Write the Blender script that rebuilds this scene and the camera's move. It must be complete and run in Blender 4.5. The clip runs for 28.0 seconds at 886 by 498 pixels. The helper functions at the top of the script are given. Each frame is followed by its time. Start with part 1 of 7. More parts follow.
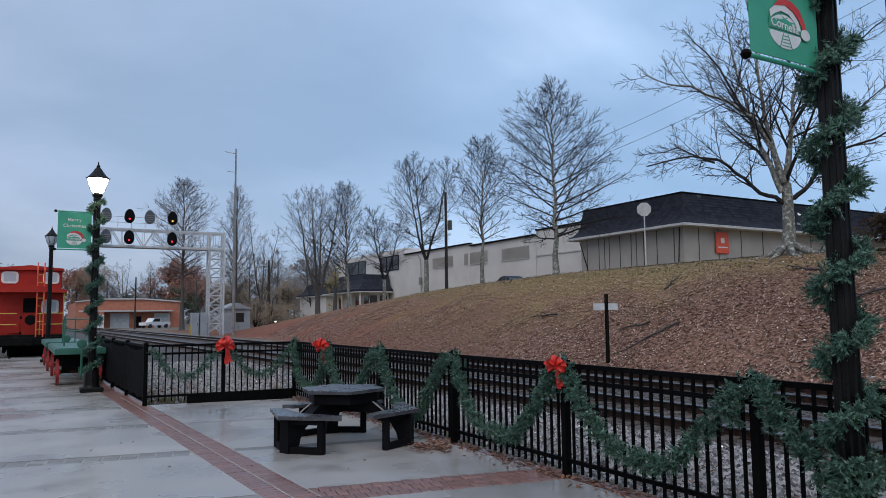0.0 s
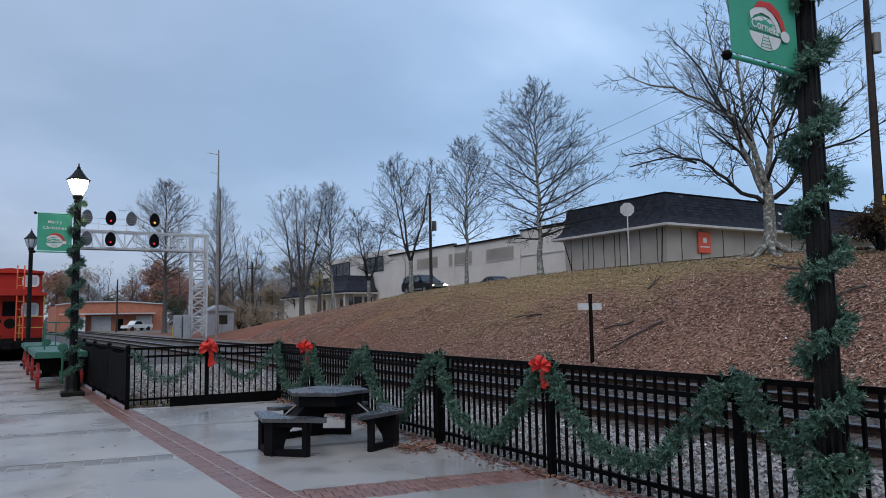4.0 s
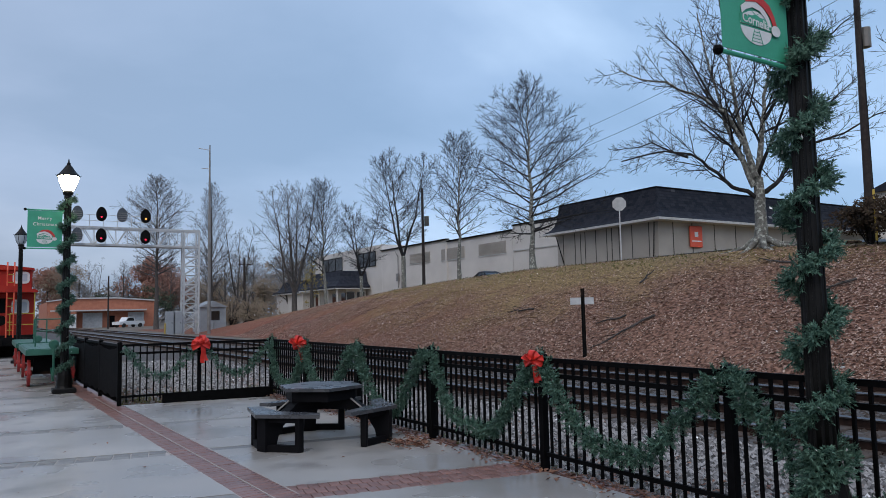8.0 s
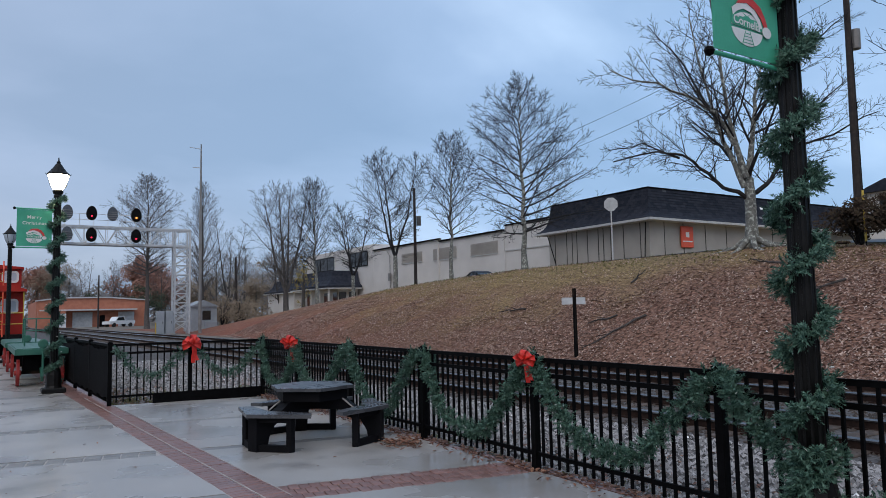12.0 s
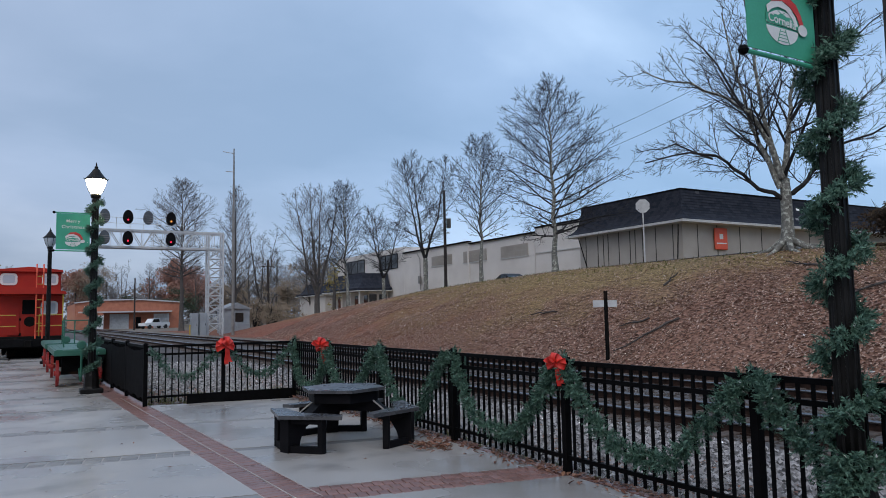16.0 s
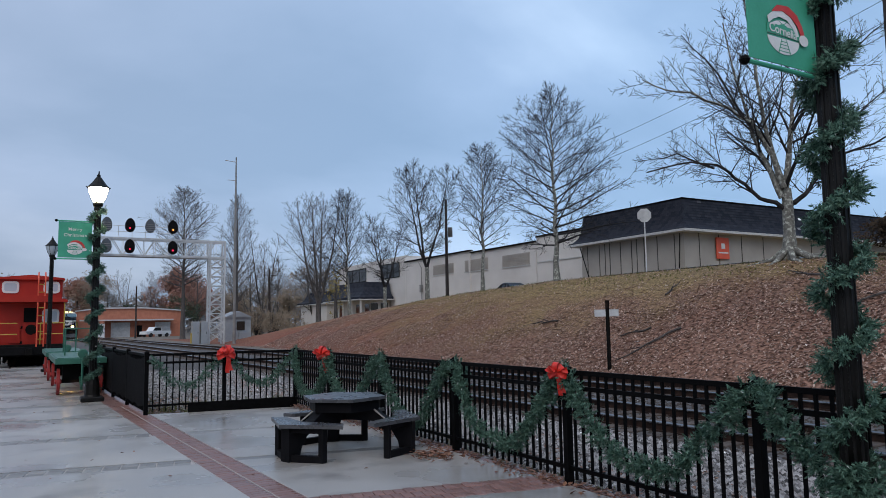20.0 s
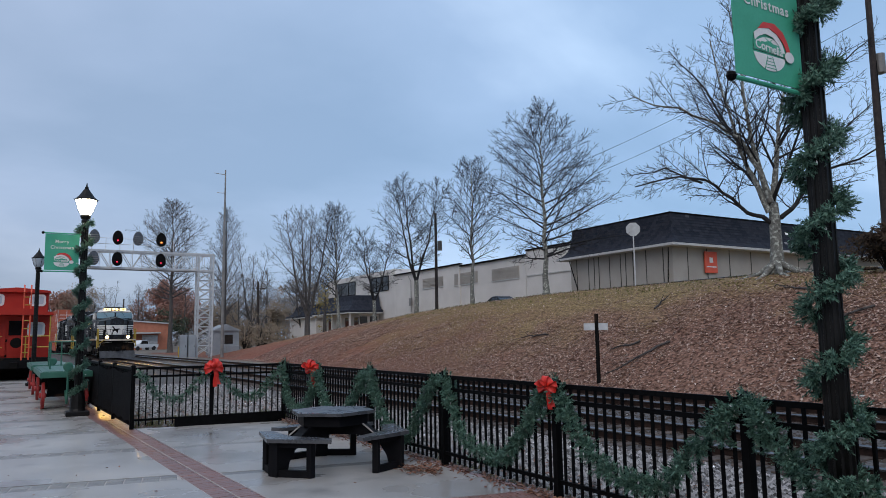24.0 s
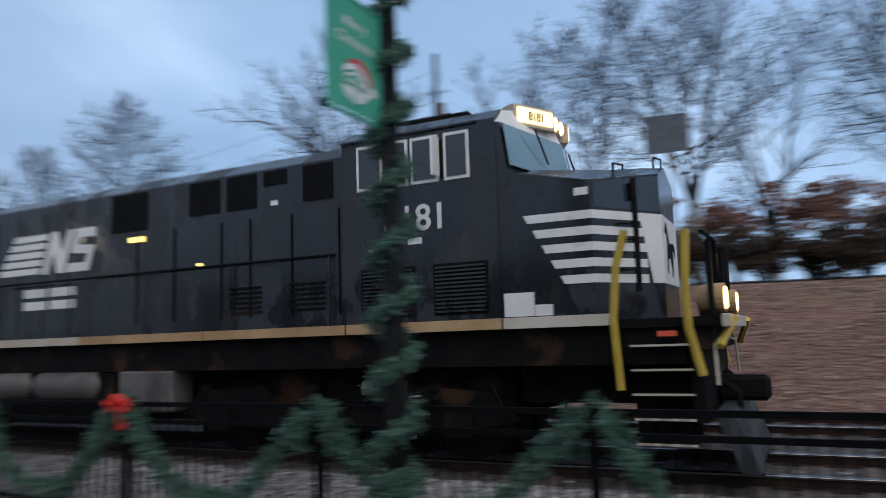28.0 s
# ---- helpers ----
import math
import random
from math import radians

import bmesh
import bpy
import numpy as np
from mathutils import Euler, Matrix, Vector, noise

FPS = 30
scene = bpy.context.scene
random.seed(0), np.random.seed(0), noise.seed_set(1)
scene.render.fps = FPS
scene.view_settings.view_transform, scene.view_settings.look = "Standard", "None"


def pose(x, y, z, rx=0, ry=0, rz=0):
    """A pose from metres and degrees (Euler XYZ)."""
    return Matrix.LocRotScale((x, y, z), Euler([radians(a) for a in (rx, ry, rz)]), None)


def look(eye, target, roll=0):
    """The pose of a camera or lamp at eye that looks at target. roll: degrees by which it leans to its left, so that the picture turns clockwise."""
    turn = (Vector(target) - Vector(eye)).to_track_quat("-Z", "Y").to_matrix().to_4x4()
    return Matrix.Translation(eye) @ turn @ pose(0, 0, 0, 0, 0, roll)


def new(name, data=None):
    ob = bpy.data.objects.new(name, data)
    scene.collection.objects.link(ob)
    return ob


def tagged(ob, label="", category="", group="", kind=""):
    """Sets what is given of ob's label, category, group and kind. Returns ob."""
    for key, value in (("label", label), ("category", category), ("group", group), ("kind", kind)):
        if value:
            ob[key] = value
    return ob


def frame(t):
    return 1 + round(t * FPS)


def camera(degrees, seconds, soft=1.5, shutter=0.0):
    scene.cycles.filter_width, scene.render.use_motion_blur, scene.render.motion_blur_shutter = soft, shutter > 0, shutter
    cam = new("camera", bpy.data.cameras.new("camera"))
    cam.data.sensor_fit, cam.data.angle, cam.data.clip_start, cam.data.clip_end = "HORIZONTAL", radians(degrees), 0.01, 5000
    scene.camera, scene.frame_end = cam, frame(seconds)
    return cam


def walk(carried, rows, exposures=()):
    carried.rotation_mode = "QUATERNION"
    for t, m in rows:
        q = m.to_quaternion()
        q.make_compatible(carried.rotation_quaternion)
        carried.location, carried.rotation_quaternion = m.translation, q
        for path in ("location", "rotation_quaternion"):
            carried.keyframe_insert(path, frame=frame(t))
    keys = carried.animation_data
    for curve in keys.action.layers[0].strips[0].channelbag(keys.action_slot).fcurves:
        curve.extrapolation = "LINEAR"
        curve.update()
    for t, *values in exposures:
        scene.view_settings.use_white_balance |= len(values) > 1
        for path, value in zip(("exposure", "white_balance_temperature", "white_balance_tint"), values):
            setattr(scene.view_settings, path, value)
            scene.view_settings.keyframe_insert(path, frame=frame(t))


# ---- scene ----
cam = camera(63.2, 28.0, soft=0.6, shutter=0.3)
EYE = (0.0, 0.0, 1.72)


def aim(turn, tilt, lean):
    """A pose at the eye: degrees to the right of the track's direction, upwards, and of lean."""
    return pose(*EYE, 90 + tilt, 0, -turn) @ pose(0, 0, 0, 0, 0, lean)


# seconds, turn, tilt, lean of the hand-held camera, which stays on one spot
PATH = [
    (0, 29.9, 5.24, -0.63), (0.5, 30.07, 5.17, -0.65), (1, 30.19, 5.12, -0.69), (1.5, 30.34, 5.15, -0.75), (2, 30.53, 5.16, -0.8),
    (2.5, 30.65, 5.17, -0.82), (3, 30.81, 5.24, -0.85), (3.5, 31.01, 5.27, -0.89), (5.5, 31.39, 5.33, -1.22), (6, 31.5, 5.34, -1.19),
    (6.5, 31.54, 5.27, -1.28), (7, 31.59, 5.2, -1.21), (7.5, 31.64, 5.13, -1.21), (8, 31.73, 4.88, -1.25), (8.5, 31.82, 4.72, -1.18),
    (9, 31.87, 4.61, -1.23), (9.5, 31.92, 4.53, -1.18), (10, 32.08, 4.53, -1.13), (10.5, 32.17, 4.55, -1.12), (11, 32.24, 4.65, -1.18),
    (11.5, 32.26, 4.71, -1.18), (12, 32.37, 4.85, -1.2), (12.5, 32.53, 4.86, -1.24), (14.5, 31.35, 4.97, -1.18), (15, 30.97, 5.07, -1.19),
    (15.5, 30.52, 5.08, -1.16), (16, 29.98, 5.1, -1.1), (16.5, 29.54, 5.11, -1.08), (17, 29.48, 5.19, -1.09), (17.5, 29.48, 5.21, -1.02),
    (18, 29.48, 5.25, -1.08), (18.5, 29.5, 5.37, -0.96), (19, 29.56, 5.55, -0.99), (19.5, 29.72, 5.71, -0.99), (20, 29.87, 5.81, -0.97),
    (20.5, 30.03, 5.97, -1.01), (21, 30.16, 6.13, -0.99), (21.5, 30.31, 6.25, -0.99), (23.5, 30.74, 6.76, -0.87), (24, 30.72, 6.86, -0.92),
    (24.5, 30.69, 6.9, -0.93), (25, 30.7, 6.85, -0.83), (25.5, 30.58, 6.89, -0.87), (26, 30.52, 6.89, -0.77), (26.5, 30.37, 6.84, -0.77),
    (27, 30.28, 6.77, -0.73), (27.2, 30.21, 6.79, -0.64), (27.4, 32.46, 6.84, -0.79), (27.5, 34.62, 6.78, -1.04), (27.6, 37.78, 6.82, -1.36),
    (27.7, 41.65, 6.82, -1.52), (27.8, 46.93, 6.89, -1.61), (27.9, 54.23, 6.87, -1.76), (28, 62.88, 6.98, -1.93),
]
walk(cam, [(t, aim(a, b, c)) for t, a, b, c in PATH])

# ---- world and sun ----
def sky_world():
    w = bpy.data.worlds.new("dusk_sky")
    scene.world = w
    w.use_nodes = True
    nt = w.node_tree
    nt.nodes.clear()
    N = nt.nodes.new
    L = nt.links.new
    out = N("ShaderNodeOutputWorld")
    bg = N("ShaderNodeBackground")
    sky = N("ShaderNodeTexSky")
    sky.sky_type, sky.sun_disc = "NISHITA", False
    sky.sun_elevation, sky.sun_rotation = radians(49), radians(222)
    tc = N("ShaderNodeTexCoord")
    sep = N("ShaderNodeSeparateXYZ")
    L(tc.outputs["Generated"], sep.inputs[0])
    hi = N("ShaderNodeMath"); hi.operation = "MAXIMUM"; hi.inputs[1].default_value = 0.0
    L(sep.outputs[2], hi.inputs[0])
    add = N("ShaderNodeMath"); add.operation = "ADD"; add.inputs[1].default_value = 0.34
    L(hi.outputs[0], add.inputs[0])
    com = N("ShaderNodeCombineXYZ")
    for i in (0, 1):
        d = N("ShaderNodeMath"); d.operation = "DIVIDE"
        L(sep.outputs[i], d.inputs[0]); L(add.outputs[0], d.inputs[1]); L(d.outputs[0], com.inputs[i])
    mp = N("ShaderNodeMapping")
    mp.inputs["Rotation"].default_value = (0, 0, radians(-25))
    mp.inputs["Scale"].default_value = (0.72, 1.0, 1.0)
    L(com.outputs[0], mp.inputs[0])
    n1 = N("ShaderNodeTexNoise"); n1.inputs["Scale"].default_value = 1.15; n1.inputs["Detail"].default_value = 6; n1.inputs["Roughness"].default_value = 0.5; n1.inputs["Distortion"].default_value = 0.25
    L(mp.outputs[0], n1.inputs["Vector"])
    r = N("ShaderNodeValToRGB")
    e = r.color_ramp.elements
    e[0].position, e[0].color = 0.35, (0.22, 0.32, 0.48, 1)
    e[1].position, e[1].color = 0.69, (0.46, 0.575, 0.765, 1)
    m = e.new(0.52); m.color = (0.295, 0.402, 0.585, 1)
    L(n1.outputs[0], r.inputs[0])
    mix = N("ShaderNodeMixRGB"); mix.blend_type = "ADD"; mix.inputs[0].default_value = 0.012
    L(r.outputs[0], mix.inputs[1]); L(sky.outputs[0], mix.inputs[2])
    # greyer towards the tracks' far end, bluer to the right of them, duller low down at the far end
    side = N("ShaderNodeMapRange"); side.inputs[1].default_value, side.inputs[2].default_value = -0.05, 0.75
    L(sep.outputs[0], side.inputs[0])
    tint = N("ShaderNodeMixRGB"); tint.inputs[1].default_value, tint.inputs[2].default_value = (1.07, 0.985, 0.935, 1), (0.915, 1.01, 1.05, 1)
    L(side.outputs[0], tint.inputs[0])
    m2 = N("ShaderNodeMixRGB"); m2.blend_type = "MULTIPLY"; m2.inputs[0].default_value = 1.0
    L(mix.outputs[0], m2.inputs[1]); L(tint.outputs[0], m2.inputs[2])
    low = N("ShaderNodeMapRange"); low.inputs[1].default_value, low.inputs[2].default_value, low.inputs[3].default_value, low.inputs[4].default_value = 0.02, 0.22, 0.68, 1.0
    low.interpolation_type = "SMOOTHSTEP"
    L(sep.outputs[2], low.inputs[0])
    dull = N("ShaderNodeMapRange"); dull.inputs[1].default_value, dull.inputs[2].default_value = 0.15, 0.5
    dull.inputs[4].default_value = 1.0
    L(sep.outputs[0], dull.inputs[0]); L(low.outputs[0], dull.inputs[3])
    m3 = N("ShaderNodeMixRGB"); m3.blend_type = "MULTIPLY"; m3.inputs[0].default_value = 1.0
    L(m2.outputs[0], m3.inputs[1]); L(dull.outputs[0], m3.inputs[2])
    L(m3.outputs[0], bg.inputs[0])
    bg.inputs[1].default_value = 1.28
    L(bg.outputs[0], out.inputs[0])


sky_world()
sun = new("sun", bpy.data.lights.new("sun", "SUN"))
sun.data.energy, sun.data.angle, sun.data.color = 1.3, radians(60), (1.0, 0.90, 0.80)
sun.matrix_world = look((-36, -40, 62), (0, 0, 0))
scene.view_settings.exposure = 0.0


# ---- materials ----
def node_mat(name):
    m = bpy.data.materials.new(name)
    m.use_nodes = True
    nt = m.node_tree
    return m, nt, nt.nodes["Principled BSDF"], nt.nodes.new, nt.links.new


def surface(name, c1, c2, scale=4.0, rough=0.7, metal=0.0, bump=0.1, fine=60.0, r2=None, vary=0.0, stains=None, detail=6.0, spec=None, stretch=None, edge=(0.35, 0.65)):
    """Two colours mixed by coarse and fine noise, with relief; vary: a random shade per object."""
    m, nt, b, N, L = node_mat(name)
    tc = N("ShaderNodeTexCoord")
    n1 = N("ShaderNodeTexNoise"); n1.inputs["Scale"].default_value = scale; n1.inputs["Detail"].default_value = detail
    n2 = N("ShaderNodeTexNoise"); n2.inputs["Scale"].default_value = fine; n2.inputs["Detail"].default_value = 3
    place = tc.outputs["Object"]
    if stretch:
        mp = N("ShaderNodeMapping"); mp.inputs["Scale"].default_value = stretch
        L(place, mp.inputs[0]); place = mp.outputs[0]
    L(place, n1.inputs[0]); L(tc.outputs["Object"], n2.inputs[0])
    ad = N("ShaderNodeMath"); ad.operation = "MULTIPLY_ADD"; ad.inputs[1].default_value = 0.35
    sub = N("ShaderNodeMath"); sub.operation = "SUBTRACT"; sub.inputs[1].default_value = 0.5
    L(n2.outputs[0], sub.inputs[0]); L(sub.outputs[0], ad.inputs[0]); L(n1.outputs[0], ad.inputs[2])
    r = N("ShaderNodeValToRGB")
    r.color_ramp.elements[0].position, r.color_ramp.elements[1].position = 0.3, 0.7
    r.color_ramp.elements[0].color, r.color_ramp.elements[1].color = (*c1, 1), (*c2, 1)
    L(ad.outputs[0], r.inputs[0])
    col = r.outputs[0]
    if stains:
        n3 = N("ShaderNodeTexNoise"); n3.inputs["Scale"].default_value = stains[1]; n3.inputs["Detail"].default_value = 4
        L(place, n3.inputs[0])
        rs = N("ShaderNodeValToRGB"); rs.color_ramp.elements[0].position, rs.color_ramp.elements[1].position = stains[2], stains[2] + 0.12
        L(n3.outputs[0], rs.inputs[0])
        mx = N("ShaderNodeMixRGB"); mx.inputs[2].default_value = (*stains[0], 1)
        L(rs.outputs[0], mx.inputs[0]); L(col, mx.inputs[1]); col = mx.outputs[0]
    if vary:
        oi = N("ShaderNodeObjectInfo")
        hs = N("ShaderNodeHueSaturation")
        mr = N("ShaderNodeMapRange"); mr.inputs[3].default_value, mr.inputs[4].default_value = 1 - vary, 1 + vary
        L(oi.outputs["Random"], mr.inputs[0]); L(mr.outputs[0], hs.inputs["Value"]); L(col, hs.inputs["Color"]); col = hs.outputs[0]
    L(col, b.inputs["Base Color"])
    if r2 is None:
        b.inputs["Roughness"].default_value = rough
    else:
        mr = N("ShaderNodeMapRange"); mr.inputs[1].default_value, mr.inputs[2].default_value = edge
        mr.inputs[3].default_value, mr.inputs[4].default_value = rough, r2
        L(n1.outputs[0], mr.inputs[0]); L(mr.outputs[0], b.inputs["Roughness"])
    b.inputs["Metallic"].default_value = metal
    if spec is not None:
        b.inputs["Specular IOR Level"].default_value = spec
    if bump:
        bp = N("ShaderNodeBump"); bp.inputs["Strength"].default_value = bump; bp.inputs["Distance"].default_value = 0.02
        L(ad.outputs[0], bp.inputs["Height"]); L(bp.outputs[0], b.inputs["Normal"])
    return m


def glow(name, color, strength):
    m, nt, b, N, L = node_mat(name)
    b.inputs["Base Color"].default_value = (*color, 1)
    b.inputs["Emission Color"].default_value = (*color, 1)
    b.inputs["Emission Strength"].default_value = strength
    return m


def glassy(name, color, rough=0.05):
    m, nt, b, N, L = node_mat(name)
    b.inputs["Base Color"].default_value = (*color, 1)
    b.inputs["Roughness"].default_value = rough
    b.inputs["Specular IOR Level"].default_value = 0.8
    return m


def island_mat(name, colours, rough=0.8, spec=0.3):
    """A colour per loose piece of one mesh."""
    m, nt, b, N, L = node_mat(name)
    g = N("ShaderNodeNewGeometry")
    r = N("ShaderNodeValToRGB")
    r.color_ramp.interpolation = "LINEAR"
    e = r.color_ramp.elements
    for i, c in enumerate(colours):
        p = i / (len(colours) - 1)
        if i == 0:
            k = e[0]
        elif i == len(colours) - 1:
            k = e[1]
        else:
            k = e.new(p)
        k.position, k.color = p, (*c, 1)
    L(g.outputs["Random Per Island"], r.inputs[0]); L(r.outputs[0], b.inputs["Base Color"])
    b.inputs["Roughness"].default_value = rough
    b.inputs["Specular IOR Level"].default_value = spec
    return m


M_concrete = surface("wet_concrete", (0.275, 0.262, 0.248), (0.42, 0.40, 0.378), 0.55, 0.19, 0, 0.05, 90, 0.44, 0.05, ((0.235, 0.224, 0.214), 0.9, 0.56))
M_paver = surface("grey_paver", (0.17, 0.162, 0.155), (0.26, 0.25, 0.24), 3, 0.3, 0, 0.2, 60, 0.5, 0.2)
M_brick = surface("red_brick_paver", (0.17, 0.085, 0.070), (0.26, 0.14, 0.118), 5, 0.25, 0, 0.15, 80, 0.45, 0.16)
M_palejoint = surface("pale_mortar_joint", (0.34, 0.30, 0.28), (0.50, 0.45, 0.42), 6, 0.5)
M_mortar = surface("brown_mortar", (0.15, 0.10, 0.085), (0.24, 0.17, 0.15), 8, 0.6)
M_iron = surface("black_painted_iron", (0.0018, 0.0018, 0.0019), (0.0045, 0.0045, 0.005), 12, 0.6, 0, 0.05, 90, spec=0.06)
M_cloth = surface("black_screen_cloth", (0.003, 0.003, 0.0035), (0.008, 0.008, 0.009), 5, 0.8, 0, 0.3, 120, spec=0.08)
M_pole = surface("black_pole_paint", (0.004, 0.0039, 0.0038), (0.011, 0.0105, 0.010), 9, 0.45, 0, 0.06, 70, spec=0.2)
M_ballast = surface("grey_ballast", (0.026, 0.023, 0.022), (0.125, 0.115, 0.11), 14, 0.9, 0, 0.9, 30, None, 0, ((0.08, 0.05, 0.038), 0.7, 0.6))
M_rail = surface("steel_rail_head", (0.16, 0.148, 0.14), (0.28, 0.262, 0.252), 2, 0.2, 1.0, 0.0)
M_polewood = surface("dark_pole_wood", (0.022, 0.017, 0.016), (0.05, 0.038, 0.034), 6, 0.85, 0, 0.3, 40)
M_railrust = surface("rusty_rail_web", (0.014, 0.009, 0.008), (0.042, 0.024, 0.018), 6, 0.9, spec=0.15)
M_tie = surface("old_wooden_tie", (0.045, 0.033, 0.027), (0.10, 0.075, 0.06), 6, 0.85, 0, 0.4, 40, None, 0.25)
def bank_mat():
    """Leaf litter low on the bank, red clay towards its far end, olive winter grass along the brow."""
    m, nt, b, N, L = node_mat("leaf_strewn_bank")
    tc = N("ShaderNodeTexCoord")
    sep = N("ShaderNodeSeparateXYZ")
    L(tc.outputs["Object"], sep.inputs[0])

    def noise_tex(scale, detail):
        n = N("ShaderNodeTexNoise"); n.inputs["Scale"].default_value = scale; n.inputs["Detail"].default_value = detail
        L(tc.outputs["Object"], n.inputs[0])
        return n.outputs[0]

    def two(c1, c2, fac, p0=0.32, p1=0.68):
        r = N("ShaderNodeValToRGB")
        r.color_ramp.elements[0].position, r.color_ramp.elements[1].position = p0, p1
        r.color_ramp.elements[0].color, r.color_ramp.elements[1].color = (*c1, 1), (*c2, 1)
        L(fac, r.inputs[0])
        return r.outputs[0]

    def span(value, a, b, c, d):
        r = N("ShaderNodeMapRange"); r.interpolation_type = "SMOOTHSTEP"
        for i, v in zip((1, 2, 3, 4), (a, b, c, d)):
            r.inputs[i].default_value = v
        L(value, r.inputs[0])
        return r.outputs[0]

    def math_node(op, u, v):
        k = N("ShaderNodeMath"); k.operation = op
        for i, q in ((0, u), (1, v)):
            if isinstance(q, (int, float)):
                k.inputs[i].default_value = q
            else:
                L(q, k.inputs[i])
        return k.outputs[0]

    def blend(fac, u, v):
        k = N("ShaderNodeMixRGB")
        L(fac, k.inputs[0]); L(u, k.inputs[1]); L(v, k.inputs[2])
        return k.outputs[0]

    coarse, fine, mid = noise_tex(0.35, 6), noise_tex(9.0, 4), noise_tex(1.6, 5)
    litter = two((0.052, 0.026, 0.018), (0.34, 0.195, 0.142), fine)
    clay = two((0.135, 0.052, 0.034), (0.29, 0.125, 0.085), fine)
    turf = two((0.082, 0.062, 0.027), (0.38, 0.282, 0.128), fine)
    red = math_node("MULTIPLY", span(sep.outputs[1], 20.0, 46.0, 0.0, 1.0), span(coarse, 0.34, 0.52, 0.45, 1.0))
    ground = blend(red, litter, clay)
    brow = math_node("ADD", span(sep.outputs[1], 7.0, 28.0, 27.0, 20.6), span(sep.outputs[1], 34.0, 62.0, 0.0, 4.4))
    over = math_node("SUBTRACT", sep.outputs[0], brow)
    over = math_node("ADD", over, math_node("MULTIPLY", math_node("SUBTRACT", coarse, 0.48), 15.0))
    over = math_node("ADD", over, math_node("MULTIPLY", math_node("SUBTRACT", mid, 0.5), 4.0))
    L(blend(span(over, -5.0, 4.5, 0.0, 0.85), ground, turf), b.inputs["Base Color"])
    b.inputs["Roughness"].default_value = 0.95
    b.inputs["Specular IOR Level"].default_value = 0.15
    bp = N("ShaderNodeBump"); bp.inputs["Strength"].default_value = 0.9; bp.inputs["Distance"].default_value = 0.03
    L(fine, bp.inputs["Height"]); L(bp.outputs[0], b.inputs["Normal"])
    return m


M_hill = bank_mat()
M_asphalt = surface("asphalt", (0.04, 0.04, 0.042), (0.07, 0.07, 0.072), 3, 0.55, 0, 0.2, 60)
M_dirt = surface("bare_ground", (0.10, 0.085, 0.065), (0.19, 0.155, 0.12), 0.35, 0.9, 0, 0.5, 12)
M_bark = surface("pale_bark", (0.09, 0.088, 0.08), (0.20, 0.20, 0.18), 7, 0.9, 0, 0.5, 40, None, 0, ((0.40, 0.42, 0.37), 8.0, 0.52))
M_darkbark = surface("dark_bark", (0.05, 0.045, 0.042), (0.10, 0.09, 0.085), 7, 0.9, 0, 0.4, 40)
M_needles = island_mat("garland_needles", [(0.010, 0.046, 0.032), (0.030, 0.10, 0.070), (0.085, 0.185, 0.135), (0.018, 0.07, 0.045), (0.15, 0.27, 0.20)], 0.6, 0.25)
M_leaves = island_mat("fallen_leaves", [(0.12, 0.047, 0.033), (0.32, 0.155, 0.108), (0.46, 0.29, 0.22), (0.17, 0.068, 0.048), (0.56, 0.42, 0.345)], 0.65)
M_stone = island_mat("ballast_stones", [(0.025, 0.024, 0.024), (0.21, 0.206, 0.21), (0.66, 0.65, 0.65), (0.05, 0.048, 0.047), (0.42, 0.41, 0.41)], 0.85)
M_stonedark = island_mat("track_stones", [(0.04, 0.034, 0.030), (0.13, 0.115, 0.105), (0.30, 0.275, 0.26), (0.06, 0.046, 0.038)], 0.85)
M_bow = surface("red_bow_cloth", (0.50, 0.012, 0.008), (0.72, 0.03, 0.015), 14, 0.5, 0, 0.15)
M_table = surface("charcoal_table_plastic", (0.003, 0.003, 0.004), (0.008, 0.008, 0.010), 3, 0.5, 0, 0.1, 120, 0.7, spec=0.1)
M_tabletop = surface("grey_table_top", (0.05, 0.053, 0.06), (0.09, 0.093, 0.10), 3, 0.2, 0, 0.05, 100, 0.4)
M_green = surface("green_banner", (0.036, 0.30, 0.185), (0.055, 0.37, 0.235), 3, 0.6, 0, 0.05)
M_white = surface("white_print", (0.62, 0.62, 0.62), (0.74, 0.74, 0.73), 5, 0.6, 0, 0.0)
M_red = surface("red_print", (0.5, 0.03, 0.03), (0.6, 0.05, 0.045), 5, 0.6, 0, 0.0)
M_galv = surface("galvanised_steel", (0.42, 0.435, 0.45), (0.58, 0.595, 0.61), 3, 0.5, 0.0, 0.05)
M_signal = surface("blue_grey_signal_back", (0.05, 0.06, 0.075), (0.10, 0.115, 0.135), 5, 0.5, 0, 0.05)
M_silltan = surface("tan_sill_stripe", (0.30, 0.17, 0.07), (0.48, 0.32, 0.16), 1.3, 0.6)
M_cream = surface("cream_wall_paint", (0.55, 0.525, 0.50), (0.66, 0.635, 0.605), 0.35, 0.8, 0, 0.08, 20, None, 0.03)
M_tanwall = surface("taupe_panel_wall", (0.33, 0.305, 0.275), (0.42, 0.39, 0.35), 0.5, 0.8, 0, 0.1, 25, None, 0.05)
M_batten = surface("dark_batten_paint", (0.035, 0.033, 0.030), (0.07, 0.065, 0.06), 4, 0.7)
M_hut = surface("blue_grey_hut_paint", (0.24, 0.265, 0.29), (0.33, 0.355, 0.38), 1.0, 0.6)
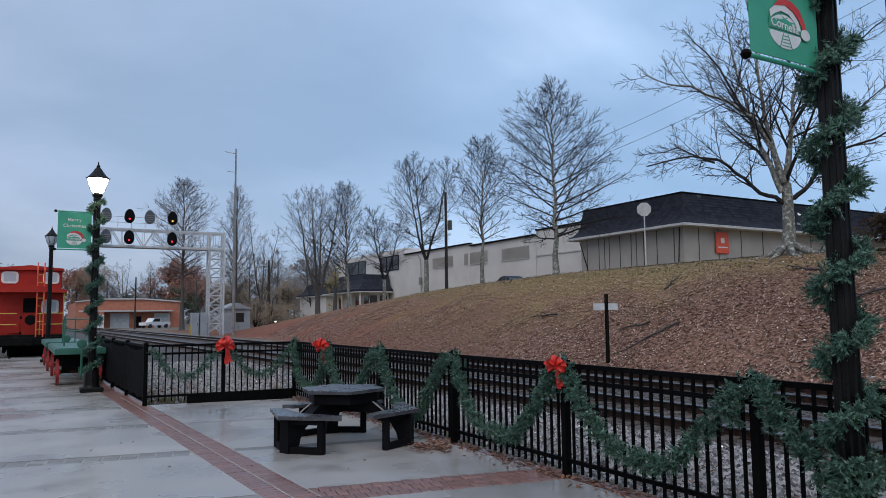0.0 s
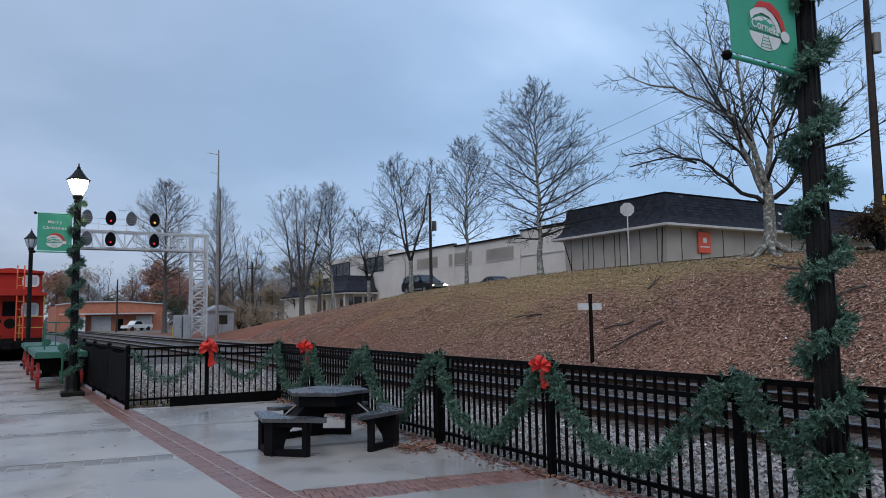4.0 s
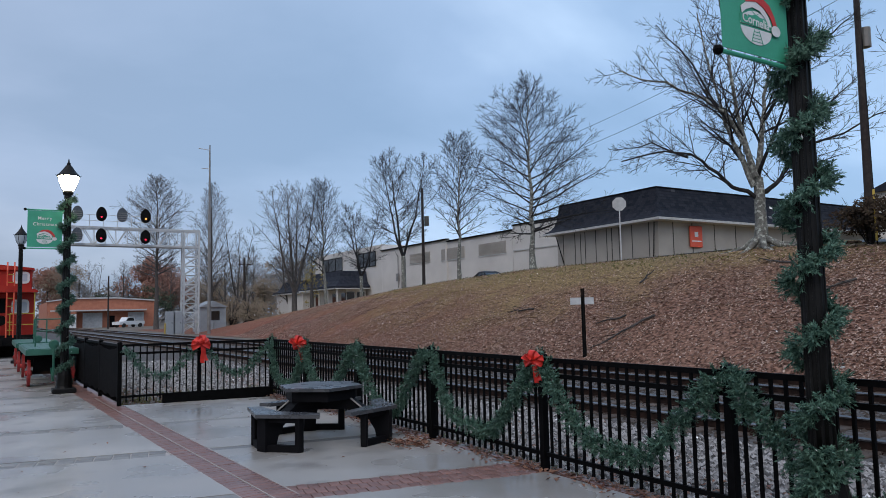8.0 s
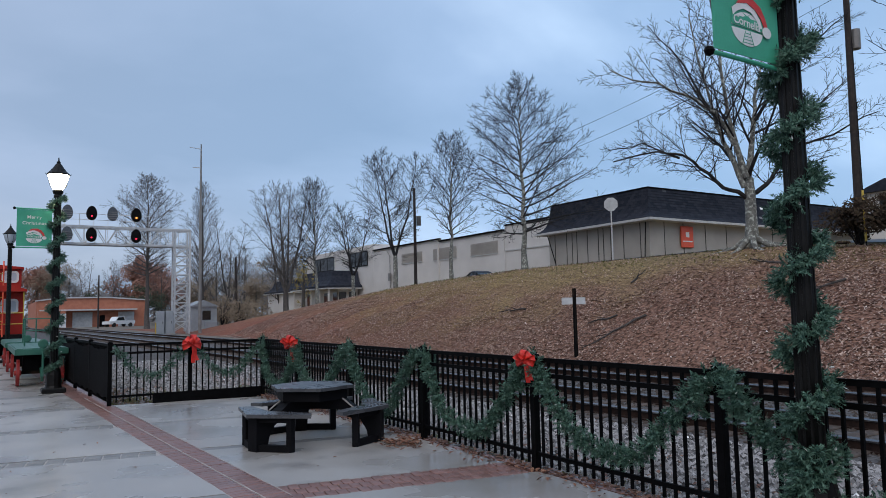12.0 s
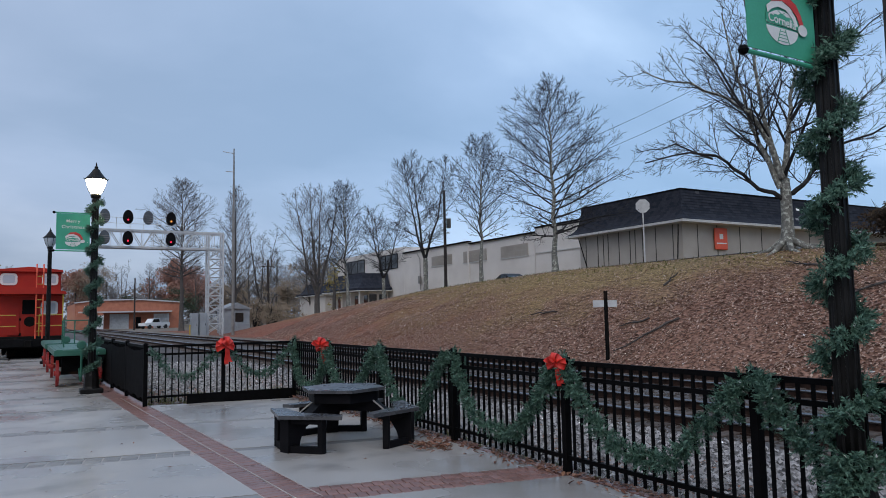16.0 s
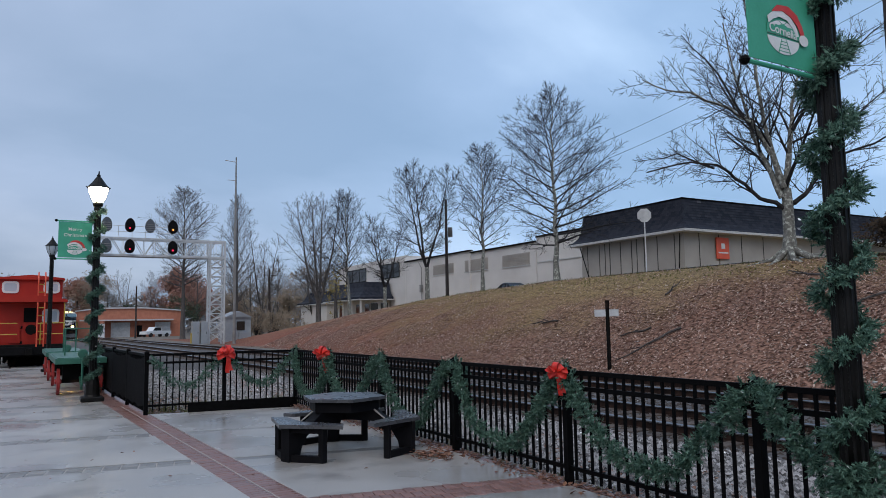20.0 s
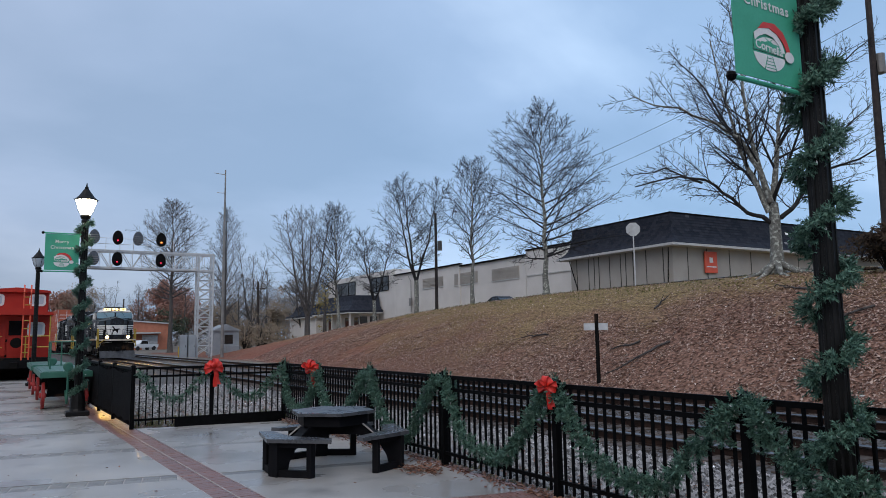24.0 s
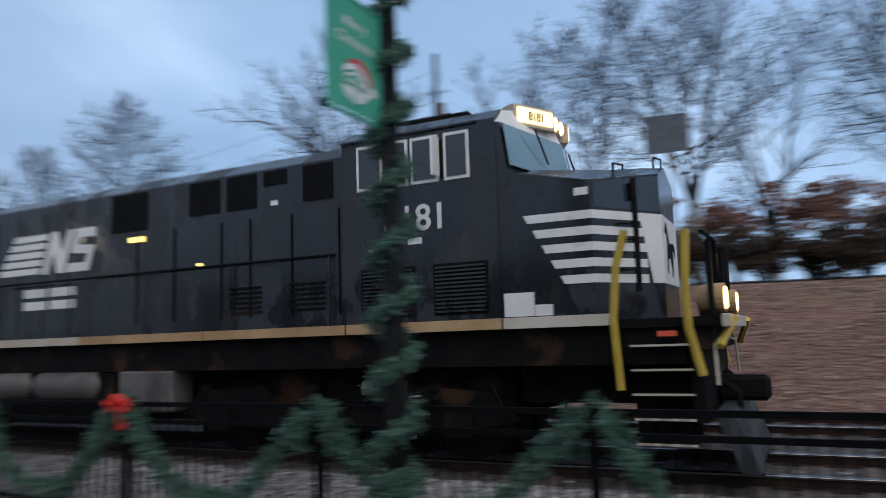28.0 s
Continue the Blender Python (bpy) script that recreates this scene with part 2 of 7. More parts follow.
M_shingle = surface("black_shingles", (0.014, 0.017, 0.026), (0.034, 0.038, 0.052), 2.5, 0.7, 0, 0.3, 30, None, 0.25, spec=0.15)
M_tab = island_mat("shingle_tabs", [(0.015, 0.018, 0.027), (0.028, 0.032, 0.044), (0.020, 0.022, 0.031), (0.034, 0.037, 0.049)], 0.75, 0.15)
M_trim = surface("pale_trim", (0.42, 0.42, 0.41), (0.52, 0.52, 0.51), 4, 0.6)
M_orange = surface("orange_brick", (0.36, 0.13, 0.078), (0.46, 0.18, 0.11), 1.5, 0.8, 0, 0.2, 20)
M_sign = surface("orange_sign", (0.62, 0.075, 0.03), (0.70, 0.10, 0.045), 2, 0.5)
M_caboose = surface("red_caboose_paint", (0.33, 0.016, 0.009), (0.43, 0.026, 0.013), 1.4, 0.45, 0, 0.05, 40, 0.6, spec=0.3)
M_yellow = surface("yellow_paint", (0.36, 0.24, 0.02), (0.48, 0.34, 0.05), 4, 0.5, 0, 0.05)
M_cartgreen = surface("green_cart_paint", (0.022, 0.105, 0.072), (0.042, 0.155, 0.11), 2, 0.4, 0, 0.06)
M_cartwheel = surface("red_wheel_paint", (0.30, 0.02, 0.02), (0.42, 0.035, 0.03), 4, 0.5)
M_loco = surface("black_loco_paint", (0.004, 0.0052, 0.007), (0.022, 0.026, 0.031), 1.0, 0.15, 0, 0.05, 14, 0.55, 0, ((0.036, 0.032, 0.029), 0.7, 0.60), spec=0.5, stretch=(1.0, 1.7, 0.9), edge=(0.50, 0.56))
# black nose paint with the blue sheen of the sky put into its colour
M_nosesheen = surface("nose_sky_sheen", (0.018, 0.029, 0.039), (0.028, 0.042, 0.054), 1.5, 0.12, 0, 0.03, 14, 0.25, spec=0.6)
M_locodark = surface("grimy_underframe", (0.003, 0.003, 0.003), (0.010, 0.009, 0.008), 3, 0.8, 0, 0.3, 30, None, 0, ((0.045, 0.024, 0.014), 1.6, 0.58), spec=0.1)
M_locowhite = surface("off_white_loco_paint", (0.64, 0.63, 0.60), (0.76, 0.75, 0.72), 2, 0.5, 0, 0.05, 30, None, 0, ((0.40, 0.36, 0.30), 1.5, 0.64))
M_sill = surface("dirty_white_sill", (0.36, 0.29, 0.20), (0.55, 0.50, 0.42), 0.9, 0.6)
M_tank = surface("grey_tank", (0.17, 0.165, 0.16), (0.27, 0.26, 0.25), 2, 0.6, 0.2)
M_tankdark = surface("grimy_tank", (0.055, 0.05, 0.046), (0.13, 0.12, 0.11), 2.2, 0.6, 0.1, 0.1, 20, None, 0, ((0.05, 0.03, 0.02), 1.8, 0.56))
M_black = surface("matt_black", (0.004, 0.004, 0.004), (0.008, 0.008, 0.009), 4, 0.8, spec=0.1)
M_glass = glassy("dark_glass", (0.012, 0.015, 0.018))
# base colour holds the reflected sky's blue on top of the gloss
M_screen = glassy("sky_tinted_screen", (0.17, 0.28, 0.33), 0.06)
M_container = surface("orange_container", (0.36, 0.075, 0.035), (0.46, 0.11, 0.055), 0.8, 0.6)
M_containerw = surface("white_container", (0.50, 0.52, 0.54), (0.62, 0.64, 0.65), 0.8, 0.6)
M_containery = surface("yellow_container", (0.50, 0.36, 0.10), (0.58, 0.42, 0.14), 0.8, 0.6)
M_containerb = surface("blue_container", (0.03, 0.12, 0.30), (0.05, 0.16, 0.36), 0.8, 0.6)
M_carblack = surface("black_car_paint", (0.002, 0.002, 0.003), (0.005, 0.005, 0.006), 3, 0.3, 0, 0.0, spec=0.16)
M_carwhite = glassy("white_car_paint", (0.68, 0.69, 0.70), 0.25)
M_tyre = surface("tyre_rubber", (0.012, 0.012, 0.012), (0.025, 0.025, 0.025), 20, 0.85)
M_lamp = glow("lit_lamp_globe", (1.0, 0.84, 0.56), 16.0)
M_head = glow("lit_headlight", (1.0, 0.66, 0.24), 7.0)
M_bulb = glow("headlight_bulb", (1.0, 0.56, 0.14), 8000.0)
M_carhead = glow("car_headlight", (1.0, 0.88, 0.68), 25.0)
M_walklamp = glow("yellow_walkway_lamp", (1.0, 0.72, 0.20), 1.6)
M_headlow = glow("lit_number_board", (1.0, 0.80, 0.42), 1.7)
M_sigred = glow("red_signal_lens", (1.0, 0.03, 0.08), 1.6)
M_sigamber = glow("amber_signal_lens", (1.0, 0.30, 0.06), 3.0)
# russet raised and greyed to carry the haze of the far trees
M_rust = island_mat("russet_foliage", [(0.33, 0.165, 0.125), (0.41, 0.215, 0.16), (0.28, 0.165, 0.13)], 0.95, 0.05)
M_evergreen = island_mat("evergreen_foliage", [(0.05, 0.075, 0.048), (0.085, 0.11, 0.065), (0.07, 0.075, 0.05)], 0.9, 0.1)
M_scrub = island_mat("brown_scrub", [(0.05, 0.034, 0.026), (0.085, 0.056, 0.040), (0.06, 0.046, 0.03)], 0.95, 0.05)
# woods and far scrub: distance haze is mixed into these pale colours
M_woods = island_mat("hazed_grey_brown_woods", [(0.26, 0.225, 0.215), (0.34, 0.295, 0.27), (0.30, 0.23, 0.20), (0.22, 0.22, 0.21)], 0.95, 0.05)
M_farscrub = island_mat("hazed_scrub", [(0.24, 0.175, 0.135), (0.32, 0.235, 0.18), (0.26, 0.215, 0.15)], 0.95, 0.05)
M_globe = glassy("frosted_globe", (0.42, 0.47, 0.52), 0.3)
M_yellowleaf = island_mat("yellow_foliage", [(0.28, 0.20, 0.06), (0.34, 0.25, 0.08), (0.20, 0.17, 0.06)], 0.9)


# ---- mesh builder ----
class Mesh:
    """Collects points and faces of one part."""

    def __init__(self):
        self.v, self.f = [], []

    def add(self, pts, faces, m=None):
        n = len(self.v)
        if m is not None:
            pts = [m @ Vector(p) for p in pts]
        self.v += [tuple(p) for p in pts]
        self.f += [tuple(n + i for i in f) for f in faces]
        return self

    def box(self, x0, y0, z0, x1, y1, z1, m=None, bevel=0.0):
        if bevel <= 0:
            p = [(x, y, z) for z in (z0, z1) for y in (y0, y1) for x in (x0, x1)]
            return self.add(p, [(0, 2, 3, 1), (4, 5, 7, 6), (0, 1, 5, 4), (2, 6, 7, 3), (0, 4, 6, 2), (1, 3, 7, 5)], m)
        b = min(bevel, (x1 - x0) * 0.45, (y1 - y0) * 0.45, (z1 - z0) * 0.45)
        bm = bmesh.new()
        bmesh.ops.create_cube(bm, size=1, matrix=Matrix.Translation(((x0 + x1) / 2, (y0 + y1) / 2, (z0 + z1) / 2)) @ Matrix.Diagonal((x1 - x0, y1 - y0, z1 - z0, 1)))
        bmesh.ops.bevel(bm, geom=bm.edges[:] + bm.verts[:], offset=b, segments=1, affect="EDGES")
        bm.verts.index_update()
        self.add([v.co.copy() for v in bm.verts], [[v.index for v in f.verts] for f in bm.faces], m)
        bm.free()
        return self

    def prism(self, outline, axis, a, b, m=None):
        """An outline of two coordinates pulled from a to b along the axis ('x': outline is y, z; 'y': x, z; 'z': x, y)."""
        n = len(outline)
        put = {"x": lambda u, w, d: (d, u, w), "y": lambda u, w, d: (u, d, w), "z": lambda u, w, d: (u, w, d)}[axis]
        p = [put(u, w, a) for u, w in outline] + [put(u, w, b) for u, w in outline]
        f = [tuple(range(n))[::-1], tuple(range(n, 2 * n))] + [(i, (i + 1) % n, n + (i + 1) % n, n + i) for i in range(n)]
        return self.add(p, f, m)

    def tube(self, pts, radii, sides=8, caps=True, m=None):
        if not isinstance(radii, (list, tuple)):
            radii = [radii] * len(pts)
        pts = [Vector(p) for p in pts]
        rings = []
        up = None
        for i, p in enumerate(pts):
            d = (pts[min(i + 1, len(pts) - 1)] - pts[max(i - 1, 0)]).normalized()
            if up is None or abs(up.dot(d)) > 0.95:
                up = Vector((0, 0, 1)) if abs(d.z) < 0.9 else Vector((1, 0, 0))
            s = d.cross(up).normalized()
            up = s.cross(d).normalized()
            rings.append([p + radii[i] * (math.cos(2 * math.pi * k / sides) * s + math.sin(2 * math.pi * k / sides) * up) for k in range(sides)])
        v = [q for r in rings for q in r]
        f = []
        for i in range(len(pts) - 1):
            for k in range(sides):
                a, b = i * sides + k, i * sides + (k + 1) % sides
                f.append((a, b, b + sides, a + sides))
        if caps:
            f.append(tuple(range(sides))[::-1])
            f.append(tuple(range(len(v) - sides, len(v))))
        return self.add(v, f, m)

    def lathe(self, profile, sides=16, m=None, caps=True):
        """Turned about z: pairs of radius and height."""
        v, f = [], []
        for r, z in profile:
            v += [(max(r, 0.0005) * math.cos(2 * math.pi * k / sides), max(r, 0.0005) * math.sin(2 * math.pi * k / sides), z) for k in range(sides)]
        for i in range(len(profile) - 1):
            for k in range(sides):
                a, b = i * sides + k, i * sides + (k + 1) % sides
                f.append((a, b, b + sides, a + sides))
        if caps:
            f += [tuple(range(sides))[::-1], tuple(range(len(v) - sides, len(v)))]
        return self.add(v, f, m)

    def data(self, name, mat, smooth=False):
        me = bpy.data.meshes.new(name)
        me.from_pydata(self.v, [], self.f)
        me.materials.append(mat)
        if smooth:
            me.polygons.foreach_set("use_smooth", [True] * len(me.polygons))
        me.update()
        return me


def part(name, mb, mat, parent=None, label="", smooth=False):
    ob = new(name, mb.data(name, mat, smooth) if isinstance(mb, Mesh) else mb)
    ob.parent = parent
    if label:
        ob["label"] = label
    return ob


def thing(name, label, category, m=None, group="", kind=""):
    ob = new(name)
    ob.empty_display_size = 0.2
    if m is not None:
        ob.matrix_basis = m
    return tagged(ob, label, category, group, kind)


def solid(name, mb, mat, label, category, m=None, group="", kind="", smooth=False):
    ob = part(name, mb, mat, None, "", smooth)
    if m is not None:
        ob.matrix_basis = m
    return tagged(ob, label, category, group, kind)


def structure(name, mb, mat, label, smooth=False):
    return solid(name, mb, mat, label, "", None, "", "structure", smooth)


GLYPHS = {}


def glyph(ch, size, thick):
    """One letter of the built-in font as a mesh, its left edge at x = 0, and its width."""
    key = (ch, size, thick)
    if key not in GLYPHS:
        cu = bpy.data.curves.new("letter", "FONT")
        cu.body, cu.size, cu.extrude, cu.offset, cu.align_y = ch, size, thick, 0.014 * size, "BOTTOM_BASELINE"
        tmp = bpy.data.objects.new("letter", cu)
        scene.collection.objects.link(tmp)
        me = bpy.data.meshes.new_from_object(tmp.evaluated_get(bpy.context.evaluated_depsgraph_get()))
        bpy.data.objects.remove(tmp)
        xs = [v.co.x for v in me.vertices] or [0, size * 0.3]
        for v in me.vertices:
            v.co.x -= min(xs)
        GLYPHS[key] = (me, max(xs) - min(xs))
    return GLYPHS[key]


def lettering(name, words, size, mat, parent, m, thick=0.004, gap=0.12):
    """Words letter by letter, centred on m, lying in its x-y plane."""
    made = [glyph(ch, size, thick) for ch in words]
    total = sum(w for _, w in made) + gap * size * (len(words) - 1)
    x = -total / 2
    for me, w in made:
        if not me.materials:
            me.materials.append(mat)
        o = part(name, me, mat, parent)
        o.matrix_basis = m @ pose(x, -size * 0.35, 0)
        x += w + gap * size

# ---- the large forms: ground, bank, platform, tracks ----
TRACKS = (9.55, 13.85)
RAIL_TOP = 0.13


def bend(y):
    """How far the tracks have swung to the left at y."""
    return -0.022 * max(y, -20.0) - 0.00008 * max(0.0, y - 40) ** 2


def ramp(v, table):
    for (a, p), (b, q) in zip(table, table[1:]):
        if v <= b:
            s = min(1, max(0, (v - a) / (b - a)))
            return p + (q - p) * s
    return table[-1][1]


CREST = [(-80, 3.0), (-20, 3.1), (0, 3.2), (8, 3.35), (13, 3.75), (18, 4.1), (33, 4.1), (39, 3.95), (46.5, 3.68), (56, 3.1), (69.6, 2.2), (80, 1.3), (89, 0.6), (100, 0.1), (115, 0.0)]


def bank(x, y):
    """Height of the leaf-strewn bank beside the tracks and of the street above it."""
    top = ramp(y, CREST)
    foot = 16.3 + 2.0 * ramp(y, [(40, 0), (75, 1), (110, 3)])
    s = (x - foot) / (27 - foot)
    if s <= 0:
        return 0.0
    if s < 1:
        lump = 0.10 * noise.noise((x * 0.35, y * 0.35, 2)) + 0.05 * noise.noise((x * 1.1, y * 1.1, 5))
        return top * (1 - (1 - s) ** 1.5) + lump * min(1, 4 * s * (1 - s)) * min(1, top / 2)
    far = ramp(y, [(50, 0), (65, 0.32), (76, 0.7), (92, 0.7), (108, 0)]) * min(1.0, (x - 27) / 3)
    return top + far + (0.095 * (min(x, 31.5) - 27) - 0.14 * max(0.0, min(x, 36.5) - 32)) * min(1.0, max(0.0, top / 4.1))


def ground_sheet():
    xs = [-2500, -900, -400, -150, -60, -25, -14, -6, 0, 2, 5, 9, 13, 16] + [16.3 + 0.45 * i for i in range(26)] + [28.2, 29, 31, 34, 40, 60, 100, 160, 260, 500, 1000, 2500]
    ys = [-2500, -900, -400, -150, -80, -45, -25] + [-16 + 1.0 * i for i in range(110)] + [95 + 4 * i for i in range(12)] + [150, 180, 240, 340, 500, 900, 1600, 3000]
    v = [(x, y, bank(x, y) - 0.06 + (0.0 if x < 160 else 0.0)) for y in ys for x in xs]
    n = len(xs)
    f = [(j * n + i, j * n + i + 1, (j + 1) * n + i + 1, (j + 1) * n + i) for j in range(len(ys) - 1) for i in range(n - 1)]
    mb = Mesh().add(v, f)
    me = mb.data("ground", M_dirt, True)
    me.materials.append(M_hill)
    idx = []
    for a, b, c, d in f:
        x = (v[a][0] + v[b][0]) / 2
        y = (v[a][1] + v[d][1]) / 2
        k = 0
        if 16.2 < x < 140 and -100 < y < 112:
            k = 1
        idx.append(k)
    me.polygons.foreach_set("material_index", idx)
    ob = part("ground", me, M_dirt)
    return tagged(ob, "brown ground with a leaf-covered bank rising beside the railway", "", "", "structure")


ground_sheet()


def street():
    mb = Mesh()
    ys = [-40 + 5 * i for i in range(26)]
    for a, b in zip(ys, ys[1:]):
        pts = [(x, y, bank(x, y) - 0.02) for x, y in ((28.6, a), (31.5, a), (35.2, a), (35.2, b), (31.5, b), (28.6, b))]
        mb.add(pts, [(0, 1, 4, 5), (1, 2, 3, 4)])
    structure("road", mb, M_asphalt, "dark asphalt street along the top of the bank")


street()


def ballast_bed():
    mb = Mesh()
    ys = [-60 + 6 * i for i in range(110)]
    prof = [(5.12, -0.045), (6.6, -0.03), (7.6, -0.03), (15.8, -0.03), (16.6, -0.09)]
    for y in ys:
        mb.v += [(x + (bend(y) if x > 6 else bend(y)), y, z) for x, z in prof]
    n = len(prof)
    for j in range(len(ys) - 1):
        for i in range(n - 1):
            mb.f.append((j * n + i, j * n + i + 1, (j + 1) * n + i + 1, (j + 1) * n + i))
    structure("trackbed", mb, M_ballast, "grey crushed-stone ballast under two tracks")


ballast_bed()


def rails():
    ys = [-60 + 4 * i for i in range(36)] + [84 + 8 * i for i in range(60)]
    for c in TRACKS:
        t = thing("railway_track", "steel rails on dark wooden ties in ballast", "track", None, "two parallel tracks", "structure")
        for s in (-0.7525, 0.7525):
            for nm, w, z0, z1, mat in (("rail_head", 0.036, RAIL_TOP - 0.04, RAIL_TOP, M_rail), ("rail_web", 0.014, -0.02, RAIL_TOP - 0.04, M_railrust), ("rail_foot", 0.07, -0.03, -0.005, M_railrust)):
                mb = Mesh()
                if nm == "rail_head":
                    crown = [(w * math.sin(radians(a)) ** 3 if a > 0 else -w * math.sin(radians(-a)) ** 3, z1 - 0.02 * (1 - math.cos(radians(a)))) for a in range(-90, 91, 15) if abs(a) > 29 or a == 0]
                    prof = [(-w, z0)] + crown + [(w, z0)]
                else:
                    prof = [(-w, z0), (-w, z1), (w, z1), (w, z0)]
                k = len(prof)
                for y in ys:
                    x = c + s + bend(y)
                    mb.v += [(x + u, y, v) for u, v in prof]
                for j in range(len(ys) - 1):
                    for i in range(k):
                        mb.f.append((k * j + i, k * j + (i + 1) % k, k * j + k + (i + 1) % k, k * j + k + i))
                part(nm, mb, mat, t)
        tie = Mesh().box(-1.3, -0.115, -0.16, 1.3, 0.115, -0.008, None, 0.012).data("tie", M_tie)
        for i in range(120):
            y = -6 + 0.56 * i
            o = part("tie", tie, M_tie, t)
            o.matrix_basis = pose(c + bend(y) + random.uniform(-0.03, 0.03), y + random.uniform(-0.02, 0.02), random.uniform(-0.006, 0.004), 0, 0, random.uniform(-1, 1))
        far = Mesh()
        for i in range(300):
            y = 61.2 + 0.56 * i
            far.box(c - 1.3 + bend(y), y - 0.11, -0.15, c + 1.3 + bend(y), y + 0.11, -0.008)
        o = part("far_ties", far, M_tie, t)
        o["kind"] = "stuff"


rails()


# ---- the paved platform ----
def slant(x, y0):
    return y0 - 0.2 * x


def strip_x(y):
    """Left edge of the long brick strip, which runs slightly askew."""
    return 2.03 - 0.04 * (y - 6.5)


STRIP_W = 0.48
BANDS = [7.35 + 2.8 * (i - 6) for i in range(20)]


def platform():
    pav = thing("pavement", "wet grey concrete platform with brick and paver bands", "pavement", None, "", "structure")
    base = Mesh()
    base.box(-14, -12, -0.20, 2.05, 46, -0.03)
    base.prism([(2.05, -12), (5.12, -12), (5.12, slant(5.12, 16.0)), (2.05, slant(2.05, 16.0))], "z", -0.20, -0.03)
    part("bedding", base, M_mortar, pav)
    cols = [(-14, -9.02), (-8.98, -3.72), (-3.68, 1.69), (2.37, 4.98)]

    def meet(y, right):
        """Where the cross line starting at y on x = 0 meets an edge of the brick strip."""
        x = 2.0
        for _ in range(6):
            x = strip_x(slant(x, y)) + (STRIP_W + 0.006 if right else -0.006)
        return x

    for k, y0 in enumerate(BANDS[:-1]):
        y1 = BANDS[k + 1]
        for c, (xa, xb) in enumerate(cols):
            if c == 3 and y0 > 13:
                continue
            red = c == 3 and abs(y0 - 7.35) < 0.1
            lo = 0.28 if red else (0.10 if c == 3 else 0.2)
            hi = 0.28 if (c == 3 and abs(y1 - 7.35) < 0.1) else (0.10 if c == 3 else 0.2)
            y1e = y1
            if c == 3 and y1 > 15.5:
                y1e, hi = 16.0, 0.0
            x0l = meet(y0 + lo, True) if c == 3 else xa
            x1l = meet(y1e - hi, True) if c == 3 else xa
            x0r = meet(y0 + lo, False) if c == 2 else xb
            x1r = meet(y1e - hi, False) if c == 2 else xb
            mb = Mesh()
            mb.prism([(x0l, slant(x0l, y0) + lo), (x0r, slant(x0r, y0) + lo), (x1r, slant(x1r, y1e) - hi), (x1l, slant(x1l, y1e) - hi)], "z", -0.028, random.uniform(-0.002, 0.002))
            part("slab", mb, M_concrete, pav)
    # paver bands between the slabs
    paver = Mesh().box(-0.097, -0.088, -0.028, 0.097, 0.088, -0.001, None, 0.006).data("paver", M_paver)
    for k, y0 in enumerate(BANDS):
        end = meet(y0, False) - 0.004
        if 8 < y0 < 17:
            n = 30 if y0 < 14 else 22
            for i in range(n):
                for j in (-0.092, 0.092):
                    x = end - 0.13 - 0.202 * i
                    o = part("paver", paver, M_paver, pav)
                    o.matrix_basis = pose(x + 0.196 * j, slant(x, y0) + 0.98 * j, random.uniform(-0.003, 0.001), 0, 0, -11.3)
            xj = end - 0.202 * n
            part("paver_joint", Mesh().prism([(xj, slant(xj, y0) - 0.185), (end, slant(end, y0) - 0.185), (end, slant(end, y0) + 0.185), (xj, slant(xj, y0) + 0.185)], "z", -0.028, -0.007), M_palejoint, pav)
            xa, xb = -14, end - 0.202 * n
        else:
            xa, xb = -14, end
        mb = Mesh().prism([(xa, slant(xa, y0) - 0.19), (xb, slant(xb, y0) - 0.19), (xb, slant(xb, y0) + 0.19), (xa, slant(xa, y0) + 0.19)], "z", -0.028, -0.003)
        part("paver_band", mb, M_paver, pav)
        if y0 < 14 and abs(y0 - 7.35) > 0.1:
            xa = meet(y0, True) + 0.004
            mb = Mesh().prism([(xa, slant(xa, y0) - 0.09), (4.97, slant(4.97, y0) - 0.09), (4.97, slant(4.97, y0) + 0.09), (xa, slant(xa, y0) + 0.09)], "z", -0.028, -0.003)
            part("paver_band", mb, M_paver, pav)
    # the long brick strip, two courses of cross-laid bricks with a pale joint, and the red cross band
    brick = Mesh().box(-0.113, -0.049, -0.028, 0.113, 0.049, 0.0, None, 0.005).data("brick", M_brick)
    skew = math.degrees(math.atan(0.04))
    for i in range(118):
        y = 5.6 + 0.1015 * i
        for j in (0.117, 0.363):
            o = part("brick", brick, M_brick, pav)
            o.matrix_basis = pose(strip_x(y) + j, y, random.uniform(-0.004, 0.001), 0, 0, skew + random.uniform(-0.8, 0.8))
    for ya, yb in ((-12, 5.54), (17.56, 46)):
        q = [(strip_x(ya), ya), (strip_x(ya) + STRIP_W, ya), (strip_x(yb) + STRIP_W, yb), (strip_x(yb), yb)]
        part("brick_strip", Mesh().prism(q, "z", -0.028, -0.001), M_brick, pav)
    q = [(strip_x(5.6) + 0.234, 5.6), (strip_x(5.6) + 0.246, 5.6), (strip_x(17.5) + 0.246, 17.5), (strip_x(17.5) + 0.234, 17.5)]
    part("pale_joint", Mesh().prism(q, "z", -0.028, 0.001), M_palejoint, pav)
    for side in (-0.009, STRIP_W - 0.002):
        q = [(strip_x(5.6) + side, 5.6), (strip_x(5.6) + side + 0.011, 5.6), (strip_x(12.5) + side + 0.011, 12.5), (strip_x(12.5) + side, 12.5)]
        part("pale_joint", Mesh().prism(q, "z", -0.028, -0.0005), M_palejoint, pav)
    cross = Mesh().box(-0.05, -0.1, -0.028, 0.05, 0.1, 0.0, None, 0.005).data("brick", M_brick)
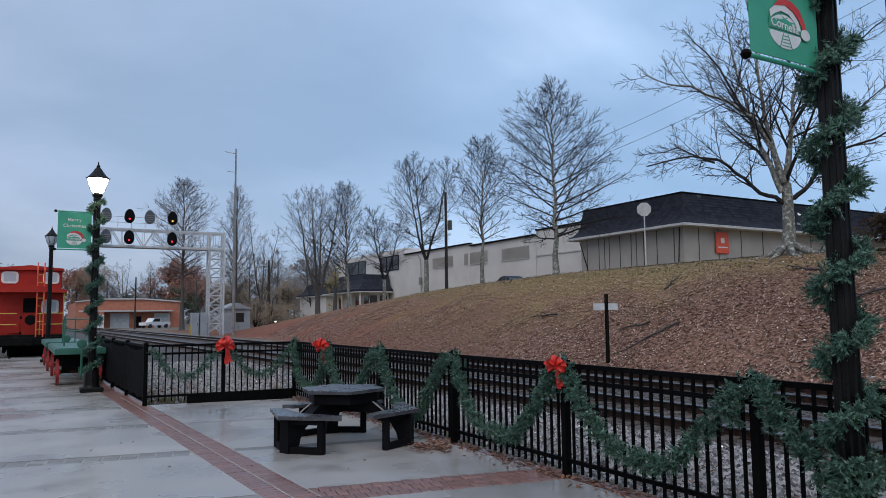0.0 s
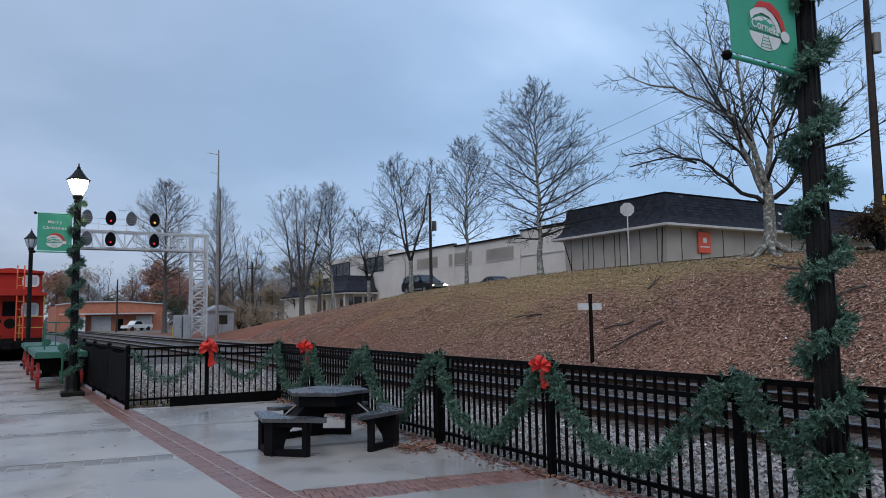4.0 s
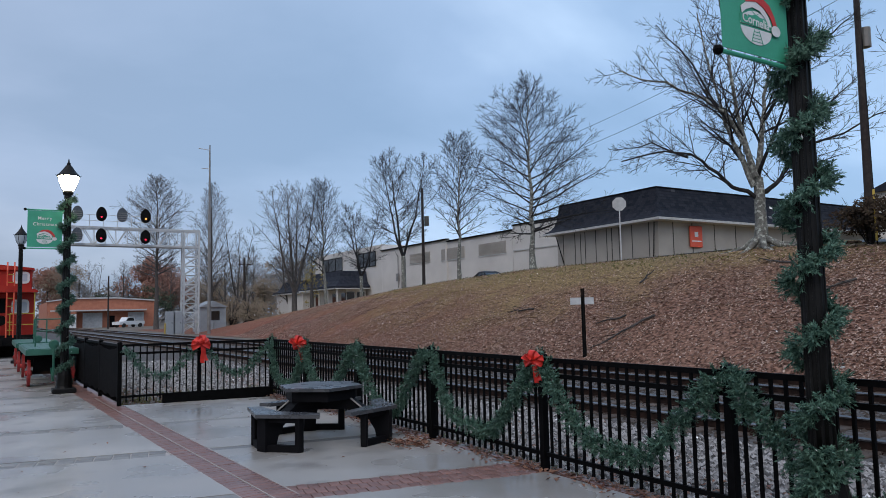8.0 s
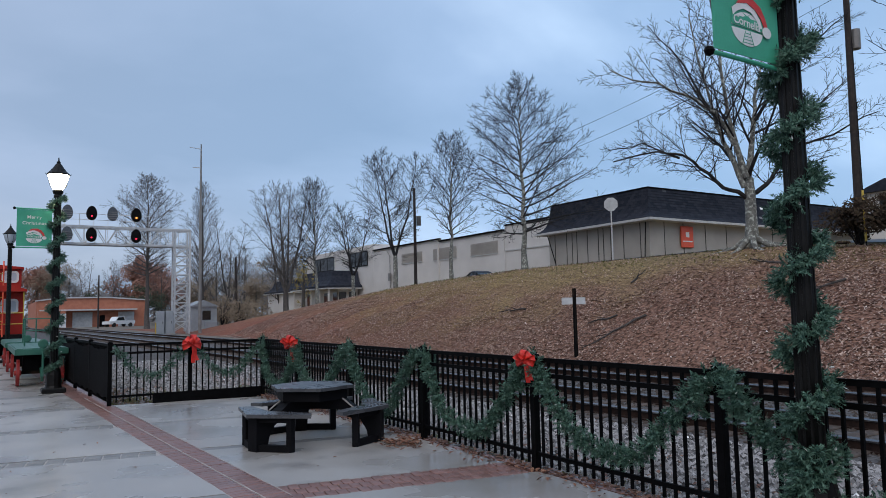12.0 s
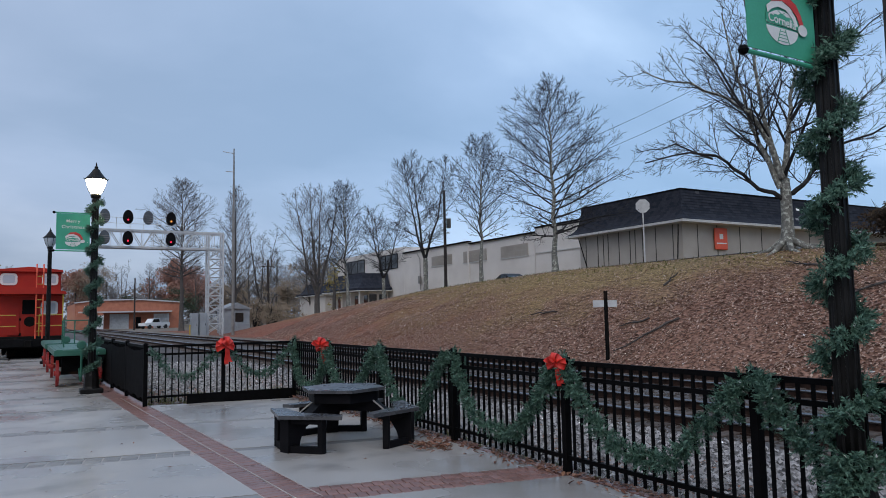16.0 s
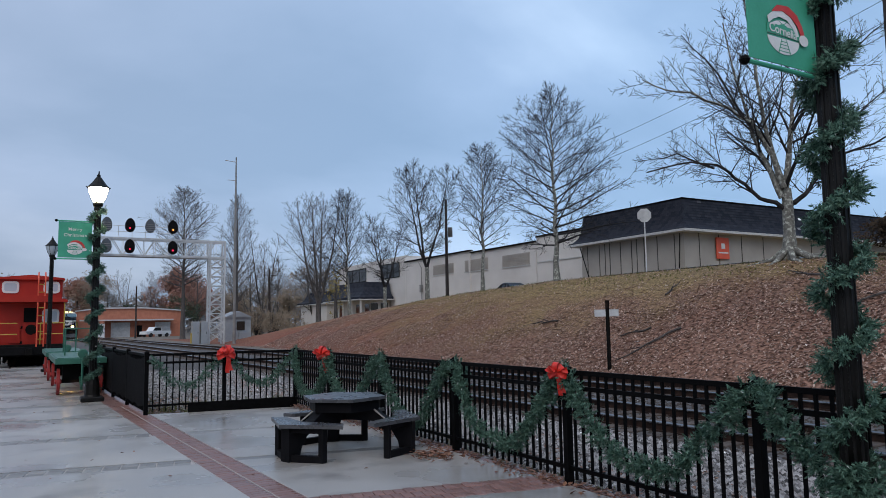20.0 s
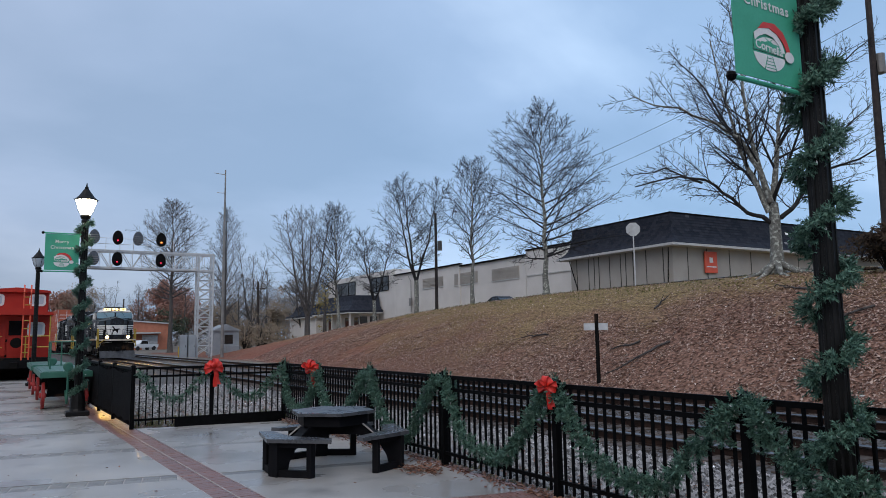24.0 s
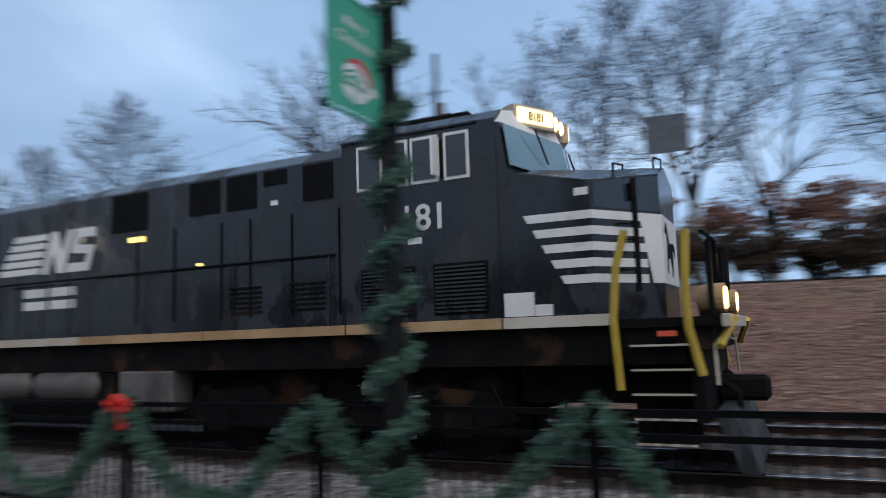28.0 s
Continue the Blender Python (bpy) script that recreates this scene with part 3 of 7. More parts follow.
    for i in range(24):
        x = 2.53 + 0.106 * i
        if x > 4.95:
            break
        for j in (-0.205, 0.0, 0.205):
            o = part("brick", cross, M_brick, pav)
            o.matrix_basis = pose(x, slant(x, 7.35) + j, random.uniform(-0.004, 0.001), 0, 0, random.uniform(-12, -10))
    edge = Mesh()
    for i in range(130):
        y = -11.8 + 0.208 * i
        edge.box(4.99, y, -0.03, 5.09, y + 0.2, random.uniform(-0.006, 0.004))
    o = part("brick_edging", edge, M_brick, pav)
    o["kind"] = "stuff"


platform()


# ---- iron fence ----
def fence_run(points, name_group, pickets=19, side_dark=False):
    """Iron fence panels between post places."""
    fence = thing("fence", "black iron picket fence with a double top rail", "fence", None, name_group)
    post = Mesh().box(-0.038, -0.038, -0.05, 0.038, 0.038, 1.2, None, 0.004).box(-0.046, -0.046, 1.2, 0.046, 0.046, 1.225, None, 0.004).prism([(-0.03, 1.225), (0.03, 1.225), (0.0, 1.245)], "y", -0.03, 0.03).data("post", M_iron)
    bar = Mesh().box(-0.012, -0.012, 0.06, 0.012, 0.012, 1.15).data("picket", M_iron)
    for x, y in points:
        o = part("post", post, M_iron, fence)
        o.matrix_basis = pose(x, y, 0, 0, 0, math.degrees(math.atan2(points[-1][1] - points[0][1], points[-1][0] - points[0][0])))
    for (xa, ya), (xb, yb) in zip(points, points[1:]):
        d = math.hypot(xb - xa, yb - ya)
        a = math.degrees(math.atan2(yb - ya, xb - xa))
        m = pose(xa, ya, 0, 0, 0, a)
        for z, h in ((1.145, 0.046), (0.985, 0.044), (0.15, 0.042)):
            o = part("rail", Mesh().box(0.035, -0.017, z - 0.0, d - 0.035, 0.017, z + h), M_iron, fence)
            o.matrix_basis = m
        n = round(d / 0.124) - 1
        for i in range(1, n + 1):
            o = part("picket", bar, M_iron, fence)
            o.matrix_basis = m @ pose(d * i / (n + 1), 0, 0)
    return fence


POSTS = [(5.03, 15.25)] + [(5.03, 6.15 + 2.35 * k) for k in (3, 2, 1, 0, -1, -2, -3, -4)]
CORNER = [(2.06, 15.48), (3.55, 15.36), (5.03, 15.25)]
SIDE = [(2.06, 15.48), (1.98, 17.8), (1.9, 20.1), (1.85, 22.4), (1.8, 24.7)]
fence_run(POSTS, "railway fence")
corner_fence = fence_run(CORNER, "railway fence")
part("kick_board", Mesh().box(2.85, -0.03, -0.02, 5.0, -0.02, 0.19), M_iron, corner_fence, "black board along the fence foot").matrix_basis = pose(0, 15.62, 0, 0, 0, -4.4) @ pose(0, 0, 0)
fence_run(SIDE, "railway fence")


def fence_screen():
    """Black cloth tied along the side fence, sagging between the posts."""
    c = thing("privacy_screen", "black cloth screen tied along the side of the iron fence", "screen")
    for k, ((xa, ya), (xb, yb)) in enumerate(zip(SIDE, SIDE[1:])):
        d = math.hypot(xb - xa, yb - ya)
        top = [(0.02 + (d - 0.04) * i / 10, 1.13 - 0.07 * math.sin(math.pi * i / 10) + 0.012 * math.sin(2.3 * i + k)) for i in range(11)]
        low = [(0.02 + (d - 0.04) * i / 10, 0.14 + 0.03 * math.sin(1.7 * i + k)) for i in range(10, -1, -1)]
        panel = part("cloth", Mesh().prism(top + low, "y", 0.026, 0.034), M_cloth, c)
        panel.matrix_basis = pose(xa, ya, 0, 0, 0, math.degrees(math.atan2(yb - ya, xb - xa)))


fence_screen()


# ---- buildings on the bank and beyond ----
def shop():
    """Low building with a shingled mansard roof."""
    b = thing("shop_building", "taupe panelled shop with a black shingled mansard roof", "building")
    x0, y0, x1, y1 = 36.6, 32.4, 62.0, 42.4
    part("wall", Mesh().box(x0, y0, 3.6, x1, y1, 7.5), M_tanwall, b)
    part("floor_slab", Mesh().box(x0 - 0.3, y0 - 0.3, 3.5, x1 + 0.3, y1 + 0.3, 4.2), M_concrete, b)
    e0, e1 = 7.42, 9.5
    prof = [(-0.75, 0.0), (-0.35, 0.22), (-0.08, 0.6), (0.06, 1.1), (0.12, 1.6), (0.16, 2.08)]
    courses = 11
    for c in range(courses):
        za, zb = 2.08 * c / courses, 2.08 * (c + 1) / courses
        oa = ramp(za, [(z, o) for o, z in prof])
        ob_ = ramp(zb, [(z, o) for o, z in prof])
        mb = Mesh()
        lo = [(x0 + oa - 0.03, y0 + oa - 0.03), (x1 - oa + 0.03, y0 + oa - 0.03), (x1 - oa + 0.03, y1 - oa + 0.03), (x0 + oa - 0.03, y1 - oa + 0.03)]
        hi = [(x0 + ob_, y0 + ob_), (x1 - ob_, y0 + ob_), (x1 - ob_, y1 - ob_), (x0 + ob_, y1 - ob_)]
        v = [(x, y, e0 + za) for x, y in lo] + [(x, y, e0 + zb + 0.01) for x, y in hi]
        mb.add(v, [(i, (i + 1) % 4, 4 + (i + 1) % 4, 4 + i) for i in range(4)] + [(3, 2, 1, 0), (4, 5, 6, 7)])
        part("shingle_course", mb, M_shingle, b)
    tabs = Mesh()
    rng = random.Random(31)
    for c in range(courses):
        za, zb = 2.08 * c / courses, 2.08 * (c + 1) / courses
        oa, ob_ = ramp(za, [(z, o) for o, z in prof]) - 0.045, ramp(zb, [(z, o) for o, z in prof]) - 0.012
        for face, n in ((0, 30), (1, 66)):
            span = (y1 - y0) if face == 0 else (x1 - x0)
            for k in range(n):
                u0, u1 = (k + 0.5 * (c % 2)) * span / n + 0.012, (k + 1 + 0.5 * (c % 2)) * span / n - 0.012
                u0, u1 = max(u0, oa + 0.03), min(u1, span - oa - 0.03)
                if u1 - u0 < 0.1:
                    continue
                drop = rng.uniform(0.0, 0.02)
                q = [(u0, oa, e0 + za - drop), (u1, oa, e0 + za - drop), (u1, ob_, e0 + zb), (u0, ob_, e0 + zb), (u0, oa + 0.03, e0 + za - drop), (u1, oa + 0.03, e0 + za - drop)]
                pts = [(x0 + o, y0 + u, z) for u, o, z in q] if face == 0 else [(x0 + u, y0 + o, z) for u, o, z in q]
                tabs.add(pts, [(0, 1, 2, 3), (0, 4, 5, 1)])
    part("shingle_cover", tabs, M_tab, b)["kind"] = "stuff"
    part("roof", Mesh().box(x0 + 0.2, y0 + 0.2, e1 - 0.1, x1 - 0.2, y1 - 0.2, e1 + 0.02), M_shingle, b)
    part("roof_edge", Mesh().box(x0 + 0.08, y0 + 0.08, e1 + 0.02, x1 - 0.08, y1 - 0.08, e1 + 0.09), M_black, b)
    part("eave_trim", Mesh().box(x0 - 0.80, y0 - 0.80, e0 - 0.16, x1 + 0.8, y1 + 0.8, e0 - 0.002), M_trim, b)
    batten = Mesh().box(-0.03, -0.022, 4.2, 0.0, 0.022, 7.26).data("batten", M_batten)
    for y in (33.2, 34.7, 35.9, 36.6, 37.1, 38.2, 39.3, 39.8, 40.4, 41.7):
        part("batten", batten, M_batten, b).matrix_basis = pose(x0, y, 0)
    for x in (38.0, 39.9, 42.2, 44.5, 47, 50, 53):
        part("batten", batten, M_batten, b).matrix_basis = pose(x, y0, 0, 0, 0, 90)
    part("brace", Mesh().tube([(x0 - 0.03, 32.9, 4.3), (x0 - 0.3, 32.45, 7.2)], 0.035, 6), M_black, b)
    part("brace", Mesh().tube([(x0 - 0.03, 41.4, 4.3), (x0 - 0.3, 42.2, 7.2)], 0.035, 6), M_black, b)
    s = part("wall_sign", Mesh().box(39.5, y0 - 0.16, 5.6, 40.75, y0 - 0.06, 7.05, None, 0.03), M_sign, b, "orange square sign with pale marks")
    part("sign_mark", Mesh().box(39.95, y0 - 0.175, 6.3, 40.3, y0 - 0.162, 6.65), M_white, s)
    part("sign_bar", Mesh().box(39.65, y0 - 0.175, 5.98, 40.6, y0 - 0.162, 6.06), M_white, s)


def warehouse():
    b = thing("warehouse", "long cream warehouse with louvred windows", "building")
    x0 = 40.5
    for ya, yb, z in ((42.6, 53.0, 9.35), (53.0, 64.5, 8.95), (64.5, 80.0, 9.2)):
        part("wall", Mesh().box(x0 - (0.12 if ya < 50 else 0), ya, 2.0, x0 + 22, yb - 0.01, z), M_cream, b)
        part("parapet_cap", Mesh().box(x0 - 0.22, ya, z, x0 + 0.2, yb - 0.01, z + 0.14), M_black, b)
    for y in (53.05, 64.6, 74):
        part("pilaster", Mesh().box(x0 - 0.14, y, 2.0, x0 - 0.002, y + 0.28, 8.8), M_cream, b)
    part("string_course", Mesh().box(x0 - 0.2, 42.7, 7.0, x0 - 0.125, 52.9, 7.1), M_trim, b)
    for ya, yb, za, zb in ((54.2, 58.7, 7.0, 8.15), (61.3, 65.8, 7.05, 8.25), (68.2, 72.8, 7.15, 8.25)):
        w = part("window", Mesh().box(x0 - 0.05, ya, za, x0 - 0.004, yb, zb), M_tanwall, b)
        part("frame", Mesh().box(x0 - 0.08, ya - 0.08, za - 0.1, x0 - 0.052, yb + 0.08, za - 0.002), M_trim, w)
        n = 7
        for i in range(n):
            z = za + (zb - za) * (i + 0.3) / n
            part("slat", Mesh().box(x0 - 0.09, ya + 0.04, z, x0 - 0.052, yb - 0.04, z + 0.05), M_tanwall, w)
    for ya, yb in ((81.6, 87.0), (92.0, 99.2)):
        w = part("window", Mesh().box(x0 - 0.06, ya, 7.6, x0 - 0.024, yb, 9.3), M_glass, b)
        n = 3
        for i in range(n + 1):
            y = ya + (yb - ya) * i / n
            part("mullion", Mesh().box(x0 - 0.1, y - 0.06, 7.5, x0 - 0.062, y + 0.06, 9.4), M_black, w)
        for z in (7.5, 9.3):
            part("frame", Mesh().box(x0 - 0.1, ya - 0.05, z, x0 - 0.062, yb + 0.05, z + 0.1), M_black, w)
    part("upper_storey", Mesh().box(x0 - 0.02, 80.0, 2.0, x0 + 14, 102.0, 10.1), M_cream, b)
    part("conduit", Mesh().tube([(x0 - 0.2, 75.4, 4.5), (x0 - 0.2, 75.4, 8.2), (x0 - 0.2, 76.1, 8.9)], 0.05, 6), M_tank, b)
    part("meter_box", Mesh().box(x0 - 0.35, 75.2, 5.3, x0 - 0.15, 75.7, 6.2, None, 0.02), M_tank, b)


def porch_building():
    """Low annexes with dark bell-curved mansards in front of the warehouse's far end."""
    for xa, xb, ya, yb, z0, z1, porch in ((35.5, 40.3, 83.0, 95.5, 4.8, 7.0, True), (36.2, 41.5, 97.0, 109.0, 4.7, 6.5, False)):
        b = thing("porch_annex", "cream annex with a dark bell-curved mansard porch roof", "building", None, "annexes")
        h = z1 - z0
        rings = []
        for o, z in ((0.0, 0.0), (0.02, 0.12), (0.45, 0.22), (0.85, 0.42), (1.1, 0.7), (1.25, 1.0)):
            rings.append([(xa + o, ya + o, z0 + h * z), (xb, ya + o, z0 + h * z), (xb, yb - o, z0 + h * z), (xa + o, yb - o, z0 + h * z)])
        for k, (lo, hi) in enumerate(zip(rings, rings[1:])):
            part("shingle_course", Mesh().add(lo + hi, [(i, (i + 1) % 4, 4 + (i + 1) % 4, 4 + i) for i in range(4)] + [(3, 2, 1, 0), (4, 5, 6, 7)]), M_shingle, b)
        part("wall", Mesh().box(xa + (2.0 if porch else 0.5), ya + (1.2 if porch else 0.4), 0.5, xb, yb - 0.4, z0 - 0.15), M_cream, b)
        part("eave_trim", Mesh().box(xa - 0.05, ya - 0.05, z0 - 0.14, xb, yb + 0.05, z0 - 0.005), M_trim, b)
        if not porch:
            continue
        for k in range(5):
            y = ya + 0.4 + (yb - ya - 0.8) * k / 4
            part("porch_post", Mesh().box(xa + 0.3, y - 0.09, 0.5, xa + 0.48, y + 0.09, z0 - 0.14), M_cream, b)
            if k < 4:
                part("doorway", Mesh().box(xa + 1.9, y + 0.9, 1.0, xa + 1.99, y + 2.1, z0 - 0.6), M_glass, b)
        for x in (xa + 2.6, xb - 0.8):
            part("doorway", Mesh().box(x - 0.5, ya + 1.1, 1.0, x + 0.5, ya + 1.19, z0 - 0.5), M_glass, b)


def orange_store():
    b = thing("brick_store", "low orange brick store with pale trim and shutters", "building")
    x0, x1, y0 = 7.5, 26.3, 148.0
    part("wall", Mesh().prism([(x0, -0.06), (x1, -0.06), (x1, 4.75), (19, 5.3), (11.5, 5.25), (x0, 4.75)], "y", y0, y0 + 30), M_orange, b)
    part("roof_trim", Mesh().prism([(x0 - 0.2, 4.75), (x0 - 0.2, 4.95), (11.5, 5.5), (19, 5.55), (x1 + 0.2, 4.97), (x1 + 0.2, 4.75), (19, 5.31), (11.5, 5.26)], "y", y0 - 0.3, y0 + 0.2), M_trim, b)
    part("corner_trim", Mesh().box(x1 - 0.25, y0 - 0.1, -0.06, x1 + 0.1, y0 - 0.005, 4.8), M_trim, b)
    part("canopy", Mesh().box(8.0, y0 - 2.2, 3.0, 24.0, y0 - 0.01, 3.25), M_trim, b)
    for xa, xb in ((13.3, 16.6), (21.0, 23.8)):
        part("shutter", Mesh().box(xa, y0 - 0.12, -0.06, xb, y0 - 0.01, 2.7), M_galv, b)
    part("doorway", Mesh().box(17.8, y0 - 0.12, -0.06, 18.7, y0 - 0.01, 2.1), M_black, b)
    part("side_wing", Mesh().box(7.6, y0 - 3.2, -0.06, 12.0, y0 - 0.31, 2.95), M_orange, b)
    part("wing_door", Mesh().box(10.6, y0 - 3.32, -0.06, 12.0, y0 - 3.21, 2.5), M_carwhite, b)
    g = thing("shed", "low grey-roofed shed beside the brick store", "building")
    part("wall", Mesh().box(9.6, 183, -0.06, 15.4, 188, 2.6), M_tanwall, g)
    part("roof", Mesh().prism([(9.2, 2.6), (15.8, 2.6), (12.5, 4.3)], "y", 182.6, 188.4), M_galv, g)


def equipment_hut():
    b = thing("signal_hut", "pale metal signal hut with a gable roof", "building")
    x0, x1, y0, y1 = 18.9, 21.7, 81.5, 85
    part("wall", Mesh().box(x0, y0, -0.06, x1, y1, 2.65), M_hut, b)
    part("roof", Mesh().prism([(x0 - 0.2, 2.65), (x1 + 0.2, 2.65), ((x0 + x1) / 2, 3.35)], "y", y0 - 0.2, y1 + 0.2), M_hut, b)
    part("window", Mesh().box(20.1, y0 - 0.04, 1.2, 21.0, y0 - 0.005, 2.2), M_glass, b)
    part("cabinet", Mesh().box(20.3, y0 - 0.6, -0.06, 21.6, y0 - 0.05, 1.0, None, 0.02), M_hut, b)
    for x in (13.7, 14.5):
        c = thing("relay_cabinet", "tall grey metal relay cabinet beside the signal gantry", "cabinet", pose(x, 72.6, -0.06), "relay cabinets")
        part("body", Mesh().box(0, 0, 0, 0.68, 0.7, 2.25, None, 0.03), M_hut, c)
        part("door", Mesh().box(0.05, -0.035, 0.15, 0.63, -0.003, 2.1), M_hut, c)
        part("handle", Mesh().box(0.5, -0.06, 1.05, 0.54, -0.037, 1.25), M_black, c)
        part("plinth", Mesh().box(-0.05, -0.05, 0.0, 0.73, 0.75, 0.1), M_concrete, c)
    m = thing("marker_post", "short yellow marker post beside the tracks", "post", pose(13.2, 70.5, -0.06))
    part("shaft", Mesh().tube([(0, 0, 0), (0, 0, 1.1)], 0.06, 8), M_yellow, m)
    part("cap", Mesh().lathe([(0.065, 1.1), (0.065, 1.14), (0.02, 1.17)], 8), M_yellow, m)


shop()
warehouse()
porch_building()
orange_store()
equipment_hut()


def far_house():
    h = thing("house", "small beige house with a low dark gable roof", "house")
    part("wall", Mesh().box(53.6, 24.0, 3.5, 60.0, 27.4, 9.6), M_cream, h)
    part("roof", Mesh().prism([(23.5, 9.5), (27.9, 9.5), (25.7, 10.35)], "x", 53.2, 60.4), M_shingle, h)
    part("window", Mesh().box(53.55, 25.2, 8.0, 53.595, 26.3, 9.1), M_glass, h)


def unseen_wall():
    """Unseen plain wall, standing for a station building, added to darken the train's reflections."""
    mb = Mesh().box(-10.4, -34, -0.05, -10.0, 26, 4.2)
    structure("wall_depot", mb, M_tanwall, "unseen plain taupe wall added to darken the train's reflections")
    structure("unseen_eave", Mesh().box(-10.4, -34.5, 4.2, -8.6, 26.5, 4.35), M_black, "unseen dark eave on the added wall")


unseen_wall()


far_house()

# ---- evergreen garlands, bows, banners, lamps ----
def sprigs(mb, rng, path, count, reach=0.11, needles=13, long=0.045, wide=0.011, out=None):
    """Needle sprigs round a path; mb takes thin blades."""
    path = [Vector(p) for p in path]
    cum = [0.0]
    for a, b in zip(path, path[1:]):
        cum.append(cum[-1] + (b - a).length)
    for _ in range(count):
        s = rng.random() * cum[-1]
        i = max(k for k in range(len(cum) - 1) if cum[k] <= s)
        f = (s - cum[i]) / max(1e-6, cum[i + 1] - cum[i])
        p = path[i].lerp(path[i + 1], f)
        d = (path[i + 1] - path[i]).normalized()
        o = Vector((rng.gauss(0, 1), rng.gauss(0, 1), rng.gauss(0, 1)))
        if out is not None:
            o += out(p) * 1.3
        o = (o - 0.6 * o.dot(d) * d + 0.25 * d * rng.choice((-1, 1))).normalized()
        ln = reach * rng.uniform(0.55, 1.25)
        side = o.cross(Vector((rng.gauss(0, 1), rng.gauss(0, 1), rng.gauss(0, 1)))).normalized()
        for k in range(needles):
            q = p + o * ln * (0.2 + 0.8 * k / needles)
            t = (o * rng.uniform(0.4, 1.0) + (side if k % 2 else -side) * rng.uniform(0.5, 1.1) + 0.35 * Vector((rng.gauss(0, 1), rng.gauss(0, 1), rng.gauss(0, 1)))).normalized()
            w = t.cross(o).normalized() * wide
            e = q + t * long * rng.uniform(0.7, 1.3)
            m = (q + e) / 2
            n = len(mb.v)
            mb.v += [tuple(q), tuple(m + w), tuple(e), tuple(m - w)]
            mb.f.append((n, n + 1, n + 2, n + 3))


def swag_path(d, top, low, n=24, power=1.7):
    pts = []
    for i in range(n + 1):
        u = i / n
        s = abs(2 * u - 1)
        pts.append((0.09 + (d - 0.18) * u, -0.07 - 0.02 * math.sin(9 * u), low + (top - low) * s ** power + 0.02 * math.sin(17 * u)))
    return pts


def swag_mesh(d, top, low, seed, count=560, power=1.7):
    rng = random.Random(seed)
    mb = Mesh()
    path = swag_path(d, top, low, 24, power)
    sprigs(mb, rng, path, count, 0.112, 30, 0.034, 0.0042)
    return mb.data("swag", M_needles)


def post_bunch(seed):
    rng = random.Random(seed)
    mb = Mesh()
    sprigs(mb, rng, [(-0.17, -0.06, 0.80), (-0.15, -0.07, 0.98), (-0.10, -0.05, 1.14), (0.0, 0.0, 1.21), (0.10, -0.06, 1.14), (0.15, -0.07, 0.97), (0.17, -0.06, 0.80)], 130, 0.085, 28, 0.036, 0.0042)
    return mb.data("post_wrap", M_needles)


def hang_garlands():
    bunches = [post_bunch(50), post_bunch(51)]
    long_swags = [swag_mesh(2.35, 1.16, 0.27, 60, 720, 2.1), swag_mesh(2.35, 1.14, 0.33, 61, 720, 1.9), swag_mesh(2.35, 1.18, 0.22, 62, 720, 1.6)]
    short = [swag_mesh(1.49, 1.12, 0.52, 63, 260), swag_mesh(1.48, 1.1, 0.5, 64, 260)]
    k = 0
    for pts, kind in ((POSTS, "long"), (CORNER, "short")):
        for (xa, ya), (xb, yb) in zip(pts, pts[1:]):
            g = thing("garland", "green artificial pine garland draped along the iron fence", "garland", pose(xa, ya, 0, 0, 0, math.degrees(math.atan2(yb - ya, xb - xa))), "fence garlands")
            if kind == "long":
                me = long_swags[k % 3]
                part("swag", me, M_needles, g)
                o = part("post_wrap", bunches[k % 2], M_needles, g)
                o.matrix_basis = pose(0, 0, 0, 0, 0, 180 if k % 3 == 0 else 0)
            else:
                part("swag", short[k % 2], M_needles, g)
            k += 1


hang_garlands()


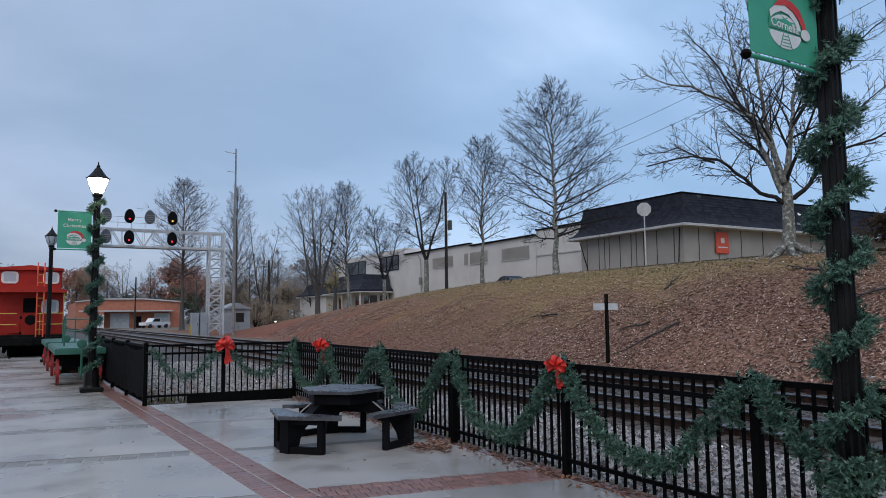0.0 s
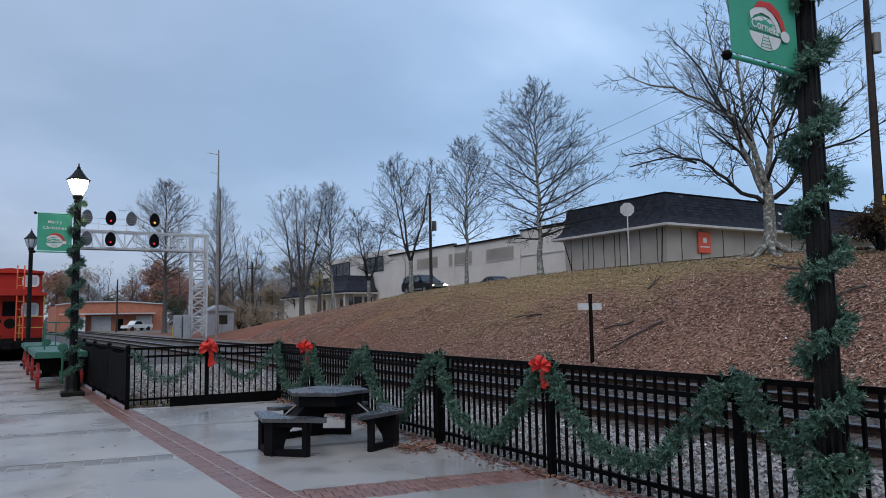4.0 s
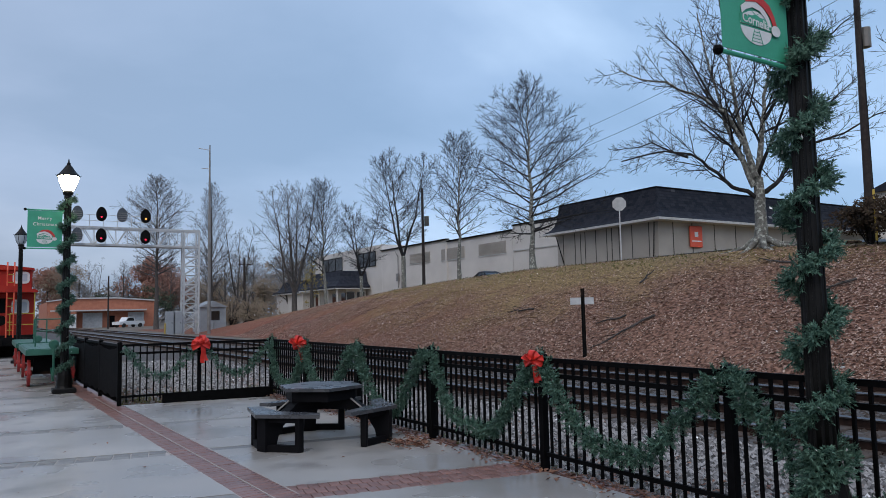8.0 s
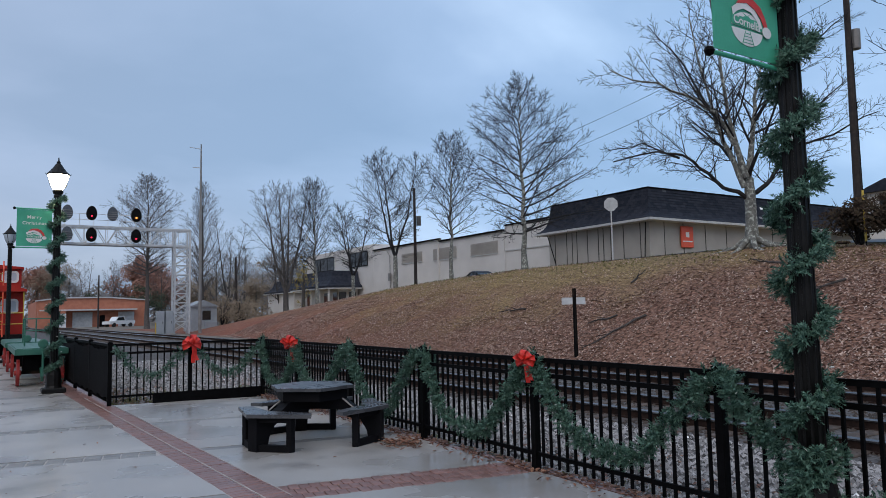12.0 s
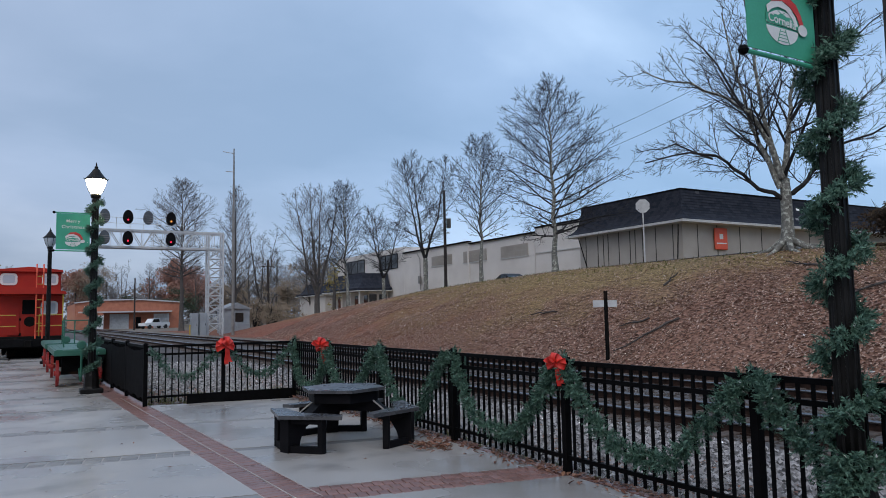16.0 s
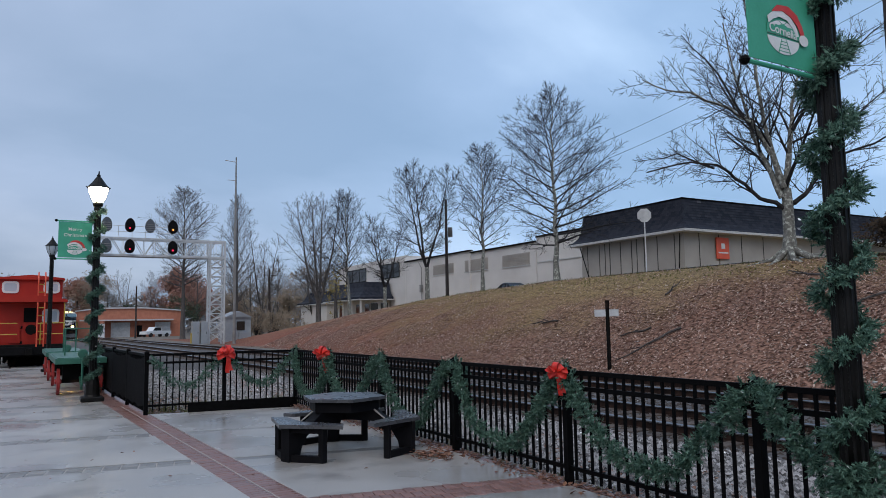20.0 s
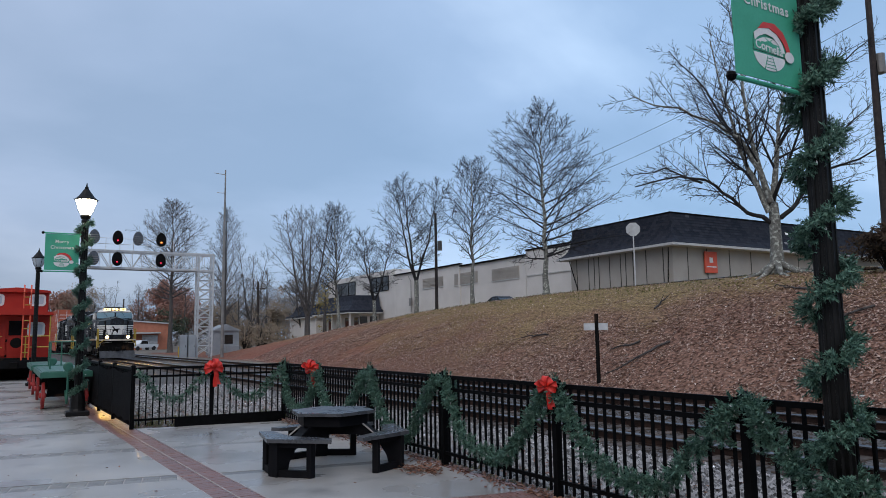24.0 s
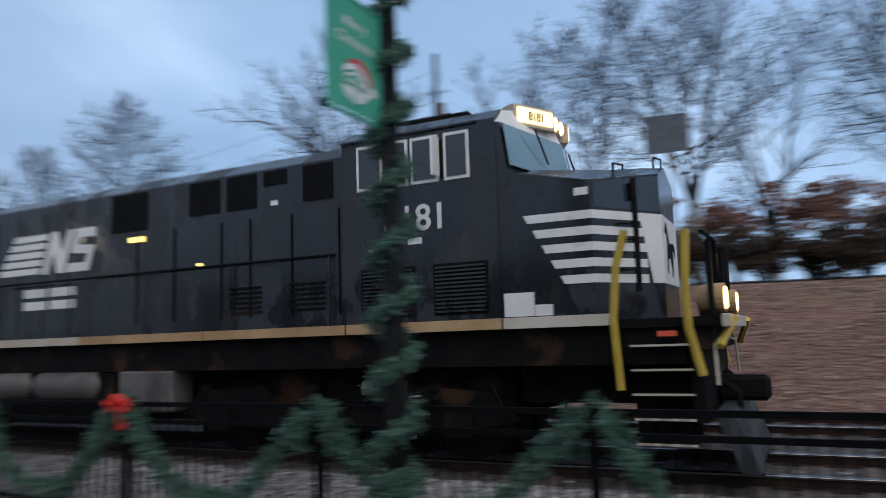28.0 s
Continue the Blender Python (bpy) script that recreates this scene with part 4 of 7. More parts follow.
def bow(m, scale=1.0):
    b = thing("bow", "fluffy bright red ribbon bow tied on a fence post", "bow", m, "fence bows")
    loops = ((-1.0, 0.15, 0.0), (1.0, 0.2, 0.0), (-0.8, 0.75, 0.03), (0.75, 0.8, 0.03), (-0.85, -0.35, 0.02), (0.9, -0.3, 0.02), (0.1, 1.0, 0.05), (-0.15, 0.2, 0.10))
    for dx, dz, fw in loops:
        ln = 0.155 * scale / max(0.6, math.hypot(dx, dz))
        d = Vector((dx, -fw * 2, dz)).normalized() * ln * (1.0 if fw < 0.1 else 0.5)
        s = Vector((-dz, 0, dx)).normalized() * 0.042 * scale
        o = Vector((0, -0.05 - fw, 0.02))
        mb = Mesh()
        n = 10
        for i in range(n):
            a = 2 * math.pi * i / n
            c = o + d * (0.5 - 0.5 * math.cos(a)) + Vector((0, -0.055 * scale * math.sin(a), 0))
            w = s * (0.25 + 0.9 * math.sin(a / 2))
            mb.v += [tuple(c - w), tuple(c + w)]
        for i in range(n):
            j = (i + 1) % n
            mb.f.append((2 * i, 2 * i + 1, 2 * j + 1, 2 * j))
        mb.f += [tuple(range(0, 2 * n, 2))[::-1], tuple(range(1, 2 * n, 2))]
        part("loop", mb, M_bow, b, "", True)
    for s, ln in ((0.35, 0.30), (1.0, 0.26)):
        t = Mesh()
        n = 6
        for i in range(n + 1):
            u = i / n
            x, z = (0.01 + 0.09 * s * u + 0.014 * math.sin(5 * u + s)) * scale, (-0.01 - ln * u) * scale
            for w in (-0.034, 0.034):
                for y in (-0.075 - 0.02 * math.sin(4 * u + 2 * s), -0.066 - 0.02 * math.sin(4 * u + 2 * s)):
                    t.v.append((x + w * scale, y, z))
        for i in range(n):
            a = 4 * i
            t.f += [(a, a + 2, a + 6, a + 4), (a + 1, a + 5, a + 7, a + 3), (a, a + 4, a + 5, a + 1), (a + 2, a + 3, a + 7, a + 6)]
        part("tail", t, M_bow, b)
    part("knot", Mesh().box(-0.03 * scale, -0.10, -0.03 * scale, 0.03 * scale, -0.02, 0.04 * scale, None, 0.015), M_bow, b)
    return b


bow(pose(5.03 - 0.07, 6.15, 1.15, 0, 0, -68), 0.72)
bow(pose(5.03 - 0.07, 13.2, 1.13, 0, 0, -70), 1.05)
bow(pose(3.55, 15.28, 1.13, 0, 0, 0), 1.2)


def banner(parent, words=True):
    """Cloth banner hung on two arms to the left of a post; hangs in the x-z plane of its parent."""
    b = part("banner", Mesh().box(-0.83, -0.004, 3.40, -0.11, 0.004, 4.26), M_green, parent, "green cloth banner with white lettering and a red cap emblem")
    for z in (3.37, 4.28):
        part("banner_arm", Mesh().tube([(-0.86, 0, z), (0, 0, z)], 0.016, 8), M_green, parent)
        part("finial", Mesh().lathe([(0.0, -0.035), (0.026, -0.025), (0.036, 0.0), (0.026, 0.025), (0.0, 0.035)], 10, pose(-0.88, 0, z)), M_iron, parent)
    for txt, z, s in (("Merry", 4.085, 0.105), ("Christmas", 3.945, 0.105)):
        lettering("letter", txt, s, M_white, b, pose(-0.47, -0.008, z, 90, 0, 0), 0.0015)
    cx, cz, r = -0.47, 3.72, 0.17
    def disc(a0, a1, rr, z0):
        return [(cx + rr * math.cos(a0 + (a1 - a0) * i / 16), z0 + rr * math.sin(a0 + (a1 - a0) * i / 16)) for i in range(17)]
    part("emblem", Mesh().prism(disc(math.pi + 0.06, 2 * math.pi - 0.06, r, cz), "y", -0.008, -0.0045), M_white, b, "white bowl with a green track")
    part("emblem", Mesh().prism(disc(0.09, math.pi - 0.09, r, cz), "y", -0.008, -0.0045), M_white, b)
    for i, w in enumerate((0.062, 0.050, 0.040, 0.030)):
        part("track_bar", Mesh().box(cx - w, -0.0095, 3.575 + 0.033 * i, cx + w, -0.0085, 3.582 + 0.033 * i), M_green, b)
    for s in (-1, 1):
        part("track_bar", Mesh().prism([(cx + s * 0.068, 3.555), (cx + s * 0.061, 3.555), (cx + s * 0.022, 3.70), (cx + s * 0.028, 3.70)], "y", -0.0105, -0.0096), M_green, b)
    apple = [(cx + 0.055 * math.cos(a) * (1 + 0.12 * math.cos(2 * a)), 3.805 + 0.05 * math.sin(a)) for a in [2 * math.pi * i / 14 for i in range(14)]]
    part("emblem_mark", Mesh().prism(apple, "y", -0.0095, -0.0085), M_green, b)
    for s in (-1, 1):
        part("emblem_leaf", Mesh().prism([(cx, 3.855), (cx + s * 0.045, 3.885), (cx + s * 0.018, 3.856)], "y", -0.0095, -0.0085), M_green, b)
    lettering("letter", "Cornelia", 0.085, M_white, b, pose(-0.475, -0.0125, 3.635, 90, 0, 0) @ pose(0, 0, 0, 0, 0, -4), 0.001, 0.06)
    part("emblem_band", Mesh().box(cx - 0.172, -0.0105, 3.735, cx + 0.172, -0.0098, 3.835), M_green, b)
    brim = [(cx - 0.155, 3.83), (cx - 0.165, 3.90), (cx - 0.10, 3.965), (cx, 3.985), (cx + 0.085, 3.94), (cx + 0.14, 3.86), (cx + 0.165, 3.77), (cx + 0.135, 3.765), (cx + 0.10, 3.84), (cx + 0.04, 3.905), (cx - 0.04, 3.92), (cx - 0.11, 3.88)]
    part("cap_brim", Mesh().prism(brim, "y", -0.0125, -0.0105), M_white, b)
    cap = [(cx - 0.12, 3.955), (cx - 0.06, 4.035), (cx + 0.06, 4.05), (cx + 0.15, 3.985), (cx + 0.20, 3.88), (cx + 0.225, 3.78), (cx + 0.185, 3.77), (cx + 0.15, 3.87), (cx + 0.085, 3.945), (cx, 3.987)]
    part("emblem_cap", Mesh().prism(cap, "y", -0.0155, -0.013), M_red, b)
    part("cap_tip", Mesh().prism([(cx + 0.205 + 0.05 * math.cos(a), 3.735 + 0.058 * math.sin(a)) for a in [math.pi * i / 6 for i in range(12)]], "y", -0.0185, -0.016), M_white, b)
    flat = pose(0, 0, 3.59) @ Matrix.Diagonal((1, 1, 0.69, 1)) @ pose(0, 0, -3.72)
    for o in b.children:
        if not o.name.startswith("letter"):
            o.matrix_basis = flat
    return b


def pole_garland(parent, z0, z1, turns, seed, count, r=0.105):
    rng = random.Random(seed)
    pts = []
    n = turns * 14
    for i in range(n + 1):
        a = 2 * math.pi * turns * i / n
        pts.append((r * math.cos(a), r * math.sin(a), z0 + (z1 - z0) * i / n + 0.03 * math.sin(5 * a)))
    mb = Mesh()
    sprigs(mb, rng, pts, count, 0.112, 28, 0.034, 0.0042, lambda p: Vector((p.x, p.y, 0)).normalized())
    g = part("garland", mb, M_needles, parent, "green artificial pine garland wound round the post")
    bulb = Mesh().lathe([(0.003, 0), (0.008, 0.012), (0.007, 0.022), (0.002, 0.035)], 6).data("bulb", M_white)
    for i in range(int(turns * 2)):
        a = rng.uniform(0, 6.28)
        part("bulb", bulb, M_white, g).matrix_basis = pose(0.14 * math.cos(a), 0.14 * math.sin(a), rng.uniform(z0, z1), rng.uniform(0, 90), 0, rng.uniform(0, 360))


def lamp_post(x, y, lit, seed, with_banner=True, garland=True, turn=0):
    label = "black lamp post with a %s lantern%s" % ("glowing" if lit else "dark", ", garland and green banner" if with_banner else "")
    p = thing("lamp_post", label, "street lamp", pose(x, y, 0, 0, 0, turn), "platform lamp posts")
    part("base", Mesh().box(-0.25, -0.25, 0, 0.25, 0.25, 0.11, None, 0.02).lathe([(0.19, 0.11), (0.17, 0.16), (0.155, 0.42), (0.13, 0.52), (0.115, 0.6)], 12), M_pole, p)
    part("shaft", Mesh().lathe([(0.082, 0.6), (0.079, 1.6), (0.070, 3.2), (0.066, 4.55), (0.09, 4.57), (0.09, 4.63), (0.06, 4.66)], 14), M_pole, p, "", True)
    for k in range(10):
        a = 2 * math.pi * k / 10
        part("flute", Mesh().tube([(0.079 * math.cos(a), 0.079 * math.sin(a), 0.62), (0.069 * math.cos(a), 0.069 * math.sin(a), 3.2), (0.067 * math.cos(a), 0.067 * math.sin(a), 4.53)], 0.012, 5, False), M_pole, p)
    lan = part("lantern", Mesh().lathe([(0.10, 4.66), (0.12, 4.72), (0.10, 4.76)], 10), M_pole, p)
    part("globe", Mesh().lathe([(0.105, 4.76), (0.15, 4.84), (0.20, 4.97), (0.228, 5.08), (0.225, 5.12)], 14), M_lamp if lit else M_globe, lan, "glowing warm white globe" if lit else "unlit frosted globe", True)
    part("cap", Mesh().lathe([(0.25, 5.115), (0.25, 5.14), (0.19, 5.20), (0.12, 5.29), (0.07, 5.37), (0.04, 5.40), (0.045, 5.43), (0.02, 5.46), (0.012, 5.53), (0.002, 5.55)], 14), M_pole, lan)
    for k in range(6):
        a = math.pi * k / 3
        part("rib", Mesh().tube([(0.11 * math.cos(a), 0.11 * math.sin(a), 4.76), (0.165 * math.cos(a), 0.165 * math.sin(a), 4.85), (0.235 * math.cos(a), 0.235 * math.sin(a), 5.10), (0.275 * math.cos(a), 0.275 * math.sin(a), 5.15)], 0.008, 5), M_pole, lan)
    if with_banner:
        banner(p)
    if garland:
        pole_garland(p, 0.25, 4.6, 9, seed, 2150)
    return p


lamp_post(1.36, 19.2, True, 5)
lamp_post(4.82, 2.92, False, 6)
lamp_post(0.73, 33.6, False, 7, False, False)
# the lit lantern's own light
lb = new("lantern_light", bpy.data.lights.new("lantern_light", "POINT"))
lb.data.energy, lb.data.color, lb.data.shadow_soft_size = 60, (1.0, 0.78, 0.5), 0.2
lb.matrix_world = Matrix.Translation((1.36, 19.2, 4.4))


def garland_heap():
    g = thing("loose_garland", "green garland bunched round the foot of the lamp post", "garland")
    for k, (path, count) in enumerate((([(4.84, 3.1, 0.42), (4.80, 2.9, 0.30), (4.84, 2.6, 0.34), (4.93, 2.2, 0.5)], 260), ([(4.74, 2.95, 0.15), (4.72, 2.9, 0.75)], 170))):
        mb = Mesh()
        sprigs(mb, random.Random(9 + k), path, count + 80, 0.12, 36, 0.036, 0.0042)
        part("garland_end" if k == 1 else "strand", mb, M_needles, g)


garland_heap()


# ---- picnic table ----
def picnic_table(m):
    """Hexagonal top on three arched brackets, each carrying a bench bent round one corner."""
    t = thing("picnic_table", "charcoal recycled-plastic hexagonal picnic table with three bent benches", "picnic table", m)
    hexa = [(0.59 * math.cos(math.pi / 3 * k), 0.59 * math.sin(math.pi / 3 * k)) for k in range(6)]
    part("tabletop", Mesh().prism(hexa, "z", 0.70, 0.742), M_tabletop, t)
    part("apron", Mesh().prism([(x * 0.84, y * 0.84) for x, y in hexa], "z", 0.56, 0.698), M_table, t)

    def strip(a, b, wide, z0, z1):
        """A board on edge from a to b."""
        ax, ay = a
        bx, by = b
        ln = math.hypot(bx - ax, by - ay)
        px_, py_ = -(by - ay) / ln * wide / 2, (bx - ax) / ln * wide / 2
        return Mesh().prism([(ax - px_, ay - py_), (bx - px_, by - py_), (bx + px_, by + py_), (ax + px_, ay + py_)], "z", z0, z1)

    for k in range(3):
        r = pose(0, 0, 0, 0, 0, 120 * k)
        seat = [(0.53, -0.60), (0.66, -0.74), (1.07, 0.0), (0.66, 0.74), (0.53, 0.60), (0.72, 0.0)]
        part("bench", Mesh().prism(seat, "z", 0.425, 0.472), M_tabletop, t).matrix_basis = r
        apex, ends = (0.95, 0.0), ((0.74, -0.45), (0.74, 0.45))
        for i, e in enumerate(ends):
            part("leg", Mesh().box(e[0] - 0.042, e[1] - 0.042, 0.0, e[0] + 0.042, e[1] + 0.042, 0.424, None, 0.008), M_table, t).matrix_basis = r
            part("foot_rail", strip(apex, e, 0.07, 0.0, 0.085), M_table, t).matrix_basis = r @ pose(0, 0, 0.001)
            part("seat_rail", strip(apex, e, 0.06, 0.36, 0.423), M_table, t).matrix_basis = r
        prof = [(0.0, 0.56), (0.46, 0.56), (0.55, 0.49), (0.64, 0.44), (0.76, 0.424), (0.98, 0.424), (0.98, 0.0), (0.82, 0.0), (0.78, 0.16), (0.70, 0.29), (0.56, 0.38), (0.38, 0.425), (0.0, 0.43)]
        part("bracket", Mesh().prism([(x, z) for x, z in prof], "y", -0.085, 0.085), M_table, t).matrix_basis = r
        part("gusset", Mesh().tube([(0.46, -0.10, 0.57), (0.62, -0.14, 0.455)], 0.012, 4), M_tank, t).matrix_basis = r


picnic_table(pose(3.79, 9.40, 0, 0, 0, 199))


# ---- signal gantry and mast ----
def gantry():
    g = thing("signal_gantry", "galvanised lattice signal gantry reaching over two tracks", "signal gantry")
    y0 = 73.4
    legs = [(15.45 + dx, y0 + dy) for dx in (0, 1.4) for dy in (0, 1.05)]
    for x, y in legs:
        part("tower_leg", Mesh().box(x - 0.08, y - 0.08, -0.06, x + 0.08, y + 0.08, 10.1), M_galv, g)
    n = 9
    for side in range(2):
        y = y0 + 1.05 * side
        for i in range(n):
            za, zb = 0.2 + 0.92 * i, 0.2 + 0.92 * (i + 1)
            part("brace", Mesh().tube([(15.45, y, za), (16.85, y, zb)], 0.045, 5), M_galv, g)
            if side == 0:
                part("brace", Mesh().tube([(16.85, y, za), (15.45, y, zb)], 0.045, 5), M_galv, g)
            part("strut", Mesh().tube([(15.45, y, zb), (16.85, y, zb)], 0.045, 5), M_galv, g)
    for x in (15.45, 16.85):
        for i in range(n):
            za, zb = 0.2 + 0.92 * i, 0.2 + 0.92 * (i + 1)
            a, b = (y0, y0 + 1.05) if i % 2 else (y0 + 1.05, y0)
            part("brace", Mesh().tube([(x, a, za), (x, b, zb)], 0.035, 5), M_galv, g)
    xa, xb = 4.6, 16.95
    for y in (y0, y0 + 1.05):
        for z in (8.5, 10.1):
            part("beam_chord", Mesh().box(xa, y - 0.09, z - 0.10, xb, y + 0.09, z + 0.10), M_galv, g)
        k = 12
        for i in range(k):
            p, q = xa + (16.0 - xa) * i / k, xa + (16.0 - xa) * (i + 1) / k
            part("beam_brace", Mesh().tube([(p, y, 8.5 if i % 2 else 10.1), (q, y, 10.1 if i % 2 else 8.5)], 0.04, 5), M_galv, g)
            part("beam_post", Mesh().tube([(q, y, 8.5), (q, y, 10.1)], 0.024, 5), M_galv, g)
    part("walkway", Mesh().box(xa, y0 + 0.1, 8.58, 16.0, y0 + 0.95, 8.62), M_galv, g)
    for z in (10.75, 11.3):
        part("handrail", Mesh().tube([(xa, y0, z), (13.2, y0, z)], 0.022, 5), M_galv, g)
    for i in range(8):
        x = xa + 1.2 * i
        part("stanchion", Mesh().tube([(x, y0, 10.1), (x, y0, 11.3)], 0.022, 5), M_galv, g)
    egg = [(0.46 * math.cos(2 * math.pi * i / 18), 0.0 + 0.78 * math.sin(2 * math.pi * i / 18) * (1.0 if math.sin(2 * math.pi * i / 18) > 0 else 0.72)) for i in range(18)]
    for x, face in ((5.95, 0), (7.95, 1), (9.72, 0), (11.78, 1)):
        for z, low in ((11.2, 0), (9.2, 1)):
            if x == 9.72 and low:
                continue
            h = part("signal_head", Mesh().prism([(x + u, z + w) for u, w in egg], "y", y0 - 0.62, y0 - 0.50), M_black if face else M_signal, g, "black signal head with a hooded lens" if face else "back of a dark signal head")
            part("case", Mesh().tube([(x, y0 - 0.50, z), (x, y0 - 0.05, z)], 0.28, 10), M_locodark, h)
            if face:
                lens_z = z - 0.16
                mat = M_sigamber if (x > 11 and not low) else M_sigred
                part("lens", Mesh().tube([(x, y0 - 0.65, lens_z), (x, y0 - 0.625, lens_z)], 0.08, 12), mat, h, "glowing signal lens")
                part("hood", Mesh().prism([(x + 0.2 * math.cos(a), lens_z + 0.2 * math.sin(a)) for a in [math.pi * i / 8 for i in range(9)]] + [(x + 0.17 * math.cos(a), lens_z + 0.17 * math.sin(a)) for a in [math.pi * (8 - i) / 8 for i in range(9)]], "y", y0 - 0.95, y0 - 0.62), M_black, h)
            else:
                for k in range(4):
                    part("grille_bar", Mesh().box(x - 0.38, y0 - 0.66, z - 0.36 + 0.2 * k, x + 0.38, y0 - 0.625, z - 0.30 + 0.2 * k), M_tank, h)
    part("ladder", Mesh().tube([(15.25, y0 - 0.2, 0.0), (15.25, y0 - 0.2, 10.0)], 0.03, 5), M_galv, g)


gantry()


def radio_mast():
    m = thing("radio_mast", "slim grey steel radio mast with small aerials", "mast", pose(17.75, 72.9, 0))
    part("shaft", Mesh().tube([(0, 0, -0.06), (0, 0, 11.0), (0, 0, 18.8)], [0.16, 0.13, 0.06], 10), M_tank, m)
    part("aerial", Mesh().tube([(0, 0, 16.4), (-0.8, 0, 16.4)], 0.04, 6), M_galv, m)
    part("aerial", Mesh().tube([(0, 0, 18.3), (-1.1, 0, 18.4)], 0.04, 6), M_galv, m)


radio_mast()


# ---- caboose and baggage cart ----
def caboose():
    c = thing("caboose", "bright red caboose with yellow railings on a display track", "caboose", pose(0.05, 38.2, 0))
    part("body", Mesh().box(-1.42, 0.95, 0.95, 1.42, 11.0, 2.98, None, 0.03), M_caboose, c)
    roof = [(-1.52, 2.97), (1.52, 2.97), (1.47, 3.08), (0.9, 3.22), (0, 3.28), (-0.9, 3.22), (-1.47, 3.08)]
    part("roof", Mesh().prism(roof, "y", -0.1, 11.9), M_caboose, c)
    cu = part("cupola", Mesh().box(-1.36, 2.6, 3.02, 1.36, 5.4, 4.16, None, 0.04), M_caboose, c)
    part("cupola_roof", Mesh().prism([(-1.46, 4.14), (1.46, 4.14), (1.42, 4.24), (0, 4.38), (-1.42, 4.24)], "y", 2.4, 5.6), M_caboose, cu)
    def rounded(x0, z0, x1, z1, r):
        out = []
        for cx, cz, a0 in ((x1 - r, z1 - r, 0), (x0 + r, z1 - r, 90), (x0 + r, z0 + r, 180), (x1 - r, z0 + r, 270)):
            out += [(cx + r * math.cos(radians(a0 + 22.5 * k)), cz + r * math.sin(radians(a0 + 22.5 * k))) for k in range(5)]
        return out
    def round_win(x0, z0, x1, z1, y, par):
        w = part("window", Mesh().prism(rounded(x0, z0, x1, z1, 0.16), "y", y - 0.05, y - 0.005), M_locowhite, par, "white-framed rounded window")
        part("pane", Mesh().prism(rounded(x0 + 0.10, z0 + 0.10, x1 - 0.10, z1 - 0.10, 0.09), "y", y - 0.065, y - 0.052), M_globe, w)
    round_win(-1.24, 3.48, -0.52, 4.06, 2.6, cu)
    round_win(0.52, 3.48, 1.24, 4.06, 2.6, cu)
    round_win(0.48, 1.98, 1.2, 2.66, 0.95, c)
    part("door", Mesh().box(-0.35, 0.90, 1.0, 0.35, 0.945, 2.8), M_caboose, c)
    part("door_window", Mesh().box(-0.27, 0.875, 2.05, 0.24, 0.895, 2.72), M_black, c)
    part("brake_wheel", Mesh().tube([(0.05, 0.2, 1.7), (0.05, 0.26, 1.7)], 0.24, 12), M_locodark, c)
    part("platform", Mesh().box(-1.42, -0.05, 0.92, 1.42, 0.94, 1.02), M_locodark, c)
    part("underframe", Mesh().box(-1.36, 0.1, 0.5, 1.36, 11.5, 0.9), M_black, c)
    for x in (-1.3, 1.1):
        part("step_well", Mesh().box(x, 0.0, 0.12, x + 0.2, 0.9, 0.9), M_black, c)
    for x in (-1.05, 0.9):
        part("truck_side", Mesh().box(x, 0.9, 0.18, x + 0.15, 4.8, 0.7, None, 0.05), M_black, c)
    part("end_beam", Mesh().box(-1.4, -0.12, 0.55, 1.4, 0.05, 0.92, None, 0.02), M_black, c)
    part("tool_box", Mesh().box(-0.85, 0.86, 1.1, -0.38, 0.94, 2.1), M_caboose, c)
    for z in (1.05, 1.75):
        part("hinge", Mesh().box(-0.4, 0.88, z, -0.3, 0.90, z + 0.12), M_black, c)
    for x in (-1.38, 0.42, 1.38):
        part("railing_post", Mesh().tube([(x, 0.0, 1.02), (x, 0.0, 2.97 if abs(x) > 1 else 2.0)], 0.028, 6), M_yellow, c)
    for z in (1.5, 2.0):
        part("railing", Mesh().tube([(-1.38, 0.0, z), (-0.5, 0.0, z)], 0.026, 6), M_yellow, c)
        part("railing", Mesh().tube([(0.42, 0.0, z), (1.38, 0.0, z)], 0.026, 6), M_yellow, c)
    for x in (0.28, 0.56):
        part("ladder_rail", Mesh().tube([(x, -0.06, 0.9), (x, -0.06, 4.0), (x, 0.3, 4.35)], 0.035, 6), M_sign, c)
    for i in range(9):
        part("rung", Mesh().tube([(0.28, -0.06, 0.9 + 0.36 * i), (0.56, -0.06, 0.9 + 0.36 * i)], 0.02, 5), M_yellow, c)
    for i in range(4):
        y = 1.8 + (2.0 if i % 2 else 0) + (5.5 if i > 1 else 0)
        part("wheelset", Mesh().tube([(-0.85, y, 0.45), (0.85, y, 0.45)], 0.44, 16), M_locodark, c)
    part("coupler", Mesh().box(-0.15, -0.6, 0.55, 0.15, 0.1, 0.85, None, 0.03), M_locodark, c)
    # short display track
    t = thing("display_track", "dark rails under the caboose", "track", None, "", "structure")
    for s in (-0.72, 0.72):
        part("rail", Mesh().box(0.05 + s - 0.035, 37.4, -0.02, 0.05 + s + 0.035, 60, 0.03), M_railrust, t)


caboose()


